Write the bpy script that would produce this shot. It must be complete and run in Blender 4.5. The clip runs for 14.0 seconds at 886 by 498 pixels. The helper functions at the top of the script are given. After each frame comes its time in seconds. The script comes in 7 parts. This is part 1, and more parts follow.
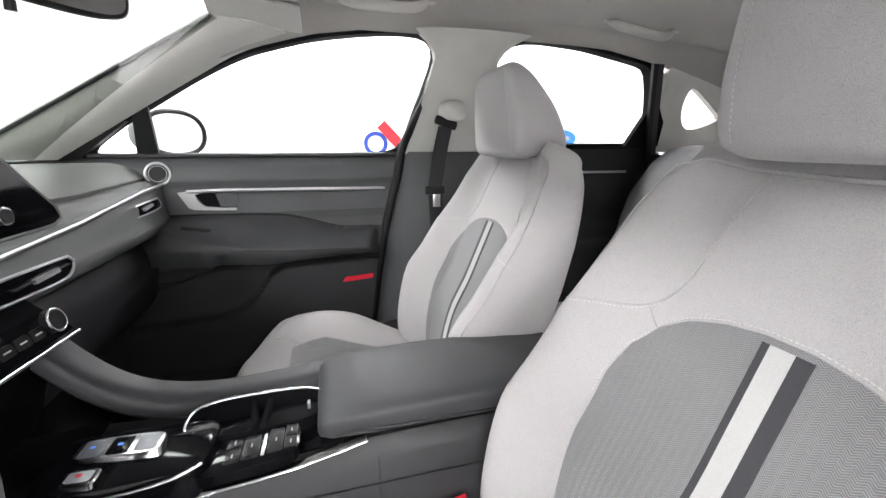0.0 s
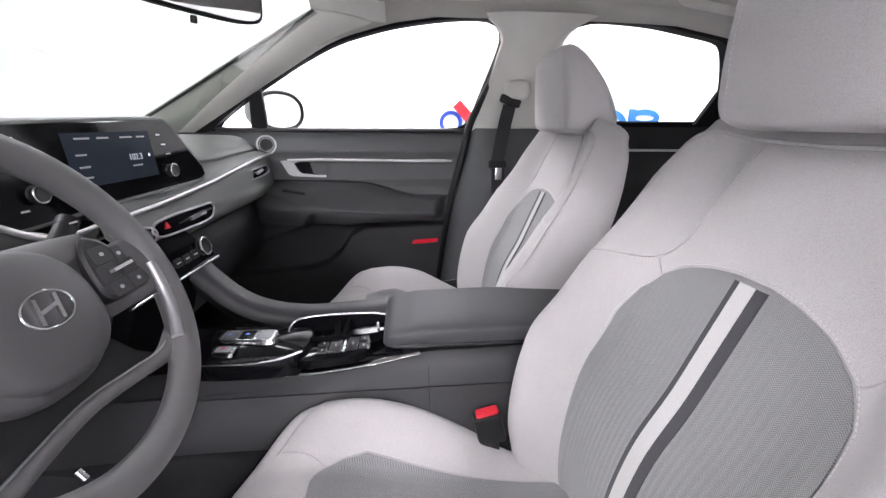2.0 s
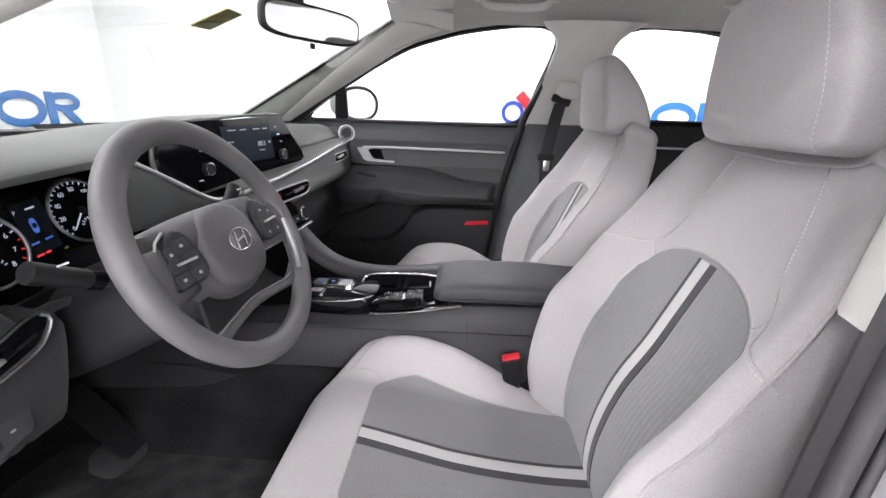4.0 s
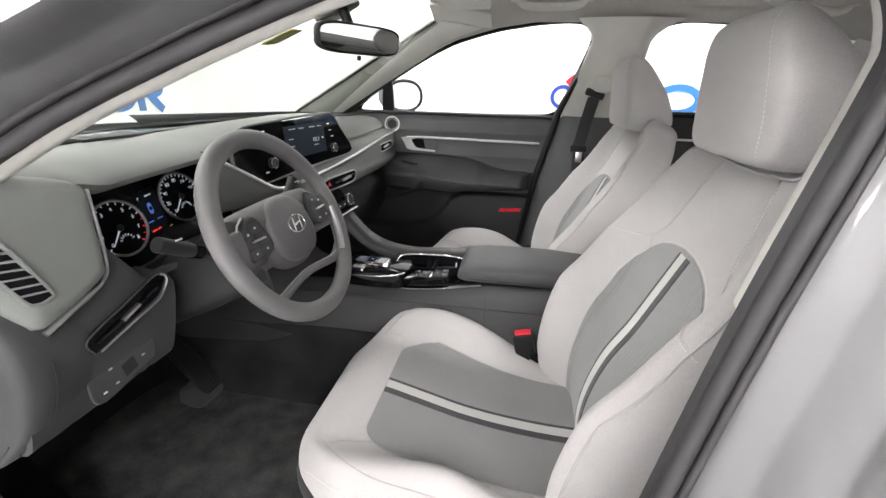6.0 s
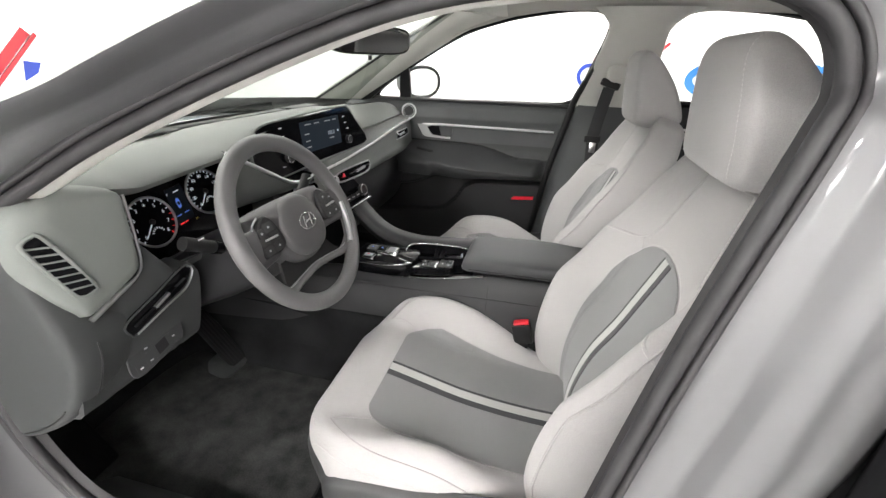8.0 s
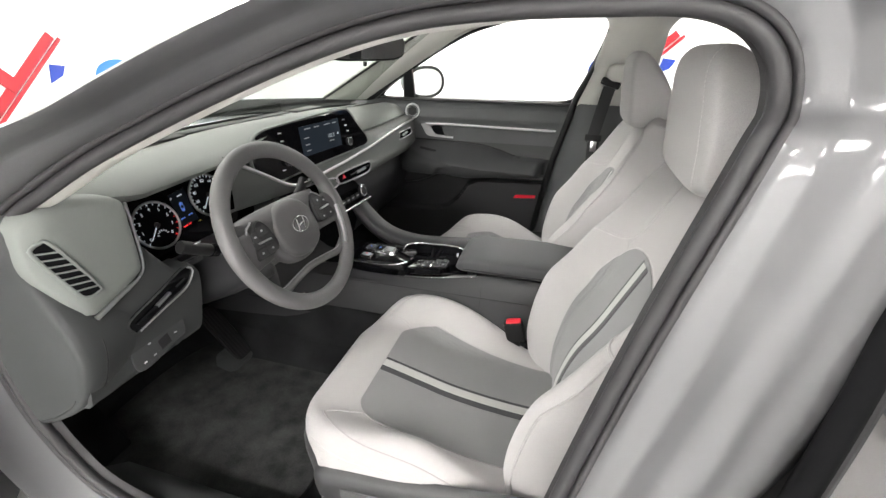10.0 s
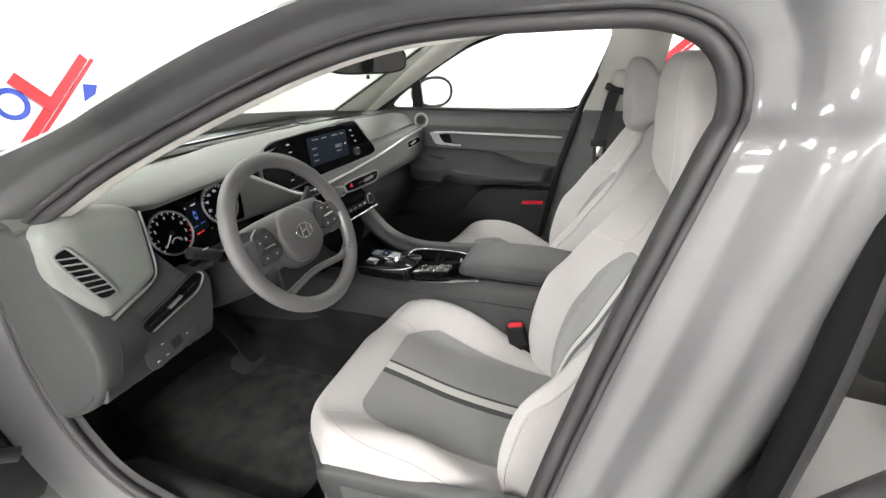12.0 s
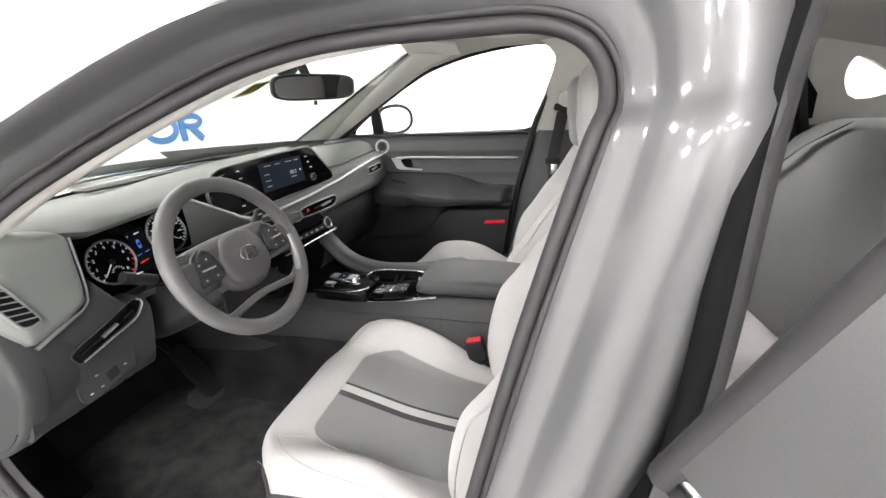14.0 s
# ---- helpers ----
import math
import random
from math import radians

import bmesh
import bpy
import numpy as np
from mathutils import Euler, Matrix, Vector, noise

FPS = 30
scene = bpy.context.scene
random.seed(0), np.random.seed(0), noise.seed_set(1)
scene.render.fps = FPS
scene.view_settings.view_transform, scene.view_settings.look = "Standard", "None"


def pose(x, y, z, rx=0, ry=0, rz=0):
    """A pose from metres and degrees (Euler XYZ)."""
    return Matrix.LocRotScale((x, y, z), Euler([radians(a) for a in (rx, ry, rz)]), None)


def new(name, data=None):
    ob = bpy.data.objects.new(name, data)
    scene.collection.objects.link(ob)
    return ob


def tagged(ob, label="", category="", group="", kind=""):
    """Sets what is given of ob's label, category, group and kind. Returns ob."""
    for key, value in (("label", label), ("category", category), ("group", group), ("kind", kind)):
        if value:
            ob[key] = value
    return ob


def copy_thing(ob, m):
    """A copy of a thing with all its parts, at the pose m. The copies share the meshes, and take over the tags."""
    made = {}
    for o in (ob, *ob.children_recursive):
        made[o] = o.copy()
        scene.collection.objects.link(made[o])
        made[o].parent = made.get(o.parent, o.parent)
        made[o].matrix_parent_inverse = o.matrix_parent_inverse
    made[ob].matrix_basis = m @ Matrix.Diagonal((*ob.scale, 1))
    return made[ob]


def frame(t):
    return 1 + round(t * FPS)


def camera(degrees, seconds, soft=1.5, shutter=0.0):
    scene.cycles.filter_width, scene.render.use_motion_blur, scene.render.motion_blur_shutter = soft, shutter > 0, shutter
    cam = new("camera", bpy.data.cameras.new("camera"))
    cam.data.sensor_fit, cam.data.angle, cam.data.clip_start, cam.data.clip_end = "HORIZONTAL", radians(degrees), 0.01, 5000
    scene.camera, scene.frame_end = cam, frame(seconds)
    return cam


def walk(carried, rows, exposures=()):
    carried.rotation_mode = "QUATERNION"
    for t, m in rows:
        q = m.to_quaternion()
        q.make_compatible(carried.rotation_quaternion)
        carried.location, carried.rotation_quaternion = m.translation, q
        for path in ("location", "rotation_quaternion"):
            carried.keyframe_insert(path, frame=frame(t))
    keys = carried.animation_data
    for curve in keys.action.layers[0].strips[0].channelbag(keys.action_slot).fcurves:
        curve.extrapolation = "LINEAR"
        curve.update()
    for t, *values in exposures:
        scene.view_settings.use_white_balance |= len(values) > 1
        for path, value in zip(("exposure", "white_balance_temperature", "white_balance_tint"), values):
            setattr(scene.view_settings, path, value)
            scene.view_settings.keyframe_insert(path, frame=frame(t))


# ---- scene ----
cam = camera(93.6, 14.0)
METRES, EYE, TILT, LEAN, TURN = 0.83, 1.02, -14.0, 0.0, -15.5
ROWS = [
    (0.0, 0.0, 0.0, 0.0, 0.0, 0.0, -0.0),
    (0.5, 0.0375, -0.0135, -0.0078, 3.29, -0.78, -0.63),
    (1.0, 0.0625, -0.0332, -0.018, 6.18, -1.65, -1.32),
    (1.5, 0.0594, -0.0793, -0.04, 8.39, -2.31, -2.01),
    (2.0, 0.0587, -0.1606, -0.0534, 9.91, -2.77, -2.77),
    (2.5, 0.0674, -0.2469, -0.0692, 11.29, -3.24, -3.6),
    (3.0, 0.0821, -0.3015, -0.0723, 13.24, -3.81, -4.54),
    (5.5, 0.246, -0.4832, -0.0485, 23.73, -7.64, -7.18),
    (6.0, 0.2585, -0.5086, -0.0339, 24.84, -8.54, -7.34),
    (6.5, 0.2743, -0.5235, -0.0145, 25.87, -9.51, -7.57),
    (7.0, 0.2913, -0.532, 0.0051, 26.78, -10.54, -7.8),
    (7.5, 0.3126, -0.5348, 0.0206, 27.63, -11.53, -8.02),
    (8.0, 0.3297, -0.5371, 0.0359, 28.39, -12.35, -8.14),
    (10.5, 0.4217, -0.5307, 0.0741, 31.02, -13.39, -7.45),
    (11.0, 0.4401, -0.5302, 0.0763, 31.54, -13.08, -7.14),
    (11.5, 0.4557, -0.5307, 0.0766, 32.27, -12.84, -6.92),
    (12.0, 0.4669, -0.5313, 0.0774, 33.07, -12.66, -6.76),
    (12.5, 0.4748, -0.5259, 0.0787, 33.86, -12.61, -6.6),
    (13.0, 0.4784, -0.5188, 0.083, 33.8, -12.13, -6.27),
    (13.5, 0.4851, -0.5065, 0.0818, 32.7, -10.66, -5.5),
    (14.0, 0.5599, -0.4934, 0.049, 30.28, -8.33, -4.38),
]
walk(cam, [(t, pose(0, -0.577, EYE, TILT, LEAN, TURN) @ pose(METRES * x, METRES * y, METRES * z, 90 + pitch, roll, yaw)) for t, x, y, z, yaw, pitch, roll in ROWS],
     exposures=[(0.0, 0.61, 6350, 12), (1.5, 0.54, 6250, 16), (3.0, 0.46, 6200, 18), (5.5, 0.41, 6500, 12), (8.0, 0.43, 6600, 9), (12.0, 0.51, 6650, 8), (14.0, 0.62, 6600, 9)])

# ---- light: a white photo booth under rows of bright ceiling lamps ----
world = bpy.data.worlds.new("booth_air")
scene.world = world
world.use_nodes = True
world.node_tree.nodes["Background"].inputs[0].default_value = (0.95, 0.97, 1.0, 1)
world.node_tree.nodes["Background"].inputs[1].default_value = 0.55
LAMP_POWER = 34.0
# the two studio lamps on the driver's side: place and power
STUDIO = [((1.35, -3.15), 270.0), ((-1.5, -2.9), 170.0)]

# ---- materials ----


def mat(name, col, rough=0.5, metal=0.0, grain=0.0, gscale=400.0, bump=0.0, blot=0.0, bscale=8.0, coat=0.0, spec=0.5, sheen=0.0, emit=0.0):
    m = bpy.data.materials.new(name)
    m.use_nodes = True
    nt = m.node_tree
    b = nt.nodes["Principled BSDF"]
    b.inputs["Roughness"].default_value = rough
    b.inputs["Metallic"].default_value = metal
    b.inputs["Specular IOR Level"].default_value = spec
    b.inputs["Coat Weight"].default_value = coat
    b.inputs["Coat Roughness"].default_value = 0.06
    b.inputs["Sheen Weight"].default_value = sheen
    b.inputs["Base Color"].default_value = (*col, 1)
    if emit:
        b.inputs["Emission Color"].default_value = (*col, 1)
        b.inputs["Emission Strength"].default_value = emit
    tc = nt.nodes.new("ShaderNodeTexCoord")
    fine = nt.nodes.new("ShaderNodeTexNoise")
    fine.inputs["Scale"].default_value = gscale
    fine.inputs["Detail"].default_value = 3
    nt.links.new(tc.outputs["Object"], fine.inputs["Vector"])
    if grain or blot:
        big = nt.nodes.new("ShaderNodeTexNoise")
        big.inputs["Scale"].default_value = bscale
        big.inputs["Detail"].default_value = 4
        nt.links.new(tc.outputs["Object"], big.inputs["Vector"])
        a = nt.nodes.new("ShaderNodeMapRange")
        a.inputs["To Min"].default_value, a.inputs["To Max"].default_value = 1 - grain, 1 + grain
        nt.links.new(fine.outputs["Fac"], a.inputs["Value"])
        c = nt.nodes.new("ShaderNodeMapRange")
        c.inputs["From Min"].default_value, c.inputs["From Max"].default_value = 0.3, 0.7
        c.inputs["To Min"].default_value, c.inputs["To Max"].default_value = 1 - blot, 1 + blot
        nt.links.new(big.outputs["Fac"], c.inputs["Value"])
        mul = nt.nodes.new("ShaderNodeMath")
        mul.operation = "MULTIPLY"
        nt.links.new(a.outputs[0], mul.inputs[0])
        nt.links.new(c.outputs[0], mul.inputs[1])
        vm = nt.nodes.new("ShaderNodeVectorMath")
        vm.operation = "SCALE"
        vm.inputs[0].default_value = col
        nt.links.new(mul.outputs[0], vm.inputs["Scale"])
        nt.links.new(vm.outputs[0], b.inputs["Base Color"])
        r = nt.nodes.new("ShaderNodeMapRange")
        r.inputs["To Min"].default_value, r.inputs["To Max"].default_value = max(0.02, rough - 0.06), min(1, rough + 0.06)
        nt.links.new(big.outputs["Fac"], r.inputs["Value"])
        nt.links.new(r.outputs[0], b.inputs["Roughness"])
    if bump:
        bp = nt.nodes.new("ShaderNodeBump")
        bp.inputs["Strength"].default_value = bump
        bp.inputs["Distance"].default_value = 0.001
        nt.links.new(fine.outputs["Fac"], bp.inputs["Height"])
        nt.links.new(bp.outputs[0], b.inputs["Normal"])
    return m


def cloth(name, col, scale, contrast, bump, twill=0.0):
    """Woven cloth: fine melange specks; twill > 0 adds a herringbone of narrow rows."""
    m = mat(name, col, 0.92, 0, 0.10, 900, 0.0, 0.04, 6, sheen=0.25, spec=0.2)
    nt = m.node_tree
    b = nt.nodes["Principled BSDF"]
    tc = nt.nodes.new("ShaderNodeTexCoord")
    v = nt.nodes.new("ShaderNodeTexVoronoi")
    v.inputs["Scale"].default_value = scale
    nt.links.new(tc.outputs["Object"], v.inputs["Vector"])
    h = v.outputs["Distance"]
    if twill:
        # zigzag rows across y, running along the height
        sep = nt.nodes.new("ShaderNodeSeparateXYZ")
        nt.links.new(tc.outputs["Object"], sep.inputs[0])
        row = nt.nodes.new("ShaderNodeMath")
        row.operation = "PINGPONG"
        row.inputs[1].default_value = twill
        nt.links.new(sep.outputs["Y"], row.inputs[0])
        add = nt.nodes.new("ShaderNodeMath")
        add.operation = "ADD"
        run = nt.nodes.new("ShaderNodeMath")
        run.operation = "ADD"
        nt.links.new(sep.outputs["X"], run.inputs[0])
        nt.links.new(sep.outputs["Z"], run.inputs[1])
        nt.links.new(row.outputs[0], add.inputs[0])
        nt.links.new(run.outputs[0], add.inputs[1])
        sc = nt.nodes.new("ShaderNodeMath")
        sc.operation = "MULTIPLY"
        sc.inputs[1].default_value = 2100
        nt.links.new(add.outputs[0], sc.inputs[0])
        sn = nt.nodes.new("ShaderNodeMath")
        sn.operation = "SINE"
        nt.links.new(sc.outputs[0], sn.inputs[0])
        h = sn.outputs[0]
        mr = nt.nodes.new("ShaderNodeMapRange")
        mr.inputs["From Min"].default_value = -1
        mr.inputs["To Min"].default_value, mr.inputs["To Max"].default_value = 1 - contrast, 1 + contrast
    else:
        mr = nt.nodes.new("ShaderNodeMapRange")
        mr.inputs["To Min"].default_value, mr.inputs["To Max"].default_value = 1 + contrast, 1 - contrast
    nt.links.new(h, mr.inputs["Value"])
    old = b.inputs["Base Color"].links[0].from_socket
    vm = nt.nodes.new("ShaderNodeVectorMath")
    vm.operation = "SCALE"
    nt.links.new(old, vm.inputs[0])
    nt.links.new(mr.outputs[0], vm.inputs["Scale"])
    nt.links.new(vm.outputs[0], b.inputs["Base Color"])
    bp = nt.nodes.new("ShaderNodeBump")
    bp.inputs["Strength"].default_value = bump
    bp.inputs["Distance"].default_value = 0.0006
    nt.links.new(h, bp.inputs["Height"])
    nt.links.new(bp.outputs[0], b.inputs["Normal"])
    return m


def pane_material(name, tint, gloss):
    m = bpy.data.materials.new(name)
    m.use_nodes = True
    nt = m.node_tree
    nt.nodes.clear()
    out = nt.nodes.new("ShaderNodeOutputMaterial")
    tr = nt.nodes.new("ShaderNodeBsdfTransparent")
    tr.inputs[0].default_value = (*tint, 1)
    gl = nt.nodes.new("ShaderNodeBsdfGlossy")
    gl.inputs["Roughness"].default_value = 0.02
    fr = nt.nodes.new("ShaderNodeFresnel")
    fr.inputs[0].default_value = 1.3
    k = nt.nodes.new("ShaderNodeMath")
    k.operation = "MULTIPLY"
    k.inputs[1].default_value = gloss
    nt.links.new(fr.outputs[0], k.inputs[0])
    mx = nt.nodes.new("ShaderNodeMixShader")
    nt.links.new(k.outputs[0], mx.inputs[0])
    nt.links.new(tr.outputs[0], mx.inputs[1])
    nt.links.new(gl.outputs[0], mx.inputs[2])
    nt.links.new(mx.outputs[0], out.inputs[0])
    return m


SEAT_CLOTH = cloth("seat_cloth", (0.40, 0.387, 0.388), 1300, 0.22, 0.45)
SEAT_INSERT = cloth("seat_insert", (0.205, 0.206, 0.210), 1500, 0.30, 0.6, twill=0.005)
STRIPE_DARK = cloth("stripe_dark", (0.045, 0.045, 0.05), 1500, 0.1, 0.3)
STRIPE_LIGHT = cloth("stripe_light", (0.44, 0.435, 0.43), 1500, 0.12, 0.3)
THREAD = mat("thread", (0.33, 0.315, 0.315), 0.9)
STITCH = mat("stitch_thread", (0.56, 0.54, 0.54), 0.8)
SEAT_BASE = mat("seat_base_plastic", (0.05, 0.05, 0.052), 0.55, grain=0.1, bump=0.1)
DASH_SKIN = mat("dash_skin", (0.155, 0.166, 0.157), 0.62, grain=0.10, gscale=900, bump=0.22, blot=0.05, bscale=5)
DASH_MID = mat("dash_fascia_skin", (0.110, 0.116, 0.112), 0.58, grain=0.10, gscale=900, bump=0.22, blot=0.05, bscale=5, spec=0.4)
DASH_TOP = mat("dash_top_skin", (0.135, 0.144, 0.136), 0.60, grain=0.10, gscale=900, bump=0.22, blot=0.05, bscale=5, spec=0.4)
BUTTON_DARK = mat("button_dark", (0.085, 0.09, 0.10), 0.30, grain=0.05, blot=0.06)
BUTTON_GREY = mat("button_grey", (0.26, 0.27, 0.29), 0.45, grain=0.05, blot=0.06)
DASH_LOW = mat("dash_lower_plastic", (0.043, 0.045, 0.046), 0.55, grain=0.10, gscale=900, bump=0.2, blot=0.05, spec=0.3)
DOOR_SKIN = mat("door_skin", (0.075, 0.078, 0.081), 0.52, grain=0.10, gscale=900, bump=0.2, blot=0.06, spec=0.35)
ARM_SKIN = mat("door_armrest_skin", (0.036, 0.037, 0.039), 0.45, grain=0.10, gscale=900, bump=0.2, blot=0.06, spec=0.45)
DOOR_DARK = mat("door_dark_plastic", (0.017, 0.017, 0.019), 0.5, grain=0.12, gscale=800, bump=0.15, blot=0.06, spec=0.25)
CONSOLE_SKIN = mat("console_skin", (0.021, 0.021, 0.023), 0.48, grain=0.1, gscale=900, bump=0.18, blot=0.05, spec=0.35)
LID_SKIN = mat("lid_leatherette", (0.042, 0.043, 0.046), 0.5, grain=0.1, gscale=700, bump=0.3, blot=0.05, spec=0.35)
WHEEL_SKIN = mat("wheel_polyurethane", (0.100, 0.098, 0.100), 0.5, grain=0.08, gscale=900, bump=0.25, blot=0.05)
HUB_SKIN = mat("wheel_hub_plastic", (0.066, 0.064, 0.067), 0.5, grain=0.08, gscale=1000, bump=0.2, blot=0.05)
PAD_KEY = mat("wheel_key_plastic", (0.030, 0.029, 0.031), 0.55, grain=0.08, gscale=900, bump=0.1, blot=0.05, spec=0.3)
GLOSS_BLACK = mat("gloss_black", (0.004, 0.004, 0.005), 0.08, grain=0.1, blot=0.1, coat=0.0, spec=0.16)
KEY_BLACK = mat("console_key_plastic", (0.010, 0.010, 0.011), 0.28, grain=0.1, blot=0.1, spec=0.25)
SATIN_BLACK = mat("satin_black", (0.012, 0.012, 0.013), 0.45, grain=0.1, blot=0.1, spec=0.3)
# near-black; on the centre stack and tray it stands in for shade
VOID_BLACK = mat("deep_black", (0.005, 0.005, 0.006), 0.9, grain=0.1, blot=0.1, spec=0.05)
CHROME = mat("satin_chrome", (0.58, 0.58, 0.59), 0.38, 1.0, grain=0.03, blot=0.04)
FRAME_BLACK = mat("matt_black_frame", (0.010, 0.010, 0.011), 0.85, grain=0.1, blot=0.1, spec=0.05)
BRIGHT_CHROME = mat("bright_chrome", (0.66, 0.66, 0.67), 0.16, 1.0, grain=0.02, blot=0.03)
SILVER = mat("silver_paint", (0.33, 0.33, 0.34), 0.35, 0.6, grain=0.03, blot=0.04)
RUBBER = mat("rubber_seal", (0.026, 0.0248, 0.027), 0.55, grain=0.15, gscale=500, bump=0.15, blot=0.15, bscale=14)
PAINT = mat("grey_body_paint", (0.135, 0.134, 0.140), 0.42, 0.45, grain=0.05, gscale=2500, blot=0.03, coat=0.6)
TRIM_LIGHT = mat("light_trim", (0.60, 0.59, 0.56), 0.7, grain=0.06, gscale=900, bump=0.15, blot=0.04)
HEADLINER = cloth("headliner_cloth", (0.43, 0.415, 0.39), 1800, 0.08, 0.2)
CARPET = mat("carpet", (0.016, 0.0162, 0.0172), 0.95, grain=0.5, gscale=700, bump=0.9, blot=0.4, bscale=9, spec=0.03)
MAT_PILE = mat("floor_mat_pile", (0.044, 0.045, 0.045), 0.95, grain=0.6, gscale=450, bump=1.0, blot=0.35, bscale=20, spec=0.03)
BELT = mat("belt_webbing", (0.030, 0.030, 0.033), 0.8, grain=0.2, gscale=1200, bump=0.4, blot=0.08)
RED = mat("red_plastic", (0.55, 0.02, 0.035), 0.4, grain=0.05, blot=0.05)
RED_LENS = mat("red_reflector", (0.60, 0.012, 0.03), 0.25, grain=0.1, blot=0.05)
PILLAR_GLOSS = mat("pillar_gloss", (0.16, 0.16, 0.165), 0.34, 0.5, grain=0.1, gscale=900, blot=0.05)
SIDE_PLASTIC = mat("seat_side_plastic", (0.11, 0.11, 0.112), 0.5, grain=0.08, gscale=900, bump=0.15, blot=0.05)
MIRROR = mat("mirror_glass", (0.9, 0.9, 0.9), 0.02, 1.0)
GLASS = pane_material("window_pane", (0.97, 0.985, 0.98), 0.2)
SCREEN_GLASS = pane_material("windscreen_pane", (0.50, 0.535, 0.505), 0.2)
WHITE_MARK = mat("white_print", (0.75, 0.75, 0.75), 0.6)
GREY_MARK = mat("grey_print", (0.35, 0.36, 0.37), 0.6)
YELLOW = mat("yellow_card", (0.55, 0.43, 0.06), 0.7, grain=0.08, blot=0.1)
WALL_WHITE = mat("booth_white", (0.86, 0.86, 0.86), 0.75, grain=0.02, gscale=80, blot=0.02, bscale=1)
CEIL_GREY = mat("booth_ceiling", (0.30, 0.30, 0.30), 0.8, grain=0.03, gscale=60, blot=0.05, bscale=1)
FLOOR_GREY = mat("booth_floor", (0.48, 0.48, 0.48), 0.4, grain=0.05, gscale=60, blot=0.06, bscale=1.5)
LETTER_BLUE = mat("sign_blue", (0.006, 0.03, 0.25), 0.5)
LETTER_SKY = mat("sign_sky_blue", (0.02, 0.14, 0.42), 0.5)
LETTER_RED = mat("sign_red", (0.30, 0.005, 0.013), 0.5)
LAMP_GLOW = mat("lamp_diffuser", (1, 0.985, 0.96), 0.5, emit=LAMP_POWER)
SCREEN_DARK = mat("screen_glass", (0.012, 0.016, 0.022), 0.3, emit=0.0, coat=0.0, spec=0.1)
SCREEN_LIT = mat("screen_backlight", (0.016, 0.022, 0.032), 0.30, emit=0.12, spec=0.05)
GLOW_WHITE = mat("display_white", (0.75, 0.82, 0.9), 0.5, emit=0.3)
DISPLAY_GREY = mat("display_grey", (0.35, 0.39, 0.44), 0.5, emit=0.16)
GLOW_BLUE = mat("display_blue", (0.10, 0.22, 0.75), 0.5, emit=0.25)
GLOW_RED = mat("display_red", (0.8, 0.03, 0.03), 0.5, emit=0.7)

# ---- mesh tools ----


def thing(name, label, category, group="", kind="", at=(0, 0, 0)):
    e = new(name)
    e.location = at
    e.empty_display_size = 0.05
    return tagged(e, label, category, group, kind)


def mesh(name, V, F, material, parent=None, label="", sharp=40):
    me = bpy.data.meshes.new(name)
    me.from_pydata([tuple(map(float, v)) for v in V], [], [tuple(int(i) for i in f) for f in F])
    bm = bmesh.new()
    bm.from_mesh(me)
    bmesh.ops.remove_doubles(bm, verts=bm.verts, dist=1e-6)
    bmesh.ops.recalc_face_normals(bm, faces=bm.faces)
    bm.to_mesh(me)
    bm.free()
    me.shade_smooth()
    me.set_sharp_from_angle(angle=radians(sharp))
    me.materials.append(material)
    ob = new(name, me)
    if parent is not None:
        ob.parent = parent
        up = parent
        off = Vector((0, 0, 0))
        while up is not None:
            off += up.location
            up = up.parent
        ob.location = -off
        ob.location = ob.location
    if label:
        ob["label"] = label
    return ob


def curve(P, n, closed=False):
    """n points on a smooth line through the points P."""
    P = np.asarray(P, float)
    m = len(P)
    if closed:
        Q = np.vstack([P[-1:], P, P[:2]])
        segs = m
    else:
        Q = np.vstack([2 * P[:1] - P[1:2], P, 2 * P[-1:] - P[-2:-1]])
        segs = m - 1
    d = [0.0]
    fine = []
    for i in range(segs):
        p0, p1, p2, p3 = Q[i], Q[i + 1], Q[i + 2], Q[i + 3]
        for u in np.linspace(0, 1, 16, endpoint=False):
            fine.append(0.5 * (2 * p1 + (p2 - p0) * u + (2 * p0 - 5 * p1 + 4 * p2 - p3) * u * u + (3 * p1 - p0 - 3 * p2 + p3) * u ** 3))
    fine.append(Q[segs + 1] if not closed else fine[0])
    fine = np.array(fine)
    s = np.concatenate([[0], np.cumsum(np.linalg.norm(np.diff(fine, axis=0), axis=1))])
    want = np.linspace(0, s[-1], n, endpoint=not closed)
    return np.stack([np.interp(want, s, fine[:, k]) for k in range(fine.shape[1])], 1)


def ease(a, b, x):
    u = min(1.0, max(0.0, (x - a) / (b - a)))
    return u * u * (3 - 2 * u)


def table(rows, x):
    xs, ys = zip(*rows)
    return float(np.interp(x, xs, ys))


def lattice(G, wrap_u=False, wrap_v=False, cap=False):
    """Vertices and faces of a grid of points G[u][v]."""
    G = np.asarray(G, float)
    nu, nv = G.shape[:2]
    V = G.reshape(-1, 3)
    F = []
    for i in range(nu if wrap_u else nu - 1):
        for j in range(nv if wrap_v else nv - 1):
            F.append((i * nv + j, i * nv + (j + 1) % nv, ((i + 1) % nu) * nv + (j + 1) % nv, ((i + 1) % nu) * nv + j))
    if cap:
        F.append(tuple(range(nv)))
        F.append(tuple((nu - 1) * nv + j for j in range(nv)))
    return V, F


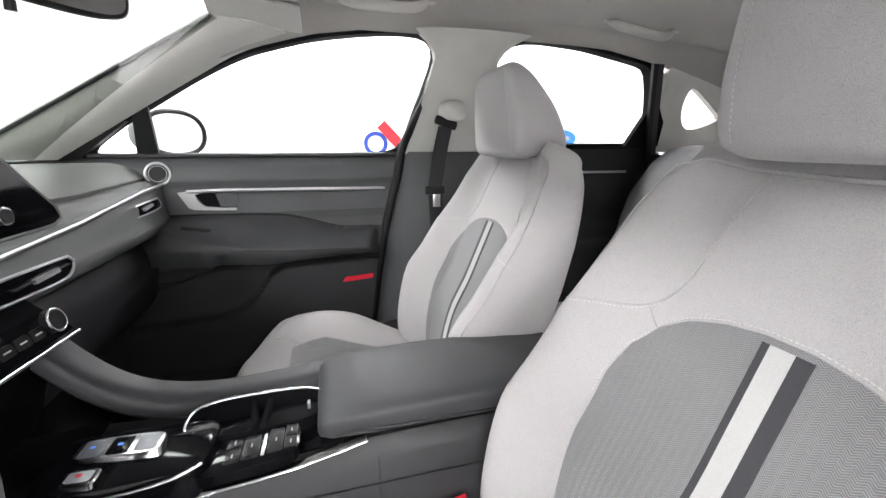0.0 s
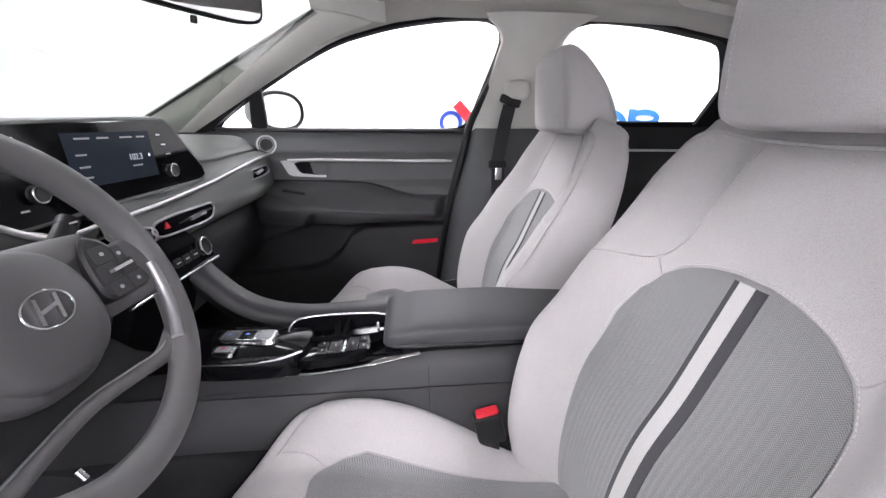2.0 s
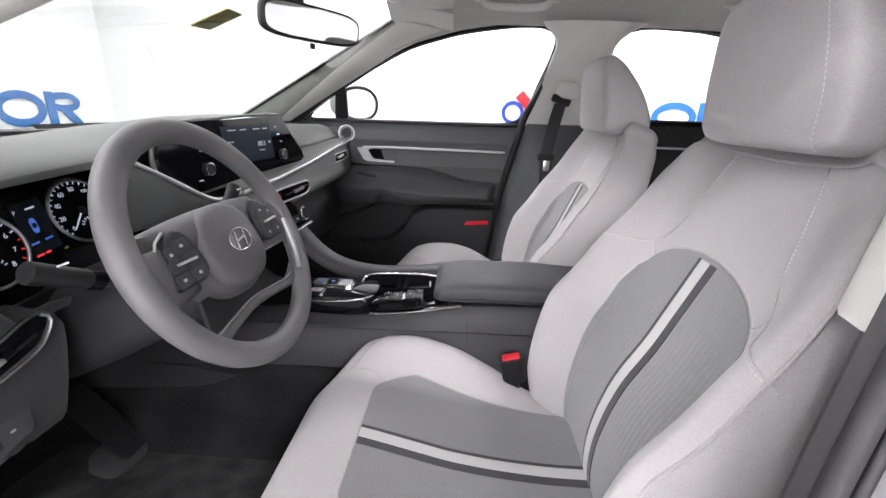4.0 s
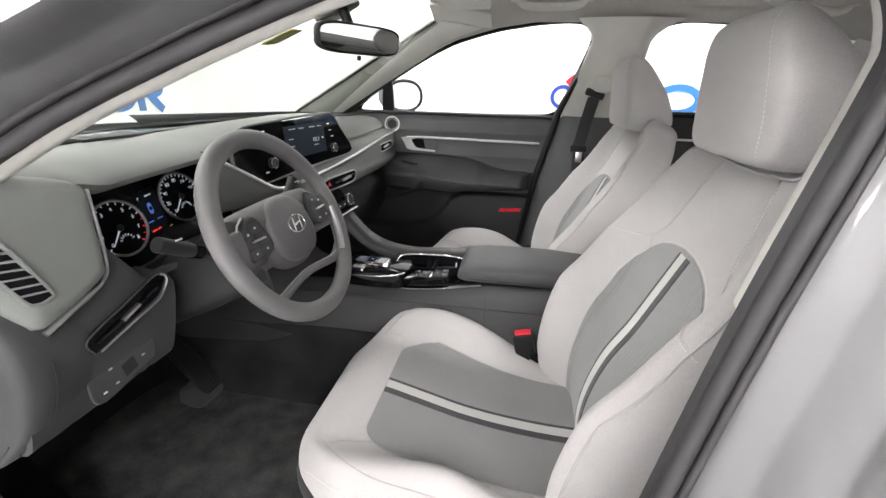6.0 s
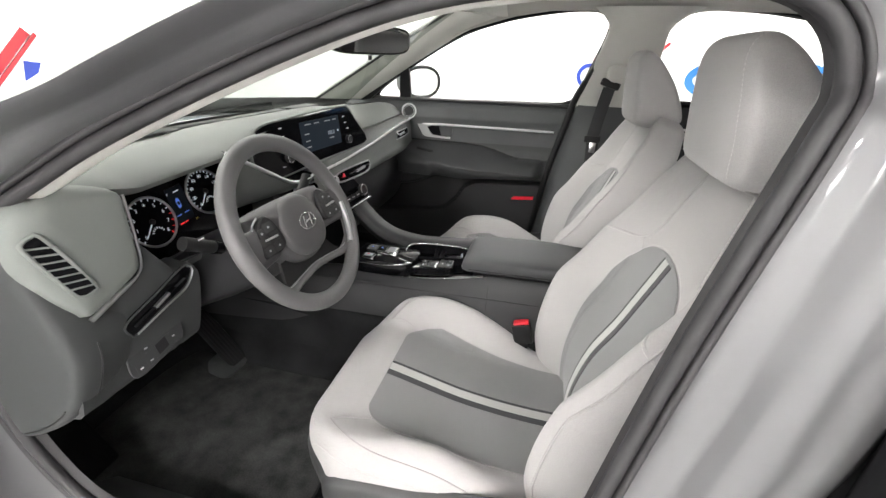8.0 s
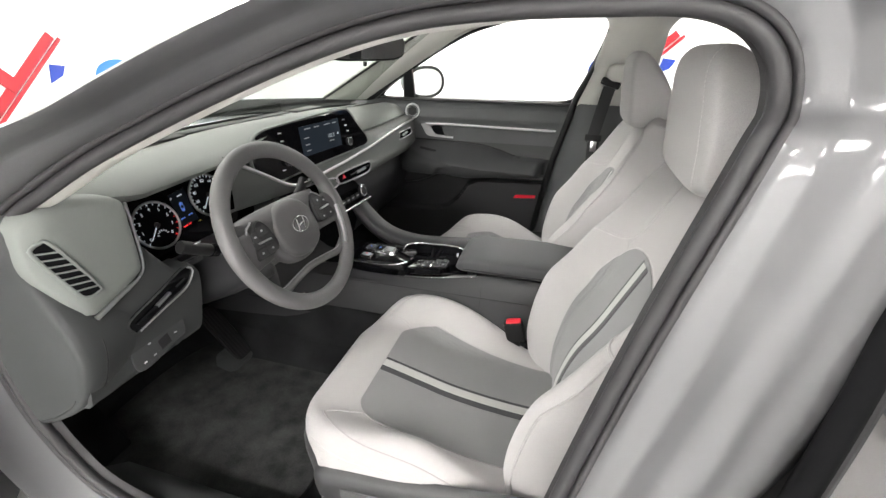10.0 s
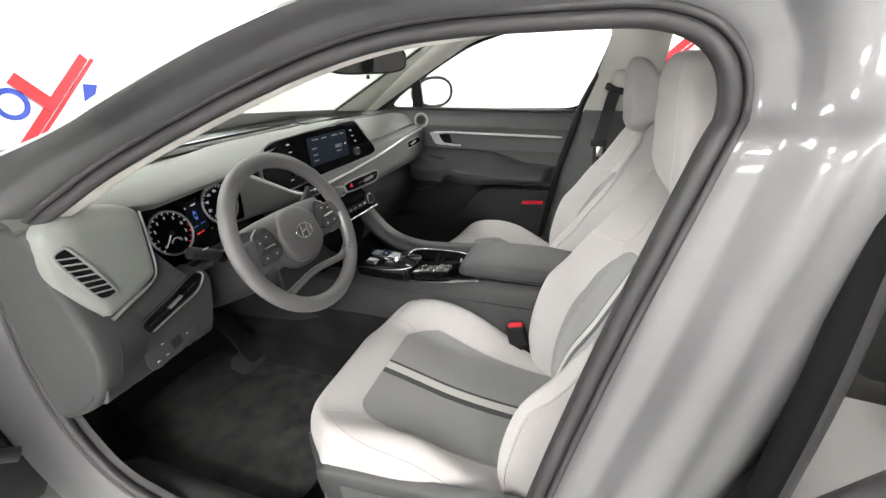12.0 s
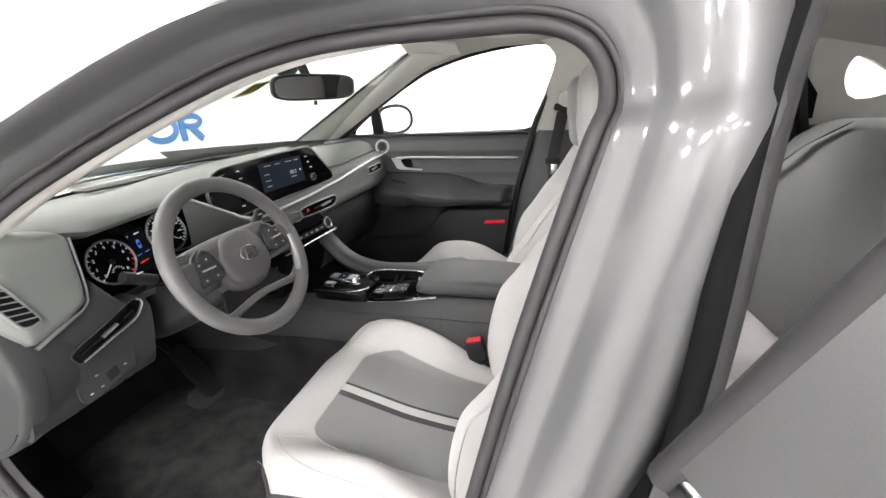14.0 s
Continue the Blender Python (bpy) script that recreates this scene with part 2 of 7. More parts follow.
def loft(name, rings, material, parent, label="", cap=True, sharp=40, closed=False):
    V, F = lattice(rings, wrap_u=closed, wrap_v=True, cap=cap and not closed)
    return mesh(name, V, F, material, parent, label, sharp)


def sheet(name, G, material, parent, label="", thick=0.0, axis=None, sharp=50):
    """A grid surface, given thickness along axis (a vector)."""
    G = np.asarray(G, float)
    V, F = lattice(G)
    if thick:
        nu, nv = G.shape[:2]
        n = len(V)
        W = V + np.asarray(axis, float) * thick
        F = F + [tuple(i + n for i in f) for f in F]
        edge = [i * nv for i in range(nu)] + [(nu - 1) * nv + j for j in range(1, nv)] + [i * nv + nv - 1 for i in range(nu - 2, -1, -1)] + [j for j in range(nv - 2, 0, -1)]
        for a, b in zip(edge, edge[1:] + edge[:1]):
            F.append((a, b, b + n, a + n))
        V = np.vstack([V, W])
    return mesh(name, V, F, material, parent, label, sharp)


def tube_mesh(path, r, seg=8, closed=False, flat=1.0, up=(0, 0, 1), taper=None):
    P = np.asarray(path, float)
    n = len(P)
    rings = []
    prev = None
    for i in range(n):
        a, b = (P[(i + 1) % n], P[i - 1]) if closed else (P[min(n - 1, i + 1)], P[max(0, i - 1)])
        t = (a - b) / (np.linalg.norm(a - b) + 1e-12)
        u = np.asarray(up, float) if prev is None else prev
        u = u - t * (u @ t)
        if np.linalg.norm(u) < 1e-6:
            u = np.array((1.0, 0, 0)) - t * t[0]
        u /= np.linalg.norm(u)
        prev = u
        w = np.cross(t, u)
        k = 1.0 if taper is None else taper(i / (n - 1))
        rings.append([P[i] + (u * math.cos(q) + w * flat * math.sin(q)) * r * k for q in np.linspace(0, 2 * math.pi, seg, endpoint=False)])
    return lattice(rings, wrap_u=closed, wrap_v=True, cap=not closed)


def tube(name, path, r, material, parent, label="", seg=8, closed=False, flat=1.0, up=(0, 0, 1), taper=None):
    V, F = tube_mesh(path, r, seg, closed, flat, up, taper)
    return mesh(name, V, F, material, parent, label, 60)


def block(name, centre, size, material, parent, label="", bevel=0.004, rot=(0, 0, 0), seg=2):
    bm = bmesh.new()
    bmesh.ops.create_cube(bm, size=1.0)
    for v in bm.verts:
        v.co = Vector((v.co.x * size[0], v.co.y * size[1], v.co.z * size[2]))
    if bevel:
        bmesh.ops.bevel(bm, geom=list(bm.edges), offset=min(bevel, min(size) * 0.45), segments=seg, profile=0.5, affect="EDGES")
    R = Euler([radians(a) for a in rot]).to_matrix()
    V = [R @ v.co + Vector(centre) for v in bm.verts]
    bm.verts.index_update()
    F = [[v.index for v in f.verts] for f in bm.faces]
    bm.free()
    return mesh(name, V, F, material, parent, label, 35)


def frame_of(origin, n, up=(0, 0, 1)):
    """A map from (across, up, out) to the world on a plane with outward normal n."""
    n = np.asarray(n, float) / np.linalg.norm(n)
    u = np.cross(np.asarray(up, float), n)
    u /= np.linalg.norm(u)
    v = np.cross(n, u)
    o = np.asarray(origin, float)
    return lambda a, b, c=0.0: o + u * a + v * b + n * c


def plate(name, at, outline, thick, material, parent, label="", hole=None, round_edge=0.0):
    """A flat plate in the frame at(), its outline given as (across, up), with an optional hole of as many points."""
    O = np.asarray(outline, float)
    if hole is None:
        c = O.mean(0)
        k = round_edge
        rings = [[at(*p, 0) for p in O], [at(*p, thick - k) for p in O]]
        if k:
            S = c + (O - c) * (1 - k / np.linalg.norm(O - c, axis=1, keepdims=True))
            rings.append([at(*p, thick) for p in S])
        V, F = lattice(rings, wrap_v=True, cap=True)
    else:
        H = np.asarray(hole, float)
        rings = [[at(*p, 0) for p in O], [at(*p, thick) for p in O], [at(*p, thick) for p in H], [at(*p, 0) for p in H]]
        V, F = lattice(rings, wrap_u=True, wrap_v=True)
    return mesh(name, V, F, material, parent, label, 30)


def oval(a, b, n=32, power=2.0, ca=0.0, cb=0.0):
    q = np.linspace(0, 2 * math.pi, n, endpoint=False)
    return np.stack([ca + a * np.sign(np.cos(q)) * np.abs(np.cos(q)) ** (2 / power), cb + b * np.sign(np.sin(q)) * np.abs(np.sin(q)) ** (2 / power)], 1)


def dome(name, at, outline, height, material, parent, label="", rings=6, base=0.0):
    """A rounded pad over an outline in the frame at()."""
    O = np.asarray(outline, float)
    c = O.mean(0)
    R = []
    if base:
        R.append([at(*p, -base) for p in O])
    for k in range(rings + 1):
        q = k / rings * math.pi / 2
        R.append([at(*(c + (p - c) * max(0.02, math.cos(q) ** 0.6)), height * math.sin(q)) for p in O])
    V, F = lattice(R, wrap_v=True, cap=True)
    return mesh(name, V, F, material, parent, label, 60)


def words(name, text, at, size, material, parent, thick=0.0006):
    """Lettering with the built-in font, turned into a mesh on the frame at()."""
    c = bpy.data.curves.new(name, "FONT")
    c.body, c.size, c.extrude, c.align_x, c.align_y = text, size, thick, "CENTER", "CENTER"
    o = bpy.data.objects.new(name, c)
    scene.collection.objects.link(o)
    me = bpy.data.meshes.new_from_object(o.evaluated_get(bpy.context.evaluated_depsgraph_get()))
    bpy.data.objects.remove(o)
    V = [at(v.co.x, v.co.y, v.co.z + thick) for v in me.vertices]
    F = [list(p.vertices) for p in me.polygons]
    bpy.data.meshes.remove(me)
    return mesh(name, V, F, material, parent, "", 30)

# ---- the booth ----
WALL_Y, WALL_X = 3.5, -3.7


def booth():
    floor = mesh("floor", *lattice([[(x, y, 0) for y in np.linspace(-5, WALL_Y + 0.2, 6)] for x in np.linspace(WALL_X - 0.2, 7, 8)]), FLOOR_GREY)
    tagged(floor, "pale grey painted booth floor under the car", "floor", kind="structure")
    for name, a, b in (("wall_east", (WALL_X, WALL_Y), (7, WALL_Y)), ("wall_north", (WALL_X, -5), (WALL_X, WALL_Y)), ("wall_west", (WALL_X, -5), (7, -5)), ("wall_south", (7, -5), (7, WALL_Y))):
        d = np.array((b[0] - a[0], b[1] - a[1], 0.0))
        d /= np.linalg.norm(d)
        n = np.array((d[1], -d[0], 0))
        mid = np.array((1.5, -1.0, 0))
        if (np.array((*a, 0)) - mid) @ n < 0:
            n = -n
        G = [[np.array((*p, z)) for z in (0, 1, 2, 2.85)] for p in (a, b)]
        w = sheet(name, G, WALL_WHITE, None, thick=0.1, axis=n)
        tagged(w, "smooth white wall of the photo booth", "wall", kind="structure")
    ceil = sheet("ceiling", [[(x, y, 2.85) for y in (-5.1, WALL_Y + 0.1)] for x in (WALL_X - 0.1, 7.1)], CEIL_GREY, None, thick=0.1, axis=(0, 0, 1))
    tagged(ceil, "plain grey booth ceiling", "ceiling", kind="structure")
    first = None
    spots = [(x, 2.5) for x in (-1.9, -0.6, 0.8, 2.5, 4.4)] + [(-2.3, y) for y in (-1.2, 0.3)] + [(x, -4.35) for x in (-2.2, -0.4, 1.0, 2.6, 4.2)]
    for x, y in spots:
        if first is None:
            first = thing("ceiling_light", "square white ceiling lamp with a bright diffuser", "lamp", "booth ceiling lamps", at=(x, y, 2.85))
            at = frame_of((x, y, 2.845), (0, 0, -1), up=(0, 1, 0))
            sq, hole = oval(0.42, 0.42, 32, 12), oval(0.38, 0.38, 32, 12)
            plate("frame", at, sq, 0.05, SILVER, first, hole=hole)
            plate("diffuser", at, hole * 0.99, 0.03, LAMP_GLOW, first)
        else:
            copy_thing(first, pose(x, y, 2.85))
    # the strong small lamps on the driver's side
    for (x, y), power in STUDIO:
        spot = thing("studio_lamp", "small square studio lamp with a very bright diffuser", "lamp", "studio lamps", at=(x, y, 2.85))
        at = frame_of((x, y, 2.845), (0, 0, -1), up=(0, 1, 0))
        sq, hole = oval(0.20, 0.20, 32, 12), oval(0.17, 0.17, 32, 12)
        plate("frame", at, sq, 0.05, SILVER, spot, hole=hole)
        plate("diffuser", at, hole * 0.99, 0.03, mat("studio_lamp_diffuser", (1, 0.97, 0.95), 0.5, emit=power), spot)


booth()


def ring_letter(at, a, b, w, material, parent, name="ring"):
    plate(name, at, oval(a, b, 40), 0.006, material, parent, hole=oval(a - w, b - w, 40))


def bar(name, at, p, q, w, material, parent, cut=0.0):
    p, q = np.array(p, float), np.array(q, float)
    d = (q - p) / np.linalg.norm(q - p)
    n = np.array((-d[1], d[0])) * w / 2
    s = np.array((cut, 0))
    plate(name, at, [p - n, q - n + s, q + n + s, p + n], 0.006, material, parent)


def sign(x0, y0, z0, normal, scale, name="wall_sign"):
    """The booth's painted sign as plain shapes: a blue ring, a tall red cross of double strokes and a small blue wedge."""
    t = thing(name, "rounded blue shapes with a red cross on a white wall", "sign", "painted wall signs", at=(x0, y0, z0))
    at0 = frame_of((x0, y0, z0), normal)
    at = lambda a, b, c=0.0: at0(a * scale, b * scale, c)
    ring_letter(at, 0.085, 0.085, 0.028, LETTER_BLUE, t)
    bar("stroke", at, (-0.03, -0.235), (0.46, 0.24), 0.050, LETTER_RED, t)
    bar("stroke", lambda a, b, c=0.0: at(a, b, c + 0.004), (0.012, -0.25), (0.505, 0.225), 0.020, LETTER_RED, t)
    bar("stroke", lambda a, b, c=0.0: at(a, b, c + 0.008), (0.04, 0.135), (0.20, -0.035), 0.075, LETTER_RED, t)
    plate("wedge", at, [(0.375, -0.02), (0.455, 0.02), (0.485, 0.075), (0.40, 0.085)], 0.006, LETTER_BLUE, t)
    # the row of rounded shapes after the cross
    for a0 in (0.815, 1.200):
        ring_letter(lambda a, b, c=0.0: at(a + a0, b - 0.004, c), 0.165, 0.112, 0.050, LETTER_SKY, t)
    bar("stroke", at, (1.405, -0.116), (1.405, 0.108), 0.062, LETTER_SKY, t)
    ring_letter(lambda a, b, c=0.0: at(a + 1.50, b + 0.042, c + 0.008), 0.125, 0.066, 0.046, LETTER_SKY, t)
    bar("stroke", lambda a, b, c=0.0: at(a, b, c + 0.004), (1.50, -0.01), (1.60, -0.116), 0.062, LETTER_SKY, t)
    return t


sign(0.47, WALL_Y - 0.008, 1.035, (0, -1, 0), 1.31)
sign(WALL_X + 0.008, 0.96, 0.955, (1, 0, 0), 1.31)

# ---- the car's body ----
# the opening of the driver's door: its seal, as (x, y, z), from the windscreen pillar's foot round
OPENING = [(-0.552, -0.729, 0.919), (-0.425, -0.707, 0.993), (-0.319, -0.689, 1.050), (-0.147, -0.660, 1.125), (-0.006, -0.636, 1.176),
           (0.114, -0.616, 1.201), (0.223, -0.600, 1.216), (0.300, -0.592, 1.219), (0.350, -0.592, 1.207), (0.378, -0.600, 1.180), (0.384, -0.618, 1.140),
           (0.368, -0.638, 1.10), (0.310, -0.670, 0.90), (0.260, -0.702, 0.70), (0.220, -0.728, 0.52), (0.185, -0.738, 0.43), (0.110, -0.742, 0.395),
           (-0.10, -0.745, 0.385), (-0.30, -0.745, 0.39), (-0.45, -0.745, 0.415), (-0.555, -0.743, 0.457), (-0.620, -0.742, 0.574), (-0.634, -0.741, 0.707), (-0.612, -0.737, 0.852)]
SEAL = curve(OPENING, 320, closed=True)
_c = np.array((-0.12, 0, 0.80))


def outward(P):
    """The direction out of the opening, in its own plane, at each point."""
    n = len(P)
    out = []
    for i in range(n):
        t = P[(i + 1) % n] - P[i - 1]
        t /= np.linalg.norm(t)
        o = np.array((-t[2], 0, t[0]))
        o /= np.linalg.norm(o)
        if o @ (P[i] - _c) < 0:
            o = -o
        out.append(o)
    return np.array(out)


OUT = outward(SEAL)
OUT = sum(np.roll(OUT, k, 0) for k in range(-14, 15))
OUT /= np.linalg.norm(OUT, axis=1, keepdims=True)
# the seal sits high on the windscreen pillar, leaving a strip of trim below it
SEAL = np.array([p + o * 0.016 * ease(0.28, 0.05, p[0]) * ease(0.90, 0.98, p[2]) for p, o in zip(SEAL, OUT)])


def band(offsets, lo=0, hi=None):
    P, O = (SEAL, OUT) if hi is None else (SEAL[lo:hi], OUT[lo:hi])
    return [[p + o * a + np.array((0, b, 0)) for p, o in zip(P, O)] for a, b in offsets]


car = thing("car_body", "grey sedan body with the front door opening seen from outside", "car", at=(0.3, 0, 0))
# section of the painted surround: offset out of the opening and depth; slim on the windscreen pillar, broad on the centre pillar
SLIM = [(0.013, -0.002), (0.017, -0.014), (0.023, -0.030), (0.028, -0.036), (0.031, -0.044), (0.034, -0.060), (0.038, -0.074), (0.042, -0.080), (0.046, -0.075), (0.049, -0.055), (0.050, 0.02)]
BROAD = [(0.015, -0.002), (0.022, -0.010), (0.034, -0.018), (0.052, -0.023), (0.060, -0.028), (0.070, -0.042), (0.090, -0.056), (0.120, -0.062), (0.155, -0.058), (0.180, -0.042), (0.188, 0.03)]
# flat jamb at the hinge side
JAMB = [(0.015, -0.002), (0.022, -0.006), (0.034, -0.008), (0.052, -0.010), (0.070, -0.013), (0.090, -0.016), (0.115, -0.020), (0.140, -0.024), (0.170, -0.030), (0.190, -0.030), (0.195, 0.03)]
rows = []
for (a0, b0), (a1, b1), (a2, b2) in zip(SLIM, BROAD, JAMB):
    row = []
    for p, o in zip(SEAL, OUT):
        k = ease(0.12, 0.36, p[0])
        a, b = a0 + (a1 - a0) * k, b0 + (b1 - b0) * k
        a *= 1 + 0.7 * ease(-0.25, -0.50, p[0]) * (1 - k)
        # the centre pillar ends at the rear door's opening
        back = np.interp(p[2], (0.46, 0.70, 0.92, 1.10, 1.20, 1.255), (0.415, 0.435, 0.462, 0.482, 0.505, 0.56))
        a *= 1 - k * (1 - min(1.0, max(0.3, (back - p[0] + 0.034) / 0.188)))
        k = ease(-0.40, -0.58, p[0]) * ease(0.92, 0.74, p[2])
        row.append(p + o * (a + (a2 - a) * k) + np.array((0, b + (b2 - b) * k, 0)))
    rows.append(row)
V, F = lattice(rows, wrap_v=True)
mesh("side_panel", V, F, PAINT, car, "glossy grey painted door surround", 50)
V, F = lattice(band([(-0.004, 0.02), (0.002, 0.004), (0.016, -0.002)]), wrap_v=True)
mesh("flange", V, F, RUBBER, car, "black door opening flange", 50)
for rr, o, dy in ((0.0092, 0.004, 0.0), (0.0048, 0.0165, -0.006)):
    V, F = tube_mesh([p + n * o + np.array((0, dy, 0)) for p, n in zip(SEAL, OUT)], rr, 8, True)
    mesh("weatherstrip", V, F, RUBBER, car, "black rubber door seal", 60)
# inner trim along the windscreen pillar, roof rail and centre pillar
ia = [i for i in range(320) if SEAL[i][0] < 0.30 and SEAL[i][2] > 0.93]
ib = [i for i in range(320) if SEAL[i][0] >= 0.27 and SEAL[i][2] > 0.90]
for idx, prof in ((ia, ((-0.001, 0.006), (-0.004, 0.012), (-0.0075, 0.020), (-0.005, 0.035), (0.03, 0.070))), (ib, ((0.0, 0.012), (0.003, 0.018), (0.006, 0.034), (0.018, 0.065), (0.05, 0.10)))):
    lift = lambda i, a: a if a > 0 or idx is ib else a + (0.006 - a) * ease(0.10, 0.29, SEAL[i][0])
    V, F = lattice([[SEAL[i] + OUT[i] * lift(i, a) + np.array((0, b, 0)) for i in idx] for a, b in prof])
    mesh("pillar_trim", V, F, TRIM_LIGHT, car, "light grey inner pillar trim", 60)
ic = [i for i in range(320) if SEAL[i][0] >= 0.10 and 0.40 < SEAL[i][2] <= 0.915]
V, F = lattice([[SEAL[i] + OUT[i] * a + np.array((0, b, 0)) for i in ic] for a, b in ((0.0, 0.012), (0.003, 0.018), (0.012, 0.038), (0.05, 0.065))])
mesh("pillar_cover", V, F, DASH_LOW, car, "dark grey lower pillar cover", 60)


def side_shell(s):
    """The body side ahead of and behind the door, plain outside."""
    prof = [(0.98, 0.80), (0.90, 0.90), (0.70, 0.925), (0.45, 0.92), (0.24, 0.86)]
    for lab, xs in (("fender", np.linspace(-1.75, -0.74, 8)), ("quarter_panel", np.linspace(1.30, 2.6, 8))):
        G = [[(x, s * (y - 0.05 * max(0, abs(x - 0.3) - 1.2) ** 2), z + (0.02 if x > 0 else -0.05 * max(0, -x - 0.9))) for z, y in prof] for x in xs]
        sheet(lab, G, PAINT, car, "grey painted " + lab.replace("_", " "), 0.02, (0, -s, 0))


side_shell(1)
side_shell(-1)
# bonnet, roof skin and sill
G = [[(x, y, 0.945 - 0.09 * ((x + 0.92) / 0.85) ** 2 - 0.05 * (y / 0.8) ** 2 + 0.01) for y in np.linspace(-0.80, 0.80, 9)] for x in np.linspace(-1.85, -0.97, 9)]
sheet("bonnet", G, PAINT, car, "grey painted bonnet", 0.02, (0, 0, -1))

G = [[(x, y, 0.985 - 0.35 * max(0, x - 2.25) ** 2 - 0.04 * (y / 0.8) ** 2) for y in np.linspace(-0.76, 0.76, 9)] for x in np.linspace(1.98, 2.58, 7)]
sheet("boot_lid", G, PAINT, car, "grey painted boot lid", 0.02, (0, 0, -1))
for nm, x0, d in (("front_bumper", -1.78, -1), ("rear_bumper", 2.50, 1)):
    G = [[(x0 + d * (0.16 - 0.18 * (y / 0.84) ** 4 - 0.06 * abs(z - 0.55)), y, z) for z in np.linspace(0.24, 0.90, 7)] for y in np.linspace(-0.84, 0.84, 13)]
    sheet(nm, G, PAINT, car, "grey painted " + nm.replace("_", " "), 0.02, (-d, 0, 0))
for x0 in (-1.30, 1.52):
    for s_ in (-1, 1):
        rings = [[(x0 + r * math.cos(q), s_ * y, 0.335 + r * math.sin(q)) for q in np.linspace(0, 2 * math.pi, 40, endpoint=False)] for r, y in ((0.20, 0.66), (0.31, 0.66), (0.334, 0.69), (0.334, 0.83), (0.31, 0.862), (0.235, 0.866), (0.225, 0.845))]
        tyre = loft("wheel", rings, RUBBER, car, "black tyre", sharp=40)
        rings = [[(x0 + r * math.cos(q), s_ * y, 0.335 + r * math.sin(q)) for q in np.linspace(0, 2 * math.pi, 40, endpoint=False)] for r, y in ((0.232, 0.80), (0.232, 0.862), (0.20, 0.85), (0.06, 0.84), (0.01, 0.85))]
        loft("rim", rings, SILVER, tyre, "silver wheel rim", sharp=40)


def roof_edge(x):
    """Heights of the roof rails on the driver's and on the passenger's side."""
    k = 0.10 * max(0, x - 0.6) ** 2 + 0.25 * max(0, -x) ** 2
    return 1.235 - k, 1.315 - k


def roof_z(x, y, lift):
    a, b = roof_edge(x)
    u = (y + 0.60) / 1.24
    return a + (b - a) * u + lift * (1 - (2 * u - 1) ** 4) + 0.028 * ease(0.1, 0.5, y) * (1 - (2 * u - 1) ** 10)


def roof_front(y):
    return -0.22 + 0.30 * ease(0.25, 0.62, -y)


G = [[(roof_front(y) + (1.65 - roof_front(y)) * v, y, roof_z(roof_front(y) + (1.65 - roof_front(y)) * v, y, 0.075) + 0.03) for y in np.linspace(-0.60, 0.655, 15)] for v in np.linspace(0, 1, 14)]
sheet("roof_skin", G, PAINT, car, "grey painted roof", 0.012, (0, 0, 1))
G = [[(roof_front(y) - 0.015 + (1.635 - roof_front(y)) * v, y, roof_z(roof_front(y) + (1.62 - roof_front(y)) * v, y, 0.065)) for y in np.linspace(-0.60, 0.64, 25)] for v in np.linspace(0, 1, 22)]
liner = sheet("headliner", G, HEADLINER, None, "", 0.01, (0, 0, 1))
tagged(liner, "light grey woven cloth headliner over the cabin", "headliner", kind="structure")

# the windscreen
wind = thing("windscreen", "clear raked windscreen glass with a dark lower border", "windscreen", at=(-0.55, 0, 1.1))


def screen_pt(u, v):
    """u across from the driver's side, v up."""
    y = -0.70 + 1.40 * u
    base = np.array((-0.93 + 0.20 * abs(y / 0.7) ** 2.2, y * 1.05, 0.965 + 0.0 * u))
    a, b = 1.13, 1.305
    top = np.array((-0.27 + 0.05 * (y / 0.7) ** 2, y * 0.84, a + (b - a) * u + 0.055 * (1 - (2 * u - 1) ** 2)))
    return base + (top - base) * v + np.array((0, 0, 0.035 * v * (1 - v) * 4 * 0.4))


pane = sheet("pane", [[screen_pt(u, v) for v in np.linspace(0, 1, 9)] for u in np.linspace(0, 1, 17)], SCREEN_GLASS, wind)
pane.visible_shadow = False
sheet("lower_border", [[screen_pt(u, v) + np.array((0.012, 0, -0.008)) for v in (0, 0.010, 0.020)] for u in np.linspace(0, 1, 17)], SATIN_BLACK, wind, "black ceramic border", 0.003, (0, 0, 1))

# passenger's side: window outline in x and z on the leaning glass
def glass_y(z):
    return 0.81 - 0.46 * (z - 0.985)


WINDOW = [(-0.640, 0.992), (-0.50, 1.085), (-0.439, 1.118), (-0.31, 1.19), (-0.187, 1.248), (-0.015, 1.292), (0.15, 1.314), (0.285, 1.320), (0.322, 1.295), (0.318, 1.25), (0.277, 1.134), (0.235, 1.0)]
REAR_WINDOW = [(0.483, 1.012), (0.49, 1.12), (0.505, 1.255), (0.535, 1.30), (0.60, 1.322), (0.80, 1.312), (0.945, 1.290), (1.045, 1.276), (1.072, 1.264), (1.128, 1.163), (1.150, 1.10), (1.160, 1.028)]
QUARTER = [(1.300, 1.060), (1.255, 1.120), (1.236, 1.165), (1.240, 1.212), (1.262, 1.216), (1.336, 1.173), (1.438, 1.122), (1.440, 1.108)]


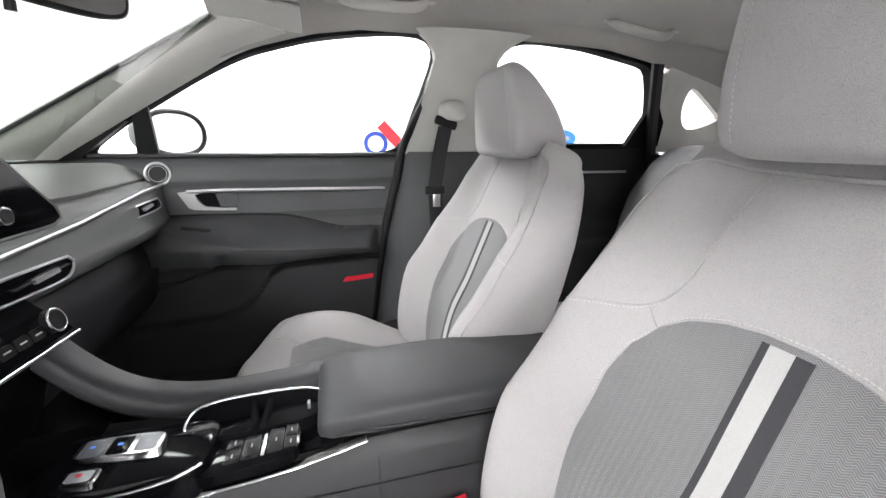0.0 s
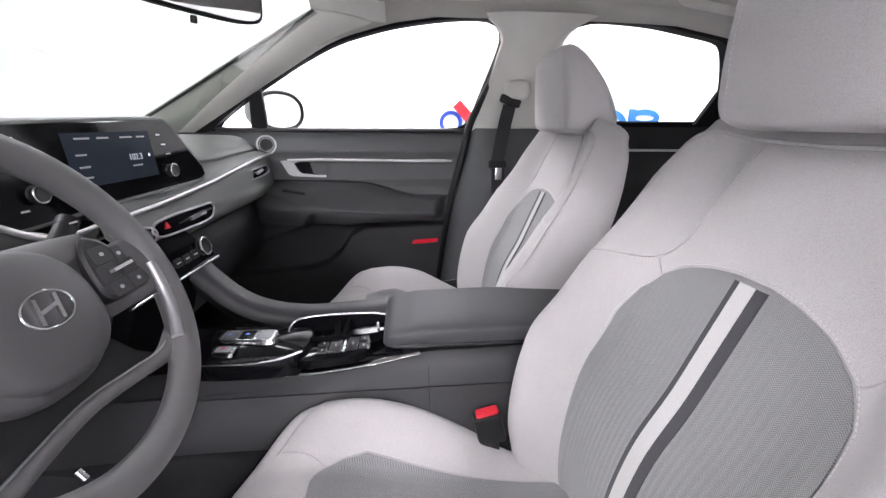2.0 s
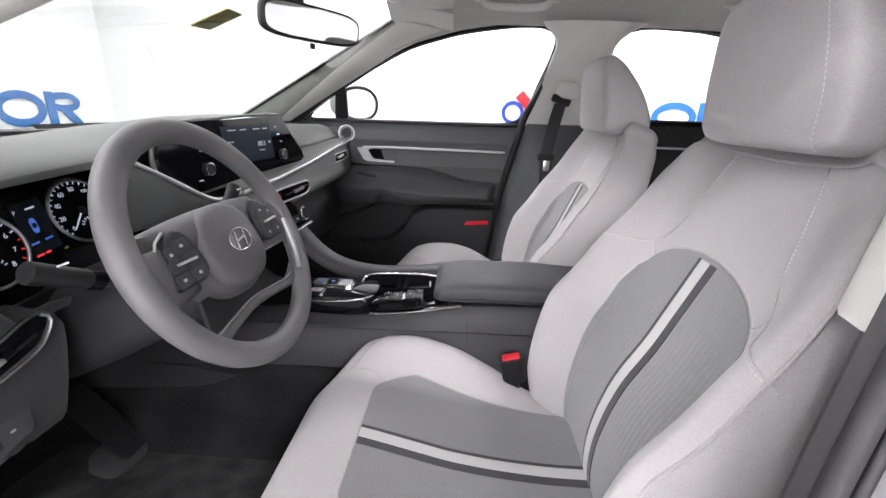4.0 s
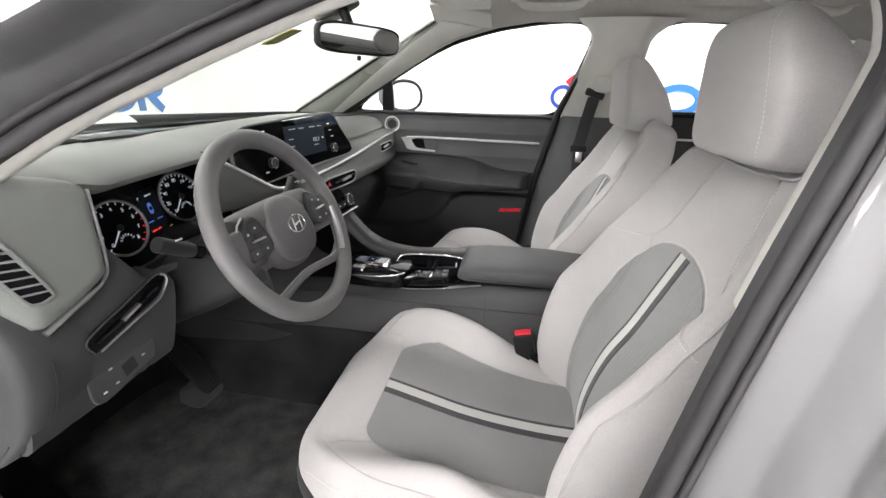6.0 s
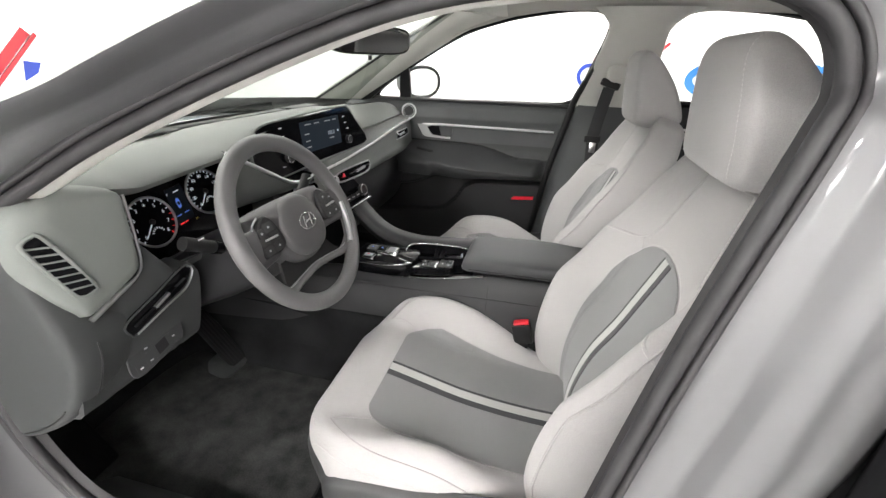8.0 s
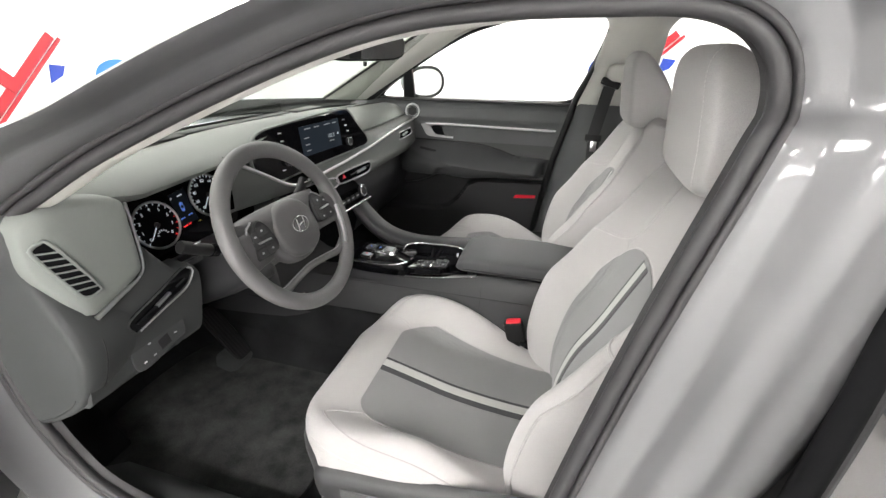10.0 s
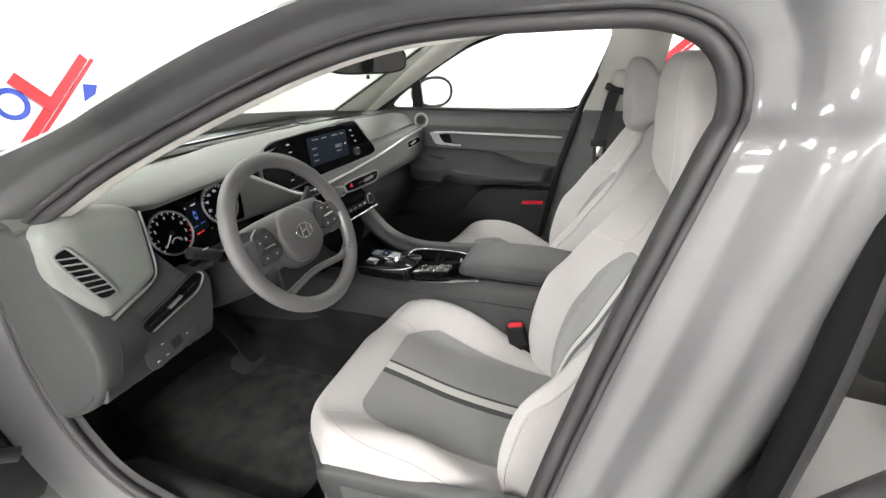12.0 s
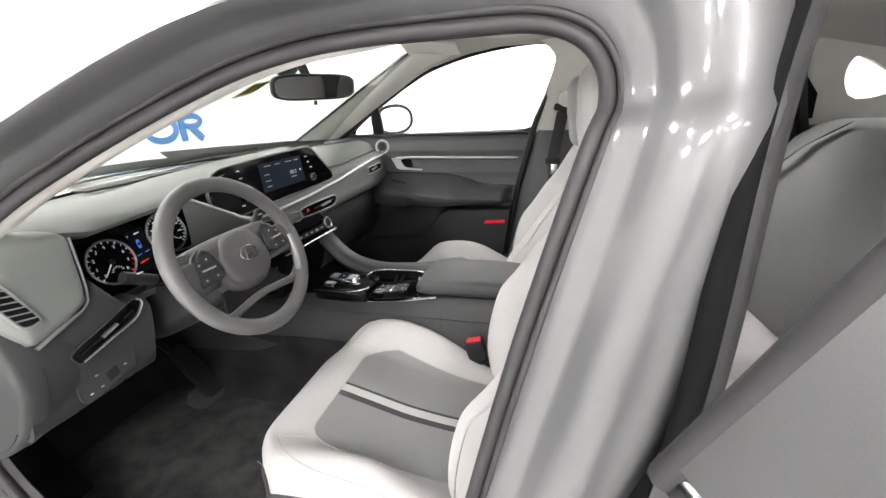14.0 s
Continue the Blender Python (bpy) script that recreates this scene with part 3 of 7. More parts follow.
def outline3(P, n=72, dy=0.0, grow=0.0):
    Q = [np.array(p) for p in P]
    dense = []
    for a, b in zip(Q, Q[1:] + Q[:1]):
        k = max(2, int(n * np.linalg.norm(b - a) / 2.5))
        dense += [a + (b - a) * i / k for i in range(k)]
    D = np.array(dense)
    for _ in range(2):
        D = 0.5 * D + 0.25 * (np.roll(D, 1, 0) + np.roll(D, -1, 0))
    c = D.mean(0)
    D = D + (D - c) / np.linalg.norm(D - c, axis=1, keepdims=True) * grow
    return np.array([(x, glass_y(z) + dy, z) for x, z in D])


def window_frame(P, width, parent, name, material, depth=0.03, label=""):
    a = outline3(P)
    b = outline3(P, grow=width)
    d = np.array((0, depth, 0))
    V, F = lattice([a, a - d * 0.2, b - d * 0.2, b + d, a + d], wrap_u=True, wrap_v=True)
    return mesh(name, V, F, material, parent, label, 40)


# inner body side of the passenger's flank above the belt: light pillar trim with both windows cut through
def flank(parent):
    top = lambda x: roof_edge(x)[1] + 0.012
    # centre pillar, upper part
    G = []
    for z in np.linspace(0.985, 1.325, 16):
        x0 = 0.245 + 0.30 * (z - 0.985) * 0.9
        x1 = 0.50 + 0.03 * (z - 0.985)
        if z > 1.25:
            x0 -= 14 * (z - 1.25) ** 2
            x1 += 16 * (z - 1.25) ** 2
        G.append([(x, glass_y(z) - 0.035 - 0.03 * math.sin(math.pi * u) ** 0.5, z) for u, x in zip(np.linspace(0, 1, 9), np.linspace(x0, x1, 9))])
    sheet("pillar_trim", G, TRIM_LIGHT, parent, "light grey upper centre pillar trim", 0.03, (0, 1, 0))
    # cloth roof rail from the tops of the windows to the headliner
    tops = [(-0.26, 1.222), (-0.187, 1.250), (-0.015, 1.294), (0.15, 1.316), (0.285, 1.322), (0.42, 1.326), (0.60, 1.324), (0.80, 1.314), (0.945, 1.292), (1.04, 1.278), (1.14, 1.258), (1.30, 1.222), (1.60, 1.15)]
    G = []
    for x in np.linspace(-0.24, 1.58, 40):
        zt = table(tops, x)
        yt, ye = glass_y(zt) - 0.026, 0.575
        ze = roof_z(x, ye, 0.065) - 0.004
        G.append([(x, yt + (ye - yt) * u - 0.010 * math.sin(math.pi * u), zt + 0.003 + (ze - zt) * u ** 0.8) for u in np.linspace(0, 1, 8)])
    sheet("roof_rail_trim", G, HEADLINER, parent, "light grey cloth roof rail", 0.012, (0, 0.6, 0.8))
    # rear pillar with the small side window
    hole = outline3(QUARTER, 60, dy=-0.03)
    c = hole.mean(0)
    outer = []
    for p in hole:
        q = math.atan2(p[2] - c[2], p[0] - c[0])
        r = 1 / max(abs(math.cos(q)) / (0.27 if math.cos(q) > 0 else 0.165 + 0.065 * math.sin(q)), abs(math.sin(q)) / 0.15)
        x, z = c[0] + r * math.cos(q), c[2] + r * math.sin(q)
        outer.append((x, glass_y(z) - 0.03, z))
    d = np.array((0, 0.02, 0))
    V, F = lattice([outer, hole, hole + d, np.array(outer) + d], wrap_u=True, wrap_v=True)
    mesh("rear_pillar_trim", V, F, TRIM_LIGHT, parent, "light grey rear pillar trim", 30)


flank_thing = thing("right_side_trim", "light grey pillar and roof rail trim along the far windows", "trim", kind="structure", at=(0.4, 0.7, 1.1))
flank(flank_thing)

# windscreen pillar trim on the passenger's side
A_IN = curve([(-0.86, 0.70, 0.985), (-0.64, 0.675, 1.105), (-0.42, 0.635, 1.222), (-0.235, 0.585, 1.312)], 18)
A_OUT = curve([(-0.68, 0.775, 0.982), (-0.50, 0.745, 1.085), (-0.31, 0.705, 1.19), (-0.187, 0.675, 1.252), (-0.05, 0.655, 1.292)], 18)
G = [[a + (b - a) * u + np.array((0.012, -0.02, 0.0)) * math.sin(math.pi * u) for u in np.linspace(0, 1, 7)] for a, b in zip(A_IN, A_OUT)]
pil = sheet("pillar_trim", G, TRIM_LIGHT, flank_thing, "light grey windscreen pillar trim", 0.02, (0, 0.6, 0.6))
tube("screen_edge", [p + np.array((0.004, -0.004, -0.002)) for p in A_IN], 0.005, SATIN_BLACK, flank_thing, "black windscreen edge seal", seg=6)
# corner where pillar meets the headliner
G = [[(-0.235 + 0.20 * u, 0.585 + 0.065 * u - 0.10 * v, 1.312 - 0.02 * u + 0.035 * v) for v in np.linspace(0, 1, 5)] for u in np.linspace(0, 1, 6)]
sheet("corner_trim", G, TRIM_LIGHT, flank_thing, "", 0.01, (0, 0.5, 0.8))

G = [[(x, 0.765 - 0.03 * ease(1.2, 1.7, x), z) for z in (0.36, 0.7, 0.90, 0.985)] for x in np.linspace(1.19, 1.95, 6)]
sheet("quarter_trim", G, DOOR_DARK, car, "dark grey rear quarter trim", 0.02, (0, 1, 0))
# rear shelf, rear window surround and floor close the cabin behind the seats
G = [[(x, y, 1.02 + 0.02 * (x - 1.5)) for y in np.linspace(-0.66, 0.72, 5)] for x in (1.42, 1.9)]
shelf = sheet("parcel_shelf", G, DASH_LOW, car, "dark grey parcel shelf", 0.02, (0, 0, -1))
G = [[(1.60 + 0.5 * u, y, 1.26 - 0.24 * u) for y in np.linspace(-0.55, 0.60, 7)] for u in np.linspace(0, 1, 4)]
rp = sheet("rear_pane", G, GLASS, car, "rear window glass")
rp.visible_shadow = False

# ---- front seats ----
BACK_LINE = curve([(0.300, 0.34), (0.270, 0.42), (0.262, 0.48), (0.268, 0.55), (0.290, 0.63), (0.326, 0.703), (0.352, 0.765), (0.384, 0.842), (0.410, 0.905), (0.430, 0.950), (0.444, 0.985)], 120)
B_W = [(0.34, 0.225), (0.50, 0.250), (0.65, 0.264), (0.78, 0.262), (0.86, 0.252), (0.92, 0.236), (0.96, 0.216), (0.985, 0.190)]
B_P = [(0.34, 0.050), (0.50, 0.080), (0.65, 0.090), (0.78, 0.066), (0.86, 0.044), (0.95, 0.026), (0.985, 0.020)]
B_T = [(0.34, 0.10), (0.70, 0.105), (0.90, 0.085), (0.985, 0.07)]


def back_frame(z):
    i = int(np.clip(np.searchsorted(BACK_LINE[:, 1], z), 6, 118)) if z > 0.345 else 1
    x = np.interp(z, BACK_LINE[:, 1], BACK_LINE[:, 0])
    t = BACK_LINE[min(119, i + 5)] - BACK_LINE[max(0, i - 5)]
    t /= np.linalg.norm(t)
    return x, t, np.array((-t[1], t[0]))


def back_pt(y, z, off=0.0):
    """A place on the front of the backrest, y metres from its middle at height z."""
    x, t, n = back_frame(z)
    q = abs(y) / table(B_W, z)
    p = table(B_P, z)
    d = p * ease(0.52, 0.86, q) if q <= 0.86 else -0.04 + (p + 0.04) * math.cos(math.asin(min(1, (q - 0.86) / 0.14)))
    return np.array((x + n[0] * (d + off), y, z + n[1] * (d + off)))


# cushion: heights along x in the middle and on the bolster ridge, width and plan of the nose
C_MID = [(-0.26, 0.474), (-0.24, 0.480), (-0.20, 0.493), (-0.165, 0.499), (-0.13, 0.492), (-0.06, 0.473), (0.02, 0.451), (0.08, 0.441), (0.13, 0.435), (0.20, 0.430), (0.32, 0.43)]
C_RIDGE = [(-0.26, 0.470), (-0.24, 0.488), (-0.20, 0.520), (-0.17, 0.542), (-0.14, 0.556), (-0.09, 0.565), (-0.04, 0.560), (0.02, 0.540), (0.08, 0.507), (0.13, 0.478), (0.20, 0.440), (0.32, 0.43)]
_mx = np.linspace(-0.26, 0.32, 57)
_mid = np.array([table(C_MID, x) for x in _mx])
_rid = np.array([table(C_RIDGE, x) for x in _mx])
for _ in range(4):
    _mid[1:-1] = 0.5 * _mid[1:-1] + 0.25 * (_mid[:-2] + _mid[2:])
    _rid[1:-1] = 0.5 * _rid[1:-1] + 0.25 * (_rid[:-2] + _rid[2:])
C_WIDE = 0.266


def cushion_top(q, x, entry=0.6):
    m, r = float(np.interp(x, _mx, _mid)), float(np.interp(x, _mx, _rid))
    if q < 0:
        r = m + (r - m) * (1 - entry * ease(0.06, -0.14, x))
    q = abs(q)
    z = m + (r - m) * ease(0.54, 0.84, q)
    if q > 0.84:
        k = min(1.0, (q - 0.84) / 0.16)
        z = 0.395 + (z - 0.395) * math.sqrt(max(0, 1 - k * k))
    return z


def cushion_pt(y, x, off=0.0, entry=0.6):
    return np.array((x, y, cushion_top(y / C_WIDE, x, entry) + off))


def nose_x(q):
    return -0.286 + 0.115 * ease(0.35, 1.04, abs(q)) ** 1.6


def strip(name, fn, vs, left, right, nu, material, parent, off=0.003, label="", sink=0.004):
    """A cloth panel laid on a surface, between two edges, with its rim turned down into the seam."""
    G = []
    for v in vs:
        a, b = left(v), right(v)
        ys = np.linspace(a, b, nu)
        row = [fn(ys[0], v, -sink)] + [fn(y, v, off) for y in ys] + [fn(ys[-1], v, -sink)]
        G.append(row)
    lo_, hi_ = [fn(y, vs[0], -sink) for y in np.linspace(left(vs[0]), right(vs[0]), nu)], [fn(y, vs[-1], -sink) for y in np.linspace(left(vs[-1]), right(vs[-1]), nu)]
    G = [[lo_[0]] + lo_ + [lo_[-1]]] + G + [[hi_[0]] + hi_ + [hi_[-1]]]
    V, F = lattice(G)
    return mesh(name, V, F, material, parent, label, 60)


def stitch(path, parent, label="row of pale stitches", step=0.0052, size=(0.0036, 0.0009, 0.0007), name="stitching"):
    """Short thread stitches along a line, joined in one mesh."""
    P = np.asarray(path, float)
    d = np.concatenate([[0], np.cumsum(np.linalg.norm(np.diff(P, axis=0), axis=1))])
    V, F = [], []
    for k in range(int(d[-1] / step)):
        a, b = [np.array([np.interp(t, d, P[:, i]) for i in range(3)]) for t in (k * step, k * step + size[0])]
        t = (b - a) / np.linalg.norm(b - a)
        u = np.cross(t, (0.3, 0.2, 0.93))
        u /= np.linalg.norm(u)
        w = np.cross(t, u)
        i0 = len(V)
        for e, g in ((a, 0.45), ((a + b) / 2, 1.0), (b, 0.45)):
            V += [e + (u * x * size[1] + w * z * size[2]) * g for x, z in ((-1, 0), (0, 1), (1, 0), (0, -1))]
        for r in (0, 4):
            F += [(i0 + r + j, i0 + r + (j + 1) % 4, i0 + r + 4 + (j + 1) % 4, i0 + r + 4 + j) for j in range(4)]
    return mesh(name, V, F, STITCH, parent, label, 30)


def head_w(z):
    return (1 - 0.27 * max(0, (z - 1.06) / 0.135) ** 1.5) * (1 - 0.05 * max(0, (1.04 - z) / 0.046) ** 2)


def front_seat(y0, s, dx, dz, name, label, cx=0.0, cz=0.0, hz=0.0, hk=1.0, entry=0.6):
    """s: +1 when the car's middle lies towards +y of the seat."""
    seat = thing(name, label, "car seat", "front seats", at=(0.1 + dx, y0, 0.27))
    put = lambda p: np.array((p[0] + dx, y0 + s * p[1], p[2] + dz))
    putb = lambda p: put((p[0], p[1], p[2] + 0.016 * ease(0.86, 0.98, p[2])))
    bp = lambda y, z, off=0.0: putb(back_pt(y, z, off))
    putc = lambda p: put(p) + np.array((cx, 0, cz))
    puth = lambda p: put((p[0], p[1] - 0.014, 1.09 + (p[2] - 1.09) * hk + hz))
    cp = lambda y, v, off=0.0: putc(cushion_pt(y, v, off, entry))
    # backrest
    rings = []
    for z in np.concatenate([np.linspace(0.345, 0.985, 46)]):
        x, t, n = back_frame(z)
        W, p, T = table(B_W, z), table(B_P, z), table(B_T, z)
        prof = [(q * W, p * ease(0.52, 0.86, abs(q))) for q in np.linspace(-0.86, 0.86, 33)]
        side = [((0.86 + 0.14 * math.sin(a)) * W, -0.04 + (p + 0.04) * math.cos(a)) for a in np.linspace(0.15, math.pi / 2, 7)]
        rear = [((0.80 + 0.20 * math.cos(a)) * W, -0.04 - (T - 0.04) * math.sin(a)) for a in np.linspace(0.25, math.pi / 2, 6)]
        loop = prof + side + rear + [(-a, b) for a, b in rear[::-1]] + [(-a, b) for a, b in side[::-1]]
        rings.append([putb((x + n[0] * d, y, z + n[1] * d)) for y, d in loop])
    x, t, n = back_frame(0.985)
    last = loop
    for k in np.linspace(0.2, 1, 7):
        c, up = math.cos(k * math.pi / 2 * 0.98), 0.034 * math.sin(k * math.pi / 2)
        rings.append([putb((x + t[0] * up + n[0] * (-0.03 + (d + 0.03) * (0.15 + 0.85 * c)), y * (0.35 + 0.65 * c ** 0.7), 0.985 + t[1] * up + n[1] * (-0.03 + (d + 0.03) * (0.15 + 0.85 * c)))) for y, d in last])
    back = loft("backrest", rings, SEAT_CLOTH, seat, "light grey cloth backrest with side bolsters", sharp=70)
    arch = [(0.40, 0.140), (0.55, 0.150), (0.66, 0.160), (0.74, 0.160), (0.78, 0.150), (0.81, 0.128), (0.83, 0.098), (0.842, 0.062), (0.848, 0.02)]
    zs = list(np.linspace(0.41, 0.78, 26)) + list(np.linspace(0.79, 0.848, 12))
    strip("insert", bp, zs, lambda z: -table(arch, z), lambda z: table(arch, z), 25, SEAT_INSERT, back, 0.003, "darker grey herringbone insert")
    zt = np.linspace(0.41, 0.842, 34)
    strip("stripe", bp, zt, lambda z: 0.012, lambda z: 0.0195, 3, STRIPE_DARK, back, 0.0045, "thin dark stripe")
    strip("stripe", bp, zt, lambda z: -0.010, lambda z: 0.012, 4, STRIPE_LIGHT, back, 0.0048, "pale woven stripe")
    strip("stripe", bp, zt, lambda z: -0.025, lambda z: -0.010, 4, STRIPE_DARK, back, 0.0045, "dark stripe")
    # seams: round the insert, the shoulder curves, the neck, the bolster piping
    edge = [(-table(arch, z), z) for z in zs] + [(table(arch, z), z) for z in zs[::-1]]
    tube("seam", [bp(y, z, 0.0005) for y, z in edge], 0.0010, THREAD, back, seg=5)
    stitch([bp(y * 1.025, z + 0.004 * ease(0.78, 0.84, z), 0.0008) for y, z in edge[20:-20]], back)
    for m in (1, -1):
        sh = curve([(0.245 * m, 0.790), (0.20 * m, 0.806), (0.155 * m, 0.826), (0.125 * m, 0.862), (0.108 * m, 0.91), (0.092 * m, 0.955), (0.082 * m, 0.978)], 44)
        tube("seam", [bp(y, z, 0.0006) for y, z in sh], 0.0014, SEAT_CLOTH, back, "raised seam", seg=6)
        stitch([bp(y + 0.003 * m, z - 0.0045, 0.0008) for y, z in sh], back)
        tube("seam", [bp(y, z, 0.0004) for y, z in curve([(0.150 * m, 0.826), (0.138 * m, 0.812), (0.126 * m, 0.806)], 8)], 0.0009, THREAD, back, "stitched seam", seg=5)
        pipe = curve([(0.150 * m, 0.983), (0.192 * m, 0.965), (0.214 * m, 0.925), (0.232 * m, 0.86), (0.243 * m, 0.78), (0.245 * m, 0.68), (0.240 * m, 0.58), (0.228 * m, 0.47), (0.212 * m, 0.40)], 50)
        tube("piping", [bp(y, z, 0.001) for y, z in pipe], 0.0022, SEAT_CLOTH, back, "cloth piping", seg=6)
    tube("seam", [bp(y, z, 0.002) for y, z in curve([(-0.150, 0.983), (-0.09, 0.978), (0, 0.974), (0.09, 0.978), (0.150, 0.983)], 26)], 0.0028, SEAT_CLOTH, back, "raised neck seam", seg=6)
    # cushion
    rings = []
    qs = np.concatenate([[-1.0, -1.0], np.sin(np.linspace(-math.pi / 2, math.pi / 2, 61)) * 0.5 + np.linspace(-0.5, 0.5, 61), [1.0, 1.0]])
    qs = np.clip(qs, -1, 1)
    for n_, q in enumerate(qs):
        xf = nose_x(q)
        zt = cushion_top(q, xf + 0.05, entry)
        low = 0.345 if n_ in (0, len(qs) - 1) else zt
        rz = min(0.085, max(0.02, zt - 0.34))
        col = [(0.05 + xf - 0.05 * math.cos(a), zt - rz + rz * math.sin(a)) for a in np.linspace(-1.2, math.pi / 2, 14)]
        col += [(x, cushion_top(q, x, entry)) for x in np.linspace(xf + 0.058, 0.315, 34)]
        col = [(xf + 0.06, 0.335), (xf + 0.035, 0.345)] + [(x, min(z, 0.36) if n_ in (0, len(qs) - 1) else z) for x, z in col] + [(0.318, 0.36)]
        rings.append([putc((x, q * C_WIDE, z)) for x, z in col])
    V, F = lattice(rings)
    cush = mesh("cushion", V, F, SEAT_CLOTH, seat, "light grey cloth seat cushion", 75)
    ss = [x for x in np.concatenate([np.linspace(-0.142, -0.06, 16), np.linspace(-0.045, 0.27, 22)])]
    def cw(v):
        x = v
        return table([(-0.145, 0.115), (-0.138, 0.135), (-0.125, 0.150), (-0.10, 0.163), (-0.06, 0.172), (0.05, 0.165), (0.27, 0.150)], x)
    strip("insert", cp, ss, lambda v: -cw(v), cw, 25, SEAT_INSERT, cush, 0.003, "darker grey herringbone insert")
    st = [x for x in np.linspace(-0.140, 0.27, 30)]
    strip("stripe", cp, st, lambda v: 0.012, lambda v: 0.0195, 3, STRIPE_DARK, cush, 0.0045, "thin dark stripe")
    strip("stripe", cp, st, lambda v: -0.010, lambda v: 0.012, 4, STRIPE_LIGHT, cush, 0.0048, "pale woven stripe")
    strip("stripe", cp, st, lambda v: -0.025, lambda v: -0.010, 4, STRIPE_DARK, cush, 0.0045, "dark stripe")
    edge = [(-cw(v), v) for v in ss[::-1]] + [(cw(v), v) for v in ss]
    tube("seam", [cp(y, v, 0.002) for y, v in edge], 0.0014, THREAD, cush, seg=5)
    for m in (1, -1):
        tube("seam", [cp(y, v, 0.001) for y, v in curve([(0.150 * m, -0.118), (0.166 * m, -0.150), (0.176 * m, -0.195)], 16)], 0.0010, THREAD, cush, "stitched seam", seg=5)
    # plinth
    rings = []
    for z, g in ((0.262, 0.90), (0.30, 0.97), (0.345, 1.0), (0.37, 0.99)):
        rings.append([put((0.045 + a * g, b * g, z)) for a, b in oval(0.245, 0.255, 40, 5)])
    loft("base", rings, SEAT_BASE, seat, "black plastic seat base")
    for m in (1, -1):
        plan = [(nose_x(q) + 0.010 * (1 - q), q * C_WIDE, table([(0.3, 0.385), (0.6, 0.398), (0.85, 0.416), (1.0, 0.436)], q)) for q in np.linspace(0.30, 0.985, 14)]
        plan += [(x, C_WIDE, table([(-0.17, 0.440), (-0.13, 0.449), (-0.005, 0.460), (0.109, 0.480), (0.30, 0.512)], x)) for x in np.linspace(-0.155, 0.30, 18)]
        G = []
        for i, (x, y, zt) in enumerate(plan):
            (xa, ya, _), (xb, yb, _) = plan[max(0, i - 1)], plan[min(len(plan) - 1, i + 1)]
            d = np.array((yb - ya, xa - xb))
            d = d / np.linalg.norm(d) * (1 if d[1] >= 0 or d[0] < 0 else -1)
            d = np.array((-abs(d[0]), abs(d[1])))
            G.append([putc((x + d[0] * o, m * (y + d[1] * o), 0.275 + (zt - 0.275) * u)) for u, o in ((0, -0.03), (0.25, -0.010), (0.55, 0.004), (0.8, 0.009), (0.95, 0.009), (1.0, 0.004), (1.02, -0.012))])
        cover = sheet("side_cover", G, SEAT_BASE, seat, "dark plastic seat side cover", sharp=60)
        G = [[putc((x, m * (C_WIDE + 0.0105 - 0.014 * (1 - u) ** 2), 0.310 + u * (0.452 + 0.10 * (x + 0.1) - 0.345))) for u in np.linspace(0, 1, 6)] for x in np.linspace(-0.12, 0.28, 16)]
        sheet("cover_inset", G, SIDE_PLASTIC, cover, "smooth grey inset panel", 0.006, (0, -m * s, 0), sharp=60)
        # stitched line along the cushion's side
        stitch([cp(y, v, 0.0006) for y, v in curve([(0.238 * m, -0.205), (0.253 * m, -0.15), (0.258 * m, -0.05), (0.258 * m, 0.10), (0.256 * m, 0.26)], 40)], cush)
        tube("seam", [cp(y, v, 0.001) for y, v in curve([(0.176 * m, -0.203), (0.205 * m, -0.172), (0.228 * m, -0.135), (0.242 * m, -0.08), (0.249 * m, 0.0), (0.250 * m, 0.1), (0.250 * m, 0.26)], 44)], 0.0011, THREAD, cush, "stitched seam", seg=5)
    # headrest
    side = curve([(0.386, 1.010), (0.383, 1.06), (0.379, 1.11), (0.374, 1.152), (0.378, 1.179), (0.397, 1.192), (0.424, 1.177), (0.456, 1.138), (0.486, 1.090), (0.511, 1.026), (0.501, 1.002), (0.44, 0.994), (0.400, 0.997)], 64, closed=True)
    c = np.array((0.430, 1.09))
    rings = []
    hw = 0.131
    surf = lambda p, a, k=0.0: puth((c[0] + (p[0] - c[0]) * ((1 - abs(a) ** 9) ** 0.1111 + k) - 0.012 * (1 - a * a) * min(1, max(0, (c[0] - p[0]) / 0.05)) * max(0, 1 - abs(p[1] - c[1]) / 0.13), a * hw * head_w(c[1] + (p[1] - c[1]) * ((1 - abs(a) ** 9) ** 0.1111)), c[1] + (p[1] - c[1]) * ((1 - abs(a) ** 9) ** 0.1111 + k)))
    for q in np.linspace(-1, 1, 37):
        a = math.copysign(abs(math.sin(q * math.pi / 2 * 0.9999)) ** 0.62, q)
        a = max(-0.9999, min(0.9999, a))
        rings.append([surf(p, a) for p in side])
    head = loft("headrest", rings, SEAT_CLOTH, seat, "rounded light grey cloth headrest", sharp=80)
    for m in (1, -1):
        stitch([surf(p, 0.80 * m, 0.003) for p in np.vstack([side, side[:1]])], head, step=0.006)
        post = [puth((0.472, 0.058 * m, z)) for z in (0.945, 0.985, 1.02)]
        tube("post", post, 0.006, BRIGHT_CHROME, seat, "chrome headrest post", seg=12)
        tube("sleeve", [put((0.472, 0.058 * m - 0.014, z)) for z in (0.980, 1.000)], 0.009, SATIN_BLACK, seat, "black post sleeve", seg=14)
    return seat


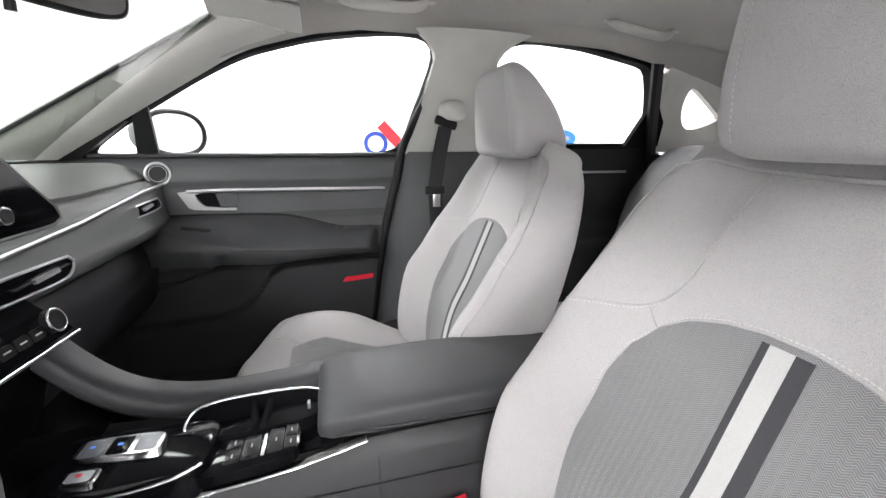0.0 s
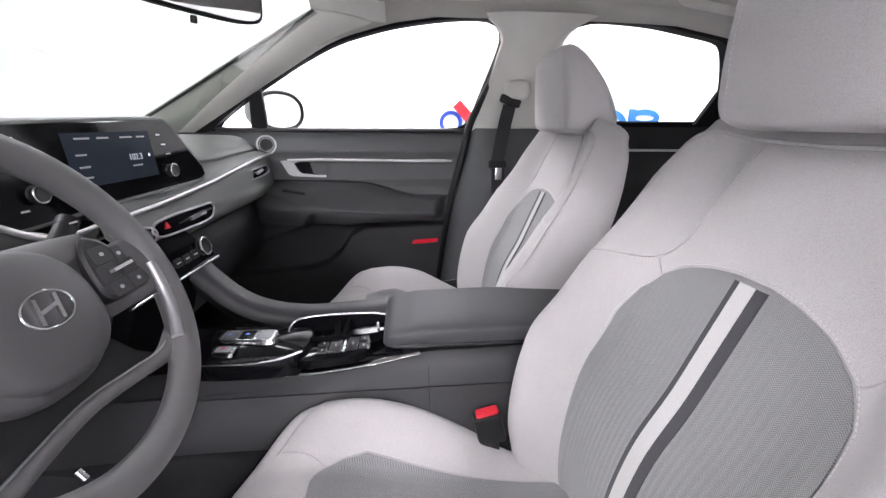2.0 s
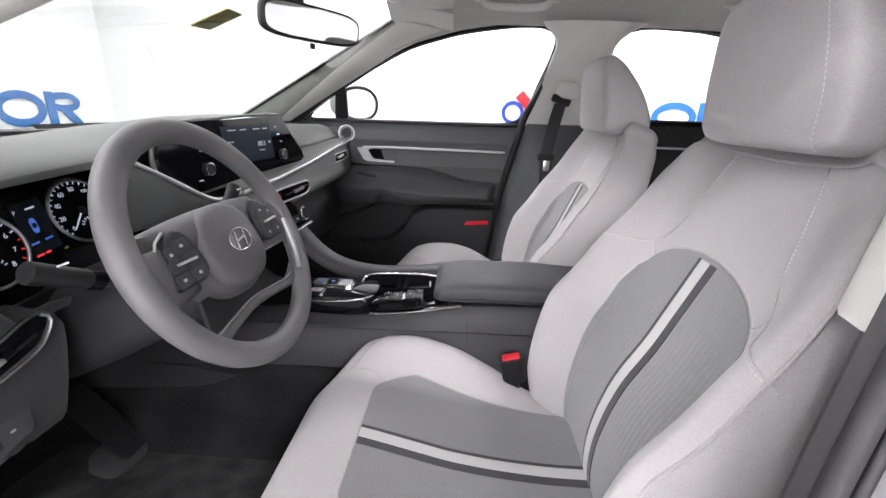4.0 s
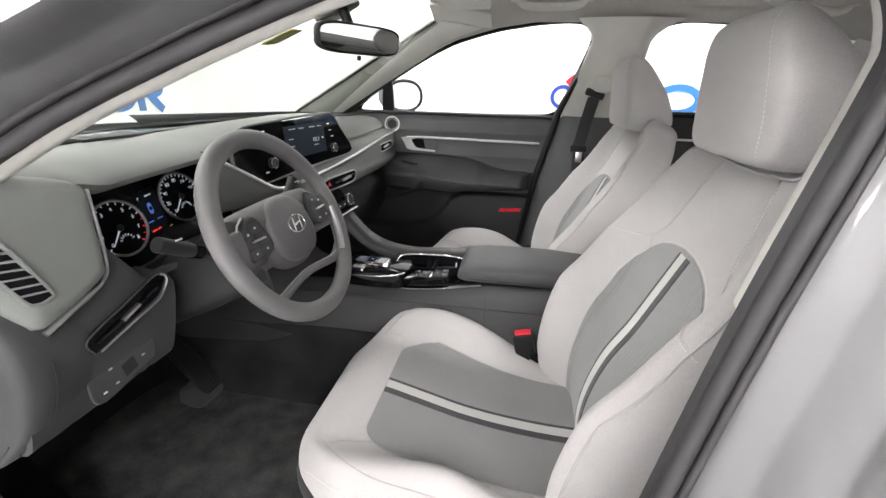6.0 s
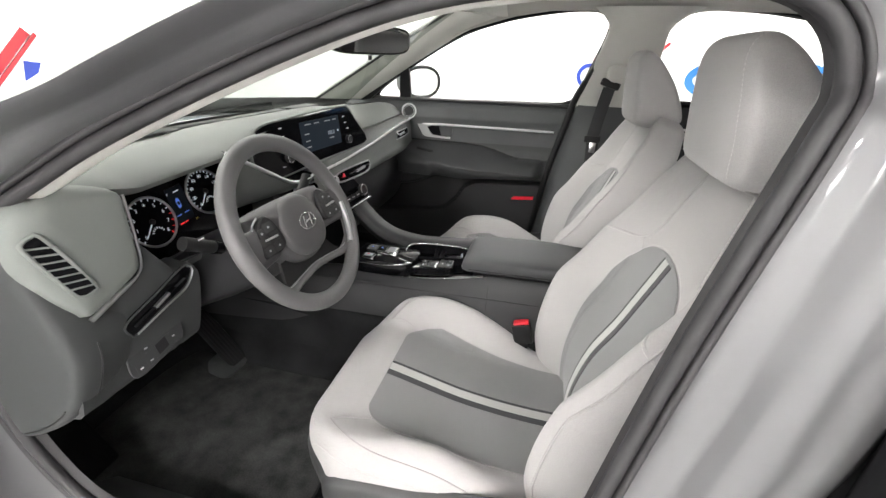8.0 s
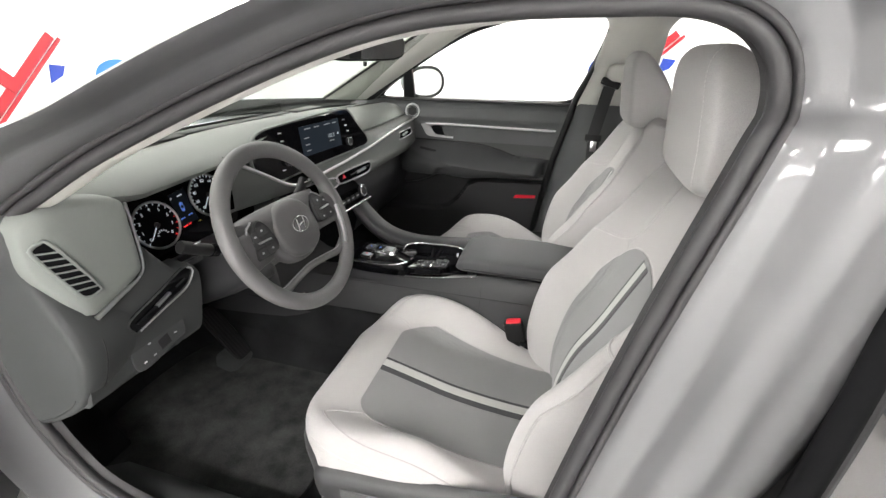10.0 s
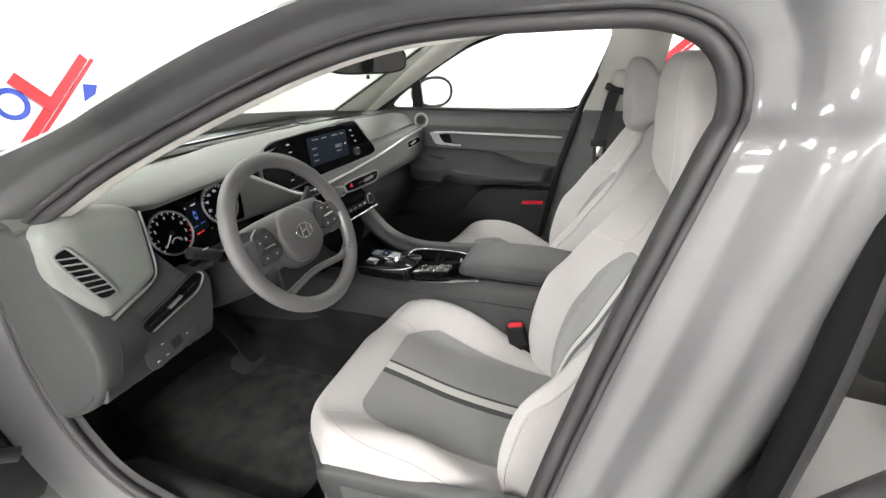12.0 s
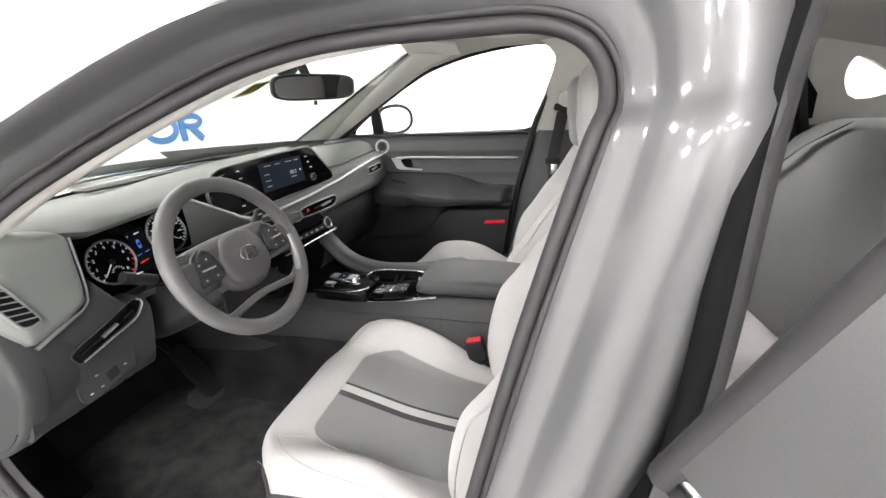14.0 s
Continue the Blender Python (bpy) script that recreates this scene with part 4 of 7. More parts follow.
front_seat(-0.335, 1, 0.0, 0.0, "driver_seat", "light grey cloth driver's seat with dark centre stripe, facing the wheel", hz=0.008, hk=0.97)
front_seat(0.345, -1, -0.006, -0.002, "passenger_seat", "light grey cloth passenger seat beside the far door", cx=0.035, cz=0.016, entry=0.15)


def rear_bench():
    t = thing("rear_bench", "light grey cloth rear bench seat behind the front seats", "car seat", at=(1.2, 0, 0.3))
    for y0 in (-0.385, 0.385):
        rings = []
        for x, z, h in ((0.675, 0.40, 0.10), (0.70, 0.46, 0.16), (0.80, 0.478, 0.18), (0.98, 0.465, 0.18), (1.20, 0.45, 0.18)):
            rings.append([(x, y0 + a, z - h / 2 + b) for a, b in oval(0.335, h / 2, 40, 5)])
        loft("cushion", rings, SEAT_CLOTH, t, "light grey rear cushion", sharp=60)
        # backrest takes the darker insert cloth in place of cabin shade
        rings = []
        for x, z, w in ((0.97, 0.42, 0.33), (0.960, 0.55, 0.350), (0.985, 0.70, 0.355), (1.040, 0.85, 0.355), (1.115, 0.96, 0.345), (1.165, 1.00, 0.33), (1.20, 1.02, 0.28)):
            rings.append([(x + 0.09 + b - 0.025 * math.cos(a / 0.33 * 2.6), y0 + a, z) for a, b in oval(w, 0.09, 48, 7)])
        loft("backrest", rings, SEAT_INSERT, t, "rear backrest in darker cloth that stands for shade", sharp=60)
        tube("seam", [(0.985 + 0.19 * (z - 0.5) / 0.52 * 0.9, y0 - 0.02, z) for z in np.linspace(0.5, 1.0, 12)], 0.004, SEAT_CLOTH, t, "light cloth piping", seg=6)
        rings = []
        for q in np.linspace(-1, 1, 13):
            f = (1 - abs(q) ** 4 * 0.96) ** 0.5
            rings.append([(1.30 + a * f, y0 + q * 0.13, 1.085 + b * f) for a, b in oval(0.055, 0.06, 24, 3)])
        loft("headrest", rings, SEAT_CLOTH, t, "light grey rear headrest", sharp=70)

    belt = thing("rear_seat_belt", "black seat belt lying across the rear backrest", "seat belt", at=(1.2, 0.5, 0.8))
    G = [[(table([(0.6, 0.940), (0.70, 0.955), (0.85, 1.008), (0.96, 1.080), (1.02, 1.16)], 0.62 + 0.40 * u) - 0.008, 0.645 - 0.20 * u + a, 0.62 + 0.40 * u - a * 0.5) for a in np.linspace(-0.024, 0.024, 4)] for u in np.linspace(0, 1, 12)]
    sheet("webbing", G, BELT, belt, "black belt webbing", 0.002, (-1, 0, 0))
    bk = block("buckle", (1.025, 0.125, 0.492), (0.075, 0.034, 0.045), SATIN_BLACK, belt, "black buckle", 0.006, (0, -20, 10))
    block("release_button", (0.992, 0.119, 0.509), (0.016, 0.024, 0.020), RED_LENS, bk, "red release button", 0.002, (0, -20, 10))


rear_bench()

# ---- dashboard ----
dash = thing("dashboard", "dark grey moulded dashboard with silver trim line", "dashboard", at=(-0.6, 0, 0.8))
# sections across the car: y, foot of the windscreen (x, z), crest (x, z), rear lip (x, z)
SECTIONS = [(-0.745, -0.66, 0.960, -0.58, 0.985, -0.500, 0.982), (-0.60, -0.72, 0.962, -0.60, 0.988, -0.470, 0.975), (-0.53, -0.75, 0.963, -0.62, 0.985, -0.495, 0.955),
            (-0.42, -0.78, 0.965, -0.64, 0.985, -0.492, 0.962), (-0.30, -0.80, 0.966, -0.64, 0.988, -0.490, 0.968), (-0.225, -0.81, 0.967, -0.63, 0.998, -0.490, 0.988),
            (-0.12, -0.82, 0.968, -0.62, 1.004, -0.490, 1.010), (0.02, -0.82, 0.968, -0.62, 1.004, -0.490, 1.016), (0.15, -0.82, 0.968, -0.62, 1.002, -0.490, 1.014),
            (0.22, -0.81, 0.968, -0.62, 0.994, -0.495, 0.985), (0.30, -0.80, 0.967, -0.62, 0.986, -0.492, 0.930), (0.45, -0.78, 0.966, -0.63, 0.982, -0.490, 0.928), (0.62, -0.74, 0.964, -0.62, 0.980, -0.488, 0.934), (0.76, -0.68, 0.962, -0.58, 0.975, -0.485, 0.938)]


def sect(y):
    ys = [r[0] for r in SECTIONS]
    return [float(np.interp(y, ys, [r[k] for r in SECTIONS])) for k in range(1, 7)]


G = []
for y in np.linspace(-0.745, 0.76, 76):
    fx, fz, cx, cz, lx, lz = sect(y)
    line = curve([(fx - 0.10, fz - 0.01), (fx, fz), (cx, cz), ((cx + lx) / 2 + 0.01, (cz + lz) / 2 + 0.008), (lx - 0.006, lz + 0.001)], 16)
    line = list(line) + [(lx, lz - 0.006), (lx - 0.004, lz - 0.014), (lx - 0.03, lz - 0.022)]
    G.append([(x, y, z) for x, z in line])
sheet("top_pad", G, DASH_TOP, dash, "soft grey dashboard top", sharp=45)
# fine crease across the top pad
tube("crease", [(-0.585 - 0.02 * math.sin((y + 0.2) * 3), y, table([(-0.2, 1.001), (0.02, 1.0085), (0.22, 0.996), (0.76, 0.977)], y) - 0.0005) for y in np.linspace(-0.2, 0.74, 40)], 0.0022, SATIN_BLACK, dash, "narrow dark crease", seg=5)
block("defrost_vent", (-0.74, -0.02, 0.985), (0.035, 0.55, 0.004), SATIN_BLACK, dash, "black defroster grille", 0.001)
for y in (-0.30, 0.34):
    block("speaker_grille", (-0.72, y, 0.987), (0.055, 0.16, 0.006), SATIN_BLACK, dash, "black speaker grille", 0.002)

# passenger's fascia below the lip
G = []
for y in np.linspace(-0.07, 0.76, 40):
    zc = table([(-0.07, 0.864), (0.10, 0.868), (0.314, 0.880), (0.613, 0.907), (0.76, 0.914)], y)
    fx, fz, cx, cz, lx, lz = sect(y)
    ztop = min(lz - 0.012, 0.925 if y > 0.30 else 0.895 + 0.03 * ease(0.2, 0.32, y))
    line = curve([(-0.500, ztop), (-0.470, (ztop + zc) / 2 + 0.004), (-0.452, zc + 0.004), (-0.450, zc - 0.004), (-0.444, zc - 0.025), (-0.440, 0.835), (-0.436, 0.810), (-0.452, 0.785), (-0.50, 0.765), (-0.60, 0.74)], 64)
    G.append([(x, y, z) for x, z in line])
sheet("fascia", G, DASH_MID, dash, "grey passenger side fascia", sharp=50)
trimline = [(-0.4385, y, table([(-0.07, 0.864), (0.10, 0.868), (0.314, 0.880), (0.613, 0.907), (0.76, 0.914)], y)) for y in np.linspace(-0.075, 0.74, 50)]
tube("trim_strip", trimline, 0.0044, CHROME, dash, "satin silver trim line", seg=8, flat=0.6)
# glovebox and the dark knee area
G = [[(x, y, z) for x, z in curve([(-0.49, 0.770), (-0.470, 0.745), (-0.475, 0.66), (-0.52, 0.56), (-0.62, 0.50), (-0.78, 0.50)], 14)] for y in np.linspace(0.13, 0.75, 10)]
sheet("glovebox", G, DOOR_DARK, dash, "dark glovebox lid", 0.02, (-1, 0, 0))

# the screen unit
SCR = frame_of((-0.478, 0.02, 0.950), (1.0, -0.10, 0.10))
# pod outline: across (+ towards the passenger), up
POD = np.array([(-0.215, 0.052), (-0.14, 0.058), (0.0, 0.064), (0.135, 0.066), (0.165, 0.058), (0.200, 0.018), (0.245, -0.030), (0.250, -0.045), (0.235, -0.056), (0.10, -0.062), (-0.06, -0.068), (-0.20, -0.074), (-0.24, -0.060), (-0.262, -0.02), (-0.25, 0.03)])
POD = curve(POD, 60, closed=True)
unit = plate("screen_unit", SCR, POD, 0.012, GLOSS_BLACK, dash, "gloss black infotainment panel", round_edge=0.004)
tube("bezel", [SCR(a, b, 0.006) for a, b in POD * 1.012], 0.0045, DASH_SKIN, unit, "grey bezel", seg=6, closed=True)
SCF = lambda a, b, c=0.0: SCR(a, b, c + 0.0122)
plate("display", SCF, [(-0.085, -0.036), (0.098, -0.034), (0.098, 0.046), (-0.085, 0.044)], 0.0006, SCREEN_LIT, unit, "dim blue-grey radio display")
SCT = lambda a, b, c=0.0: SCR(a, b, c + 0.0131)
words("lettering", "102.3", lambda a, b, c=0.0: SCT(a + 0.050, b + 0.002, c), 0.015, DISPLAY_GREY, unit)
plate("print_bar", lambda a, b, c=0.0: SCT(a + 0.085, b + 0.004, c), oval(0.003, 0.003, 12), 0.0004, GLOW_WHITE, unit)
for a0, b0, w in ((0.05, -0.012, 0.012), (-0.05, 0.036, 0.014), (-0.01, 0.036, 0.012), (0.04, 0.036, 0.014), (0.075, 0.036, 0.010), (-0.06, 0.012, 0.010), (-0.06, -0.006, 0.010), (-0.06, -0.022, 0.010)):
    plate("print_bar", lambda a, b, c=0.0, a0=a0, b0=b0: SCT(a + a0, b + b0, c), [(-w, -0.0014), (w, -0.0014), (w, 0.0014), (-w, 0.0014)], 0.0003, GREY_MARK, unit)


def turn_knob(at, r, parent, name="knob"):
    base = dome(name, at, oval(r, r, 28), 0.004, SATIN_BLACK, parent, "black rotary knob")
    V, F = tube_mesh([at(r * 0.92 * math.cos(q), r * 0.92 * math.sin(q), 0.010) for q in np.linspace(0, 2 * math.pi, 32, endpoint=False)], r * 0.15, 8, True)
    mesh("knob_ring", V, F, BRIGHT_CHROME, base, "chrome knob ring", 60)
    rings = [[at(r * k * math.cos(q), r * k * math.sin(q), h) for q in np.linspace(0, 2 * math.pi, 28, endpoint=False)] for k, h in ((0.9, 0.0), (0.88, 0.010), (0.80, 0.013), (0.1, 0.012))]
    loft("knob_cap", rings, SATIN_BLACK, base, "", sharp=30)
    return base


for ka, kb in ((0.132, -0.030), (-0.150, -0.033)):
    turn_knob(lambda a, b, c=0.0, ka=ka, kb=kb: SCR(a + ka, b + kb, c + 0.012), 0.0125, unit)
for ka, kb in ((0.125, 0.038), (0.132, 0.020), (0.140, 0.002), (-0.158, 0.040), (-0.155, 0.020), (-0.152, 0.002), (-0.17, -0.052)):
    plate("print_bar", lambda a, b, c=0.0, ka=ka, kb=kb: SCF(a + ka, b + kb, c), [(-0.006, -0.0012), (0.006, -0.0012), (0.006, 0.0012), (-0.006, 0.0012)], 0.0004, WHITE_MARK, unit)

# the slanting fin between gauges and screen, with its bright edge
FIN = curve([(-0.49, -0.330, 0.968), (-0.462, -0.245, 0.912), (-0.448, -0.175, 0.870), (-0.446, -0.12, 0.862), (-0.447, -0.07, 0.864)], 24)
tube("trim_strip", FIN, 0.0042, CHROME, dash, "satin silver trim line", seg=8, flat=0.6)
G = []
for u, p in zip(np.linspace(0, 1, 24), FIN):
    foot = np.array((-0.490 + 0.040 * u, -0.328 + 0.245 * u, 0.852 - 0.006 * u))
    G.append([p + np.array((-0.005, 0, -0.003))] + [p + (foot - p) * k + np.array((0.004 * math.sin(math.pi * k) - 0.004, 0, -0.003)) for k in (0.25, 0.5, 0.75, 1.0)] + [foot + np.array((-0.02, -0.004, -0.012)), foot + np.array((-0.08, 0, -0.03))])
sheet("fin_panel", G, DASH_MID, dash, "grey fin beside the gauges", 0.012, (-0.6, 0.8, 0))
G = [[p + np.array((-0.004, 0.004, 0.002)), p + np.array((-0.035, 0.012, 0.004)), np.array((-0.54, p[1] + 0.03, p[2] + 0.01))] for p in FIN]
sheet("fin_top", G, GLOSS_BLACK, dash, "gloss black panel behind the fin", 0.006, (0, 0, -1))

# gauge cluster
CLU = frame_of((-0.575, -0.382, 0.855), (1.0, -0.05, 0.30))
hoodout = curve([(-0.165, -0.070), (-0.172, 0.02), (-0.160, 0.062), (-0.08, 0.078), (0.06, 0.080), (0.145, 0.075), (0.165, 0.03), (0.160, -0.06), (0.10, -0.078), (0, -0.08), (-0.10, -0.080)], 48, closed=True)
clus = plate("instrument_panel", CLU, hoodout * 1.05, 0.01, GLOSS_BLACK, dash, "black gauge cluster with two dials")
inner = [[CLU(a * 1.04, b * 1.04, 0.006) for a, b in hoodout], [CLU(a * 1.07, b * 1.05, 0.035) for a, b in hoodout], [CLU(a * 1.11 - 0.004, b * 1.06 + 0.004, 0.075) for a, b in hoodout], [CLU(a * 1.2, b * 1.17 + 0.004, 0.078) for a, b in hoodout]]
V, F = lattice(inner, wrap_v=True)
mesh("binnacle", V, F, DASH_LOW, dash, "dark gauge binnacle wall", 50)
CL = lambda a, b, c=0.0: CLU(a, b, c + 0.0105)


def dial(a0, b0, r, marks, words_list, needle, red_from=None):
    at = lambda a, b, c=0.0: CL(a + a0, b + b0, c)
    d = plate("dial", at, oval(r, r, 48), 0.001, VOID_BLACK, clus, "round black dial with white numerals")
    V, F = tube_mesh([at(r * math.cos(q), r * math.sin(q), 0.003) for q in np.linspace(0, 2 * math.pi, 56, endpoint=False)], 0.0024, 8, True)
    mesh("dial_ring", V, F, CHROME, d, "silver dial ring", 60)
    for i in range(marks):
        q = radians(225 - 270 * i / (marks - 1))
        p, s = np.array((math.cos(q), math.sin(q))), 0.0006 if i % 2 else 0.0010
        n = np.array((-p[1], p[0])) * s
        lo_, hi_ = p * r * 0.86, p * r * 0.95
        plate("tick", at, [lo_ - n, hi_ - n, hi_ + n, lo_ + n], 0.0016, GLOW_RED if red_from is not None and i >= red_from else GLOW_WHITE, d)
    for i, txt in enumerate(words_list):
        q = radians(225 - 270 * i / (len(words_list) - 1))
        words("numeral", txt, lambda a, b, c=0.0, q=q: at(a + r * 0.70 * math.cos(q), b + r * 0.70 * math.sin(q), c + 0.0012), 0.0095 if len(txt) < 3 else 0.0070, GLOW_WHITE, d, 0.0002)
    q = radians(needle)
    p = np.array((math.cos(q), math.sin(q)))
    n = np.array((-p[1], p[0]))
    plate("needle", lambda a, b, c=0.0: at(a, b, c + 0.002), [-p * 0.004 - n * 0.0014, p * r * 0.72 - n * 0.0005, p * r * 0.72 + n * 0.0005, -p * 0.004 + n * 0.0014], 0.001, GLOW_WHITE, d, "white needle")
    dome("hub", lambda a, b, c=0.0: at(a, b, c + 0.002), oval(0.006, 0.006, 20), 0.004, SATIN_BLACK, d)
    # small fuel or temperature arc
    for i in range(7):
        q = radians(160 - 140 * i / 6)
        c0 = np.array((0.004, -r * 0.52))
        p = np.array((math.cos(q), math.sin(q)))
        n = np.array((-p[1], p[0])) * 0.0006
        plate("tick", at, [c0 + p * 0.010 - n, c0 + p * 0.014 - n, c0 + p * 0.014 + n, c0 + p * 0.010 + n], 0.0016, GLOW_WHITE, d)


dial(-0.083, -0.002, 0.048, 17, ["0", "1", "2", "3", "4", "5", "6", "7", "8"], 228, red_from=13)
dial(0.060, 0.020, 0.048, 25, ["0", "20", "40", "60", "80", "100", "120", "140", "160"], 228)
plate("info_display", CL, [(-0.032, -0.028), (0.010, -0.020), (0.010, 0.052), (-0.032, 0.046)], 0.0006, SCREEN_DARK, clus, "dark centre display")
CX = lambda a, b, c=0.0: CL(-0.013 + a * 0.72, b * 0.8 + 0.012 + 0.10 * a, c + 0.0008)
plate("car_symbol", CX, oval(0.006, 0.013, 24, 3, 0.0, 0.004), 0.0005, GLOW_BLUE, clus, "blue car symbol")
plate("car_symbol", lambda a, b, c=0.0: CX(a, b, c + 0.0006), oval(0.004, 0.0045, 20, 3, 0.0, 0.004), 0.0005, SCREEN_DARK, clus)
words("numeral", "P", lambda a, b, c=0.0: CX(a - 0.022, b + 0.033, c), 0.009, GLOW_WHITE, clus, 0.0002)
for a0, b0, w, m_ in ((0.008, 0.033, 0.009, GLOW_WHITE), (-0.014, -0.024, 0.008, GLOW_BLUE), (0.014, -0.024, 0.008, GLOW_BLUE), (-0.016, -0.045, 0.007, GLOW_RED), (0.0, -0.045, 0.005, GLOW_RED), (0.035, -0.052, 0.004, YELLOW)):
    plate("print_bar", lambda a, b, c=0.0, a0=a0, b0=b0: CX(a + a0, b + b0, c), [(-w, -0.0015), (w, -0.0015), (w, 0.0015), (-w, 0.0015)], 0.0004, m_, clus)

# the driver's outboard end: light panel with the slatted vent
ENDP = curve([(-0.745, 0.900), (-0.742, 0.955), (-0.728, 0.978), (-0.69, 0.990), (-0.63, 0.982), (-0.603, 0.966), (-0.604, 0.93), (-0.610, 0.866), (-0.622, 0.845), (-0.700, 0.818), (-0.716, 0.830), (-0.735, 0.868)], 72, closed=True)
c_ = ENDP.mean(0)


def end_x(y, z):
    """The face of the outboard end panel."""
    return -0.436 - 0.077 * (z - 0.90) - 0.020 * ease(-0.70, -0.75, y) - 0.020 * ease(0.965, 0.995, z)


rings = [[(end_x(*(c_ + (p - c_) * k)) - d, *(c_ + (p - c_) * k)) for p in ENDP] for k, d in ((1.0, 0.030), (1.0, 0.020), (0.992, 0.011), (0.975, 0.005), (0.94, 0.0015), (0.8, 0.0), (0.6, 0.0), (0.4, 0.0), (0.2, 0.0), (0.03, 0.0))]
endp = loft("end_panel", rings, DASH_SKIN, dash, "smooth grey outboard panel", sharp=60)
strip_line = curve([(-0.5985, 0.962), (-0.600, 0.93), (-0.606, 0.866), (-0.618, 0.842), (-0.66, 0.8275), (-0.704, 0.812)], 30)
tube("panel_edge", [(end_x(y, z) - 0.007, y, z) for y, z in strip_line[:18]], 0.0022, SILVER, dash, "thin silver panel edge", seg=8)
tube("trim_strip", [(end_x(y, z) - 0.006, y, z) for y, z in strip_line[17:]], 0.0040, CHROME, dash, "satin silver trim line", seg=8, taper=lambda u: 0.35 + 0.65 * min(1, u * 3))
vo = curve(np.array([(-0.026, 0.040), (-0.016, 0.045), (-0.006, 0.040), (0.026, -0.033), (0.024, -0.042), (0.006, -0.043), (-0.004, -0.032), (-0.027, 0.030)]) * (0.82, 1.0), 48, closed=True)
VEN = lambda a, b, c=0.0: np.array((end_x(-0.711 + a, 0.898 + b) + c, -0.711 + a, 0.898 + b))
vent = plate("side_vent", lambda a, b, c=0.0: VEN(a, b, c - 0.004), vo, 0.0075, VOID_BLACK, dash, "slanted air vent with grey slats")
tube("vent_rim", [VEN(a * 1.10, b * 1.05, 0.0015) for a, b in vo], 0.0030, DASH_SKIN, vent, "grey vent rim", seg=8, closed=True)
for k in range(7):
    b = 0.032 - k * 0.0108
    ins = [p[0] for p in vo if abs(p[1] - b) < 0.005]
    if len(ins) > 1:
        lo_, hi_ = min(ins) - 0.001, max(ins) + 0.001
        V = [VEN(x, b + dz + (0.002 if x == lo_ else -0.002), c) for x in (lo_, hi_) for dz, c in ((0.0010, 0.0055), (-0.0010, 0.0055), (-0.0014, 0.003), (0.0014, 0.003))]
        mesh("slat", V, [(0, 1, 2, 3), (4, 5, 6, 7), (0, 1, 5, 4), (1, 2, 6, 5), (2, 3, 7, 6), (3, 0, 4, 7)], DASH_SKIN, vent, "", 30)

# driver's lower fascia with the slim vent, switches, knee panel
G = []
for y in np.linspace(-0.735, -0.505, 24):
    u = 0.0
    top = (-0.452 - 0.02 * u, table([(-0.735, 0.822), (-0.70, 0.812), (-0.61, 0.846), (-0.585, 0.87), (-0.54, 0.800), (-0.2, 0.80)], y))
    line = curve([(top[0] - 0.05, top[1] + 0.008), top, (-0.444, 0.785), (-0.450, 0.745), (-0.460, 0.705), (-0.474, 0.660), (-0.483, 0.646), (-0.51, 0.638), (-0.62, 0.635), (-0.75, 0.63)], 30)
    G.append([(x - 0.025 * u - 0.05 * ease(-0.70, -0.75, y) * 0, y, z) for x, z in line])
sheet("lower_fascia", G, DASH_LOW, dash, "dark grey driver side lower fascia", 0.01, (-1, 0, 0), sharp=50)
G = [[(x - 0.012 * math.sin((y + 0.5) * 10), y, z) for x, z in curve([(-0.50, 0.805), (-0.515, 0.77), (-0.535, 0.72), (-0.57, 0.68), (-0.65, 0.66), (-0.78, 0.66)], 12)] for y in np.linspace(-0.512, -0.19, 12)]
sheet("knee_cover", G, SATIN_BLACK, dash, "black knee cover under the column", 0.008, (-1, 0, 0), sharp=50)
G = [[(-0.575, y, 0.79), (-0.53, y, 0.782), (-0.475, y, 0.80)] for y in np.linspace(-0.56, -0.20, 10)]
sheet("gauge_ledge", G, DASH_LOW, dash, "", 0.01, (0, 0, -1))
SV = frame_of((-0.4400, -0.600, 0.783), (1.0, -0.02, 0.12))
so = np.array([(-0.059, -0.007), (-0.058, -0.025), (-0.050, -0.027), (0.0, -0.014), (0.049, -0.002), (0.066, 0.010), (0.073, 0.022), (0.064, 0.028), (0.047, 0.026), (0.0, 0.011)])
so = curve(so * (1.04, 1.12), 48, closed=True)
slim = plate("slim_vent", lambda a, b, c=0.0: SV(a, b, c - 0.003), so, 0.006, GLOSS_BLACK, dash, "slim gloss black vent")
tube("vent_rim", [SV(a, b, 0.003) for a, b in so], 0.0016, DASH_LOW, slim, "thin grey rim", seg=6, closed=True)
tube("vent_edge", [SV(*p, 0.004) for p in curve([(-0.052, -0.031), (0.0, -0.018), (0.050, -0.006), (0.069, 0.008), (0.077, 0.022), (0.068, 0.030)], 20)], 0.0018, CHROME, slim, "thin silver line", seg=6)
bar("vent_tab", lambda a, b, c=0.0: SV(a, b, c + 0.003), (-0.012, -0.006), (0.018, 0.004), 0.0045, CHROME, slim)
bar("vent_blade", lambda a, b, c=0.0: SV(a, b, c + 0.0022), (-0.052, -0.017), (0.055, 0.013), 0.0016, KEY_BLACK, slim)
SWP = frame_of((-0.4615, -0.607, 0.699), (1.0, -0.02, 0.32))
sw = plate("switch_panel", SWP, curve([(-0.056, -0.032), (-0.050, 0.020), (-0.044, 0.024), (0.05, 0.030), (0.057, 0.026), (0.046, -0.016), (0.03, -0.020)], 40, closed=True), 0.0035, ARM_SKIN, dash, "dark switch panel", round_edge=0.001)
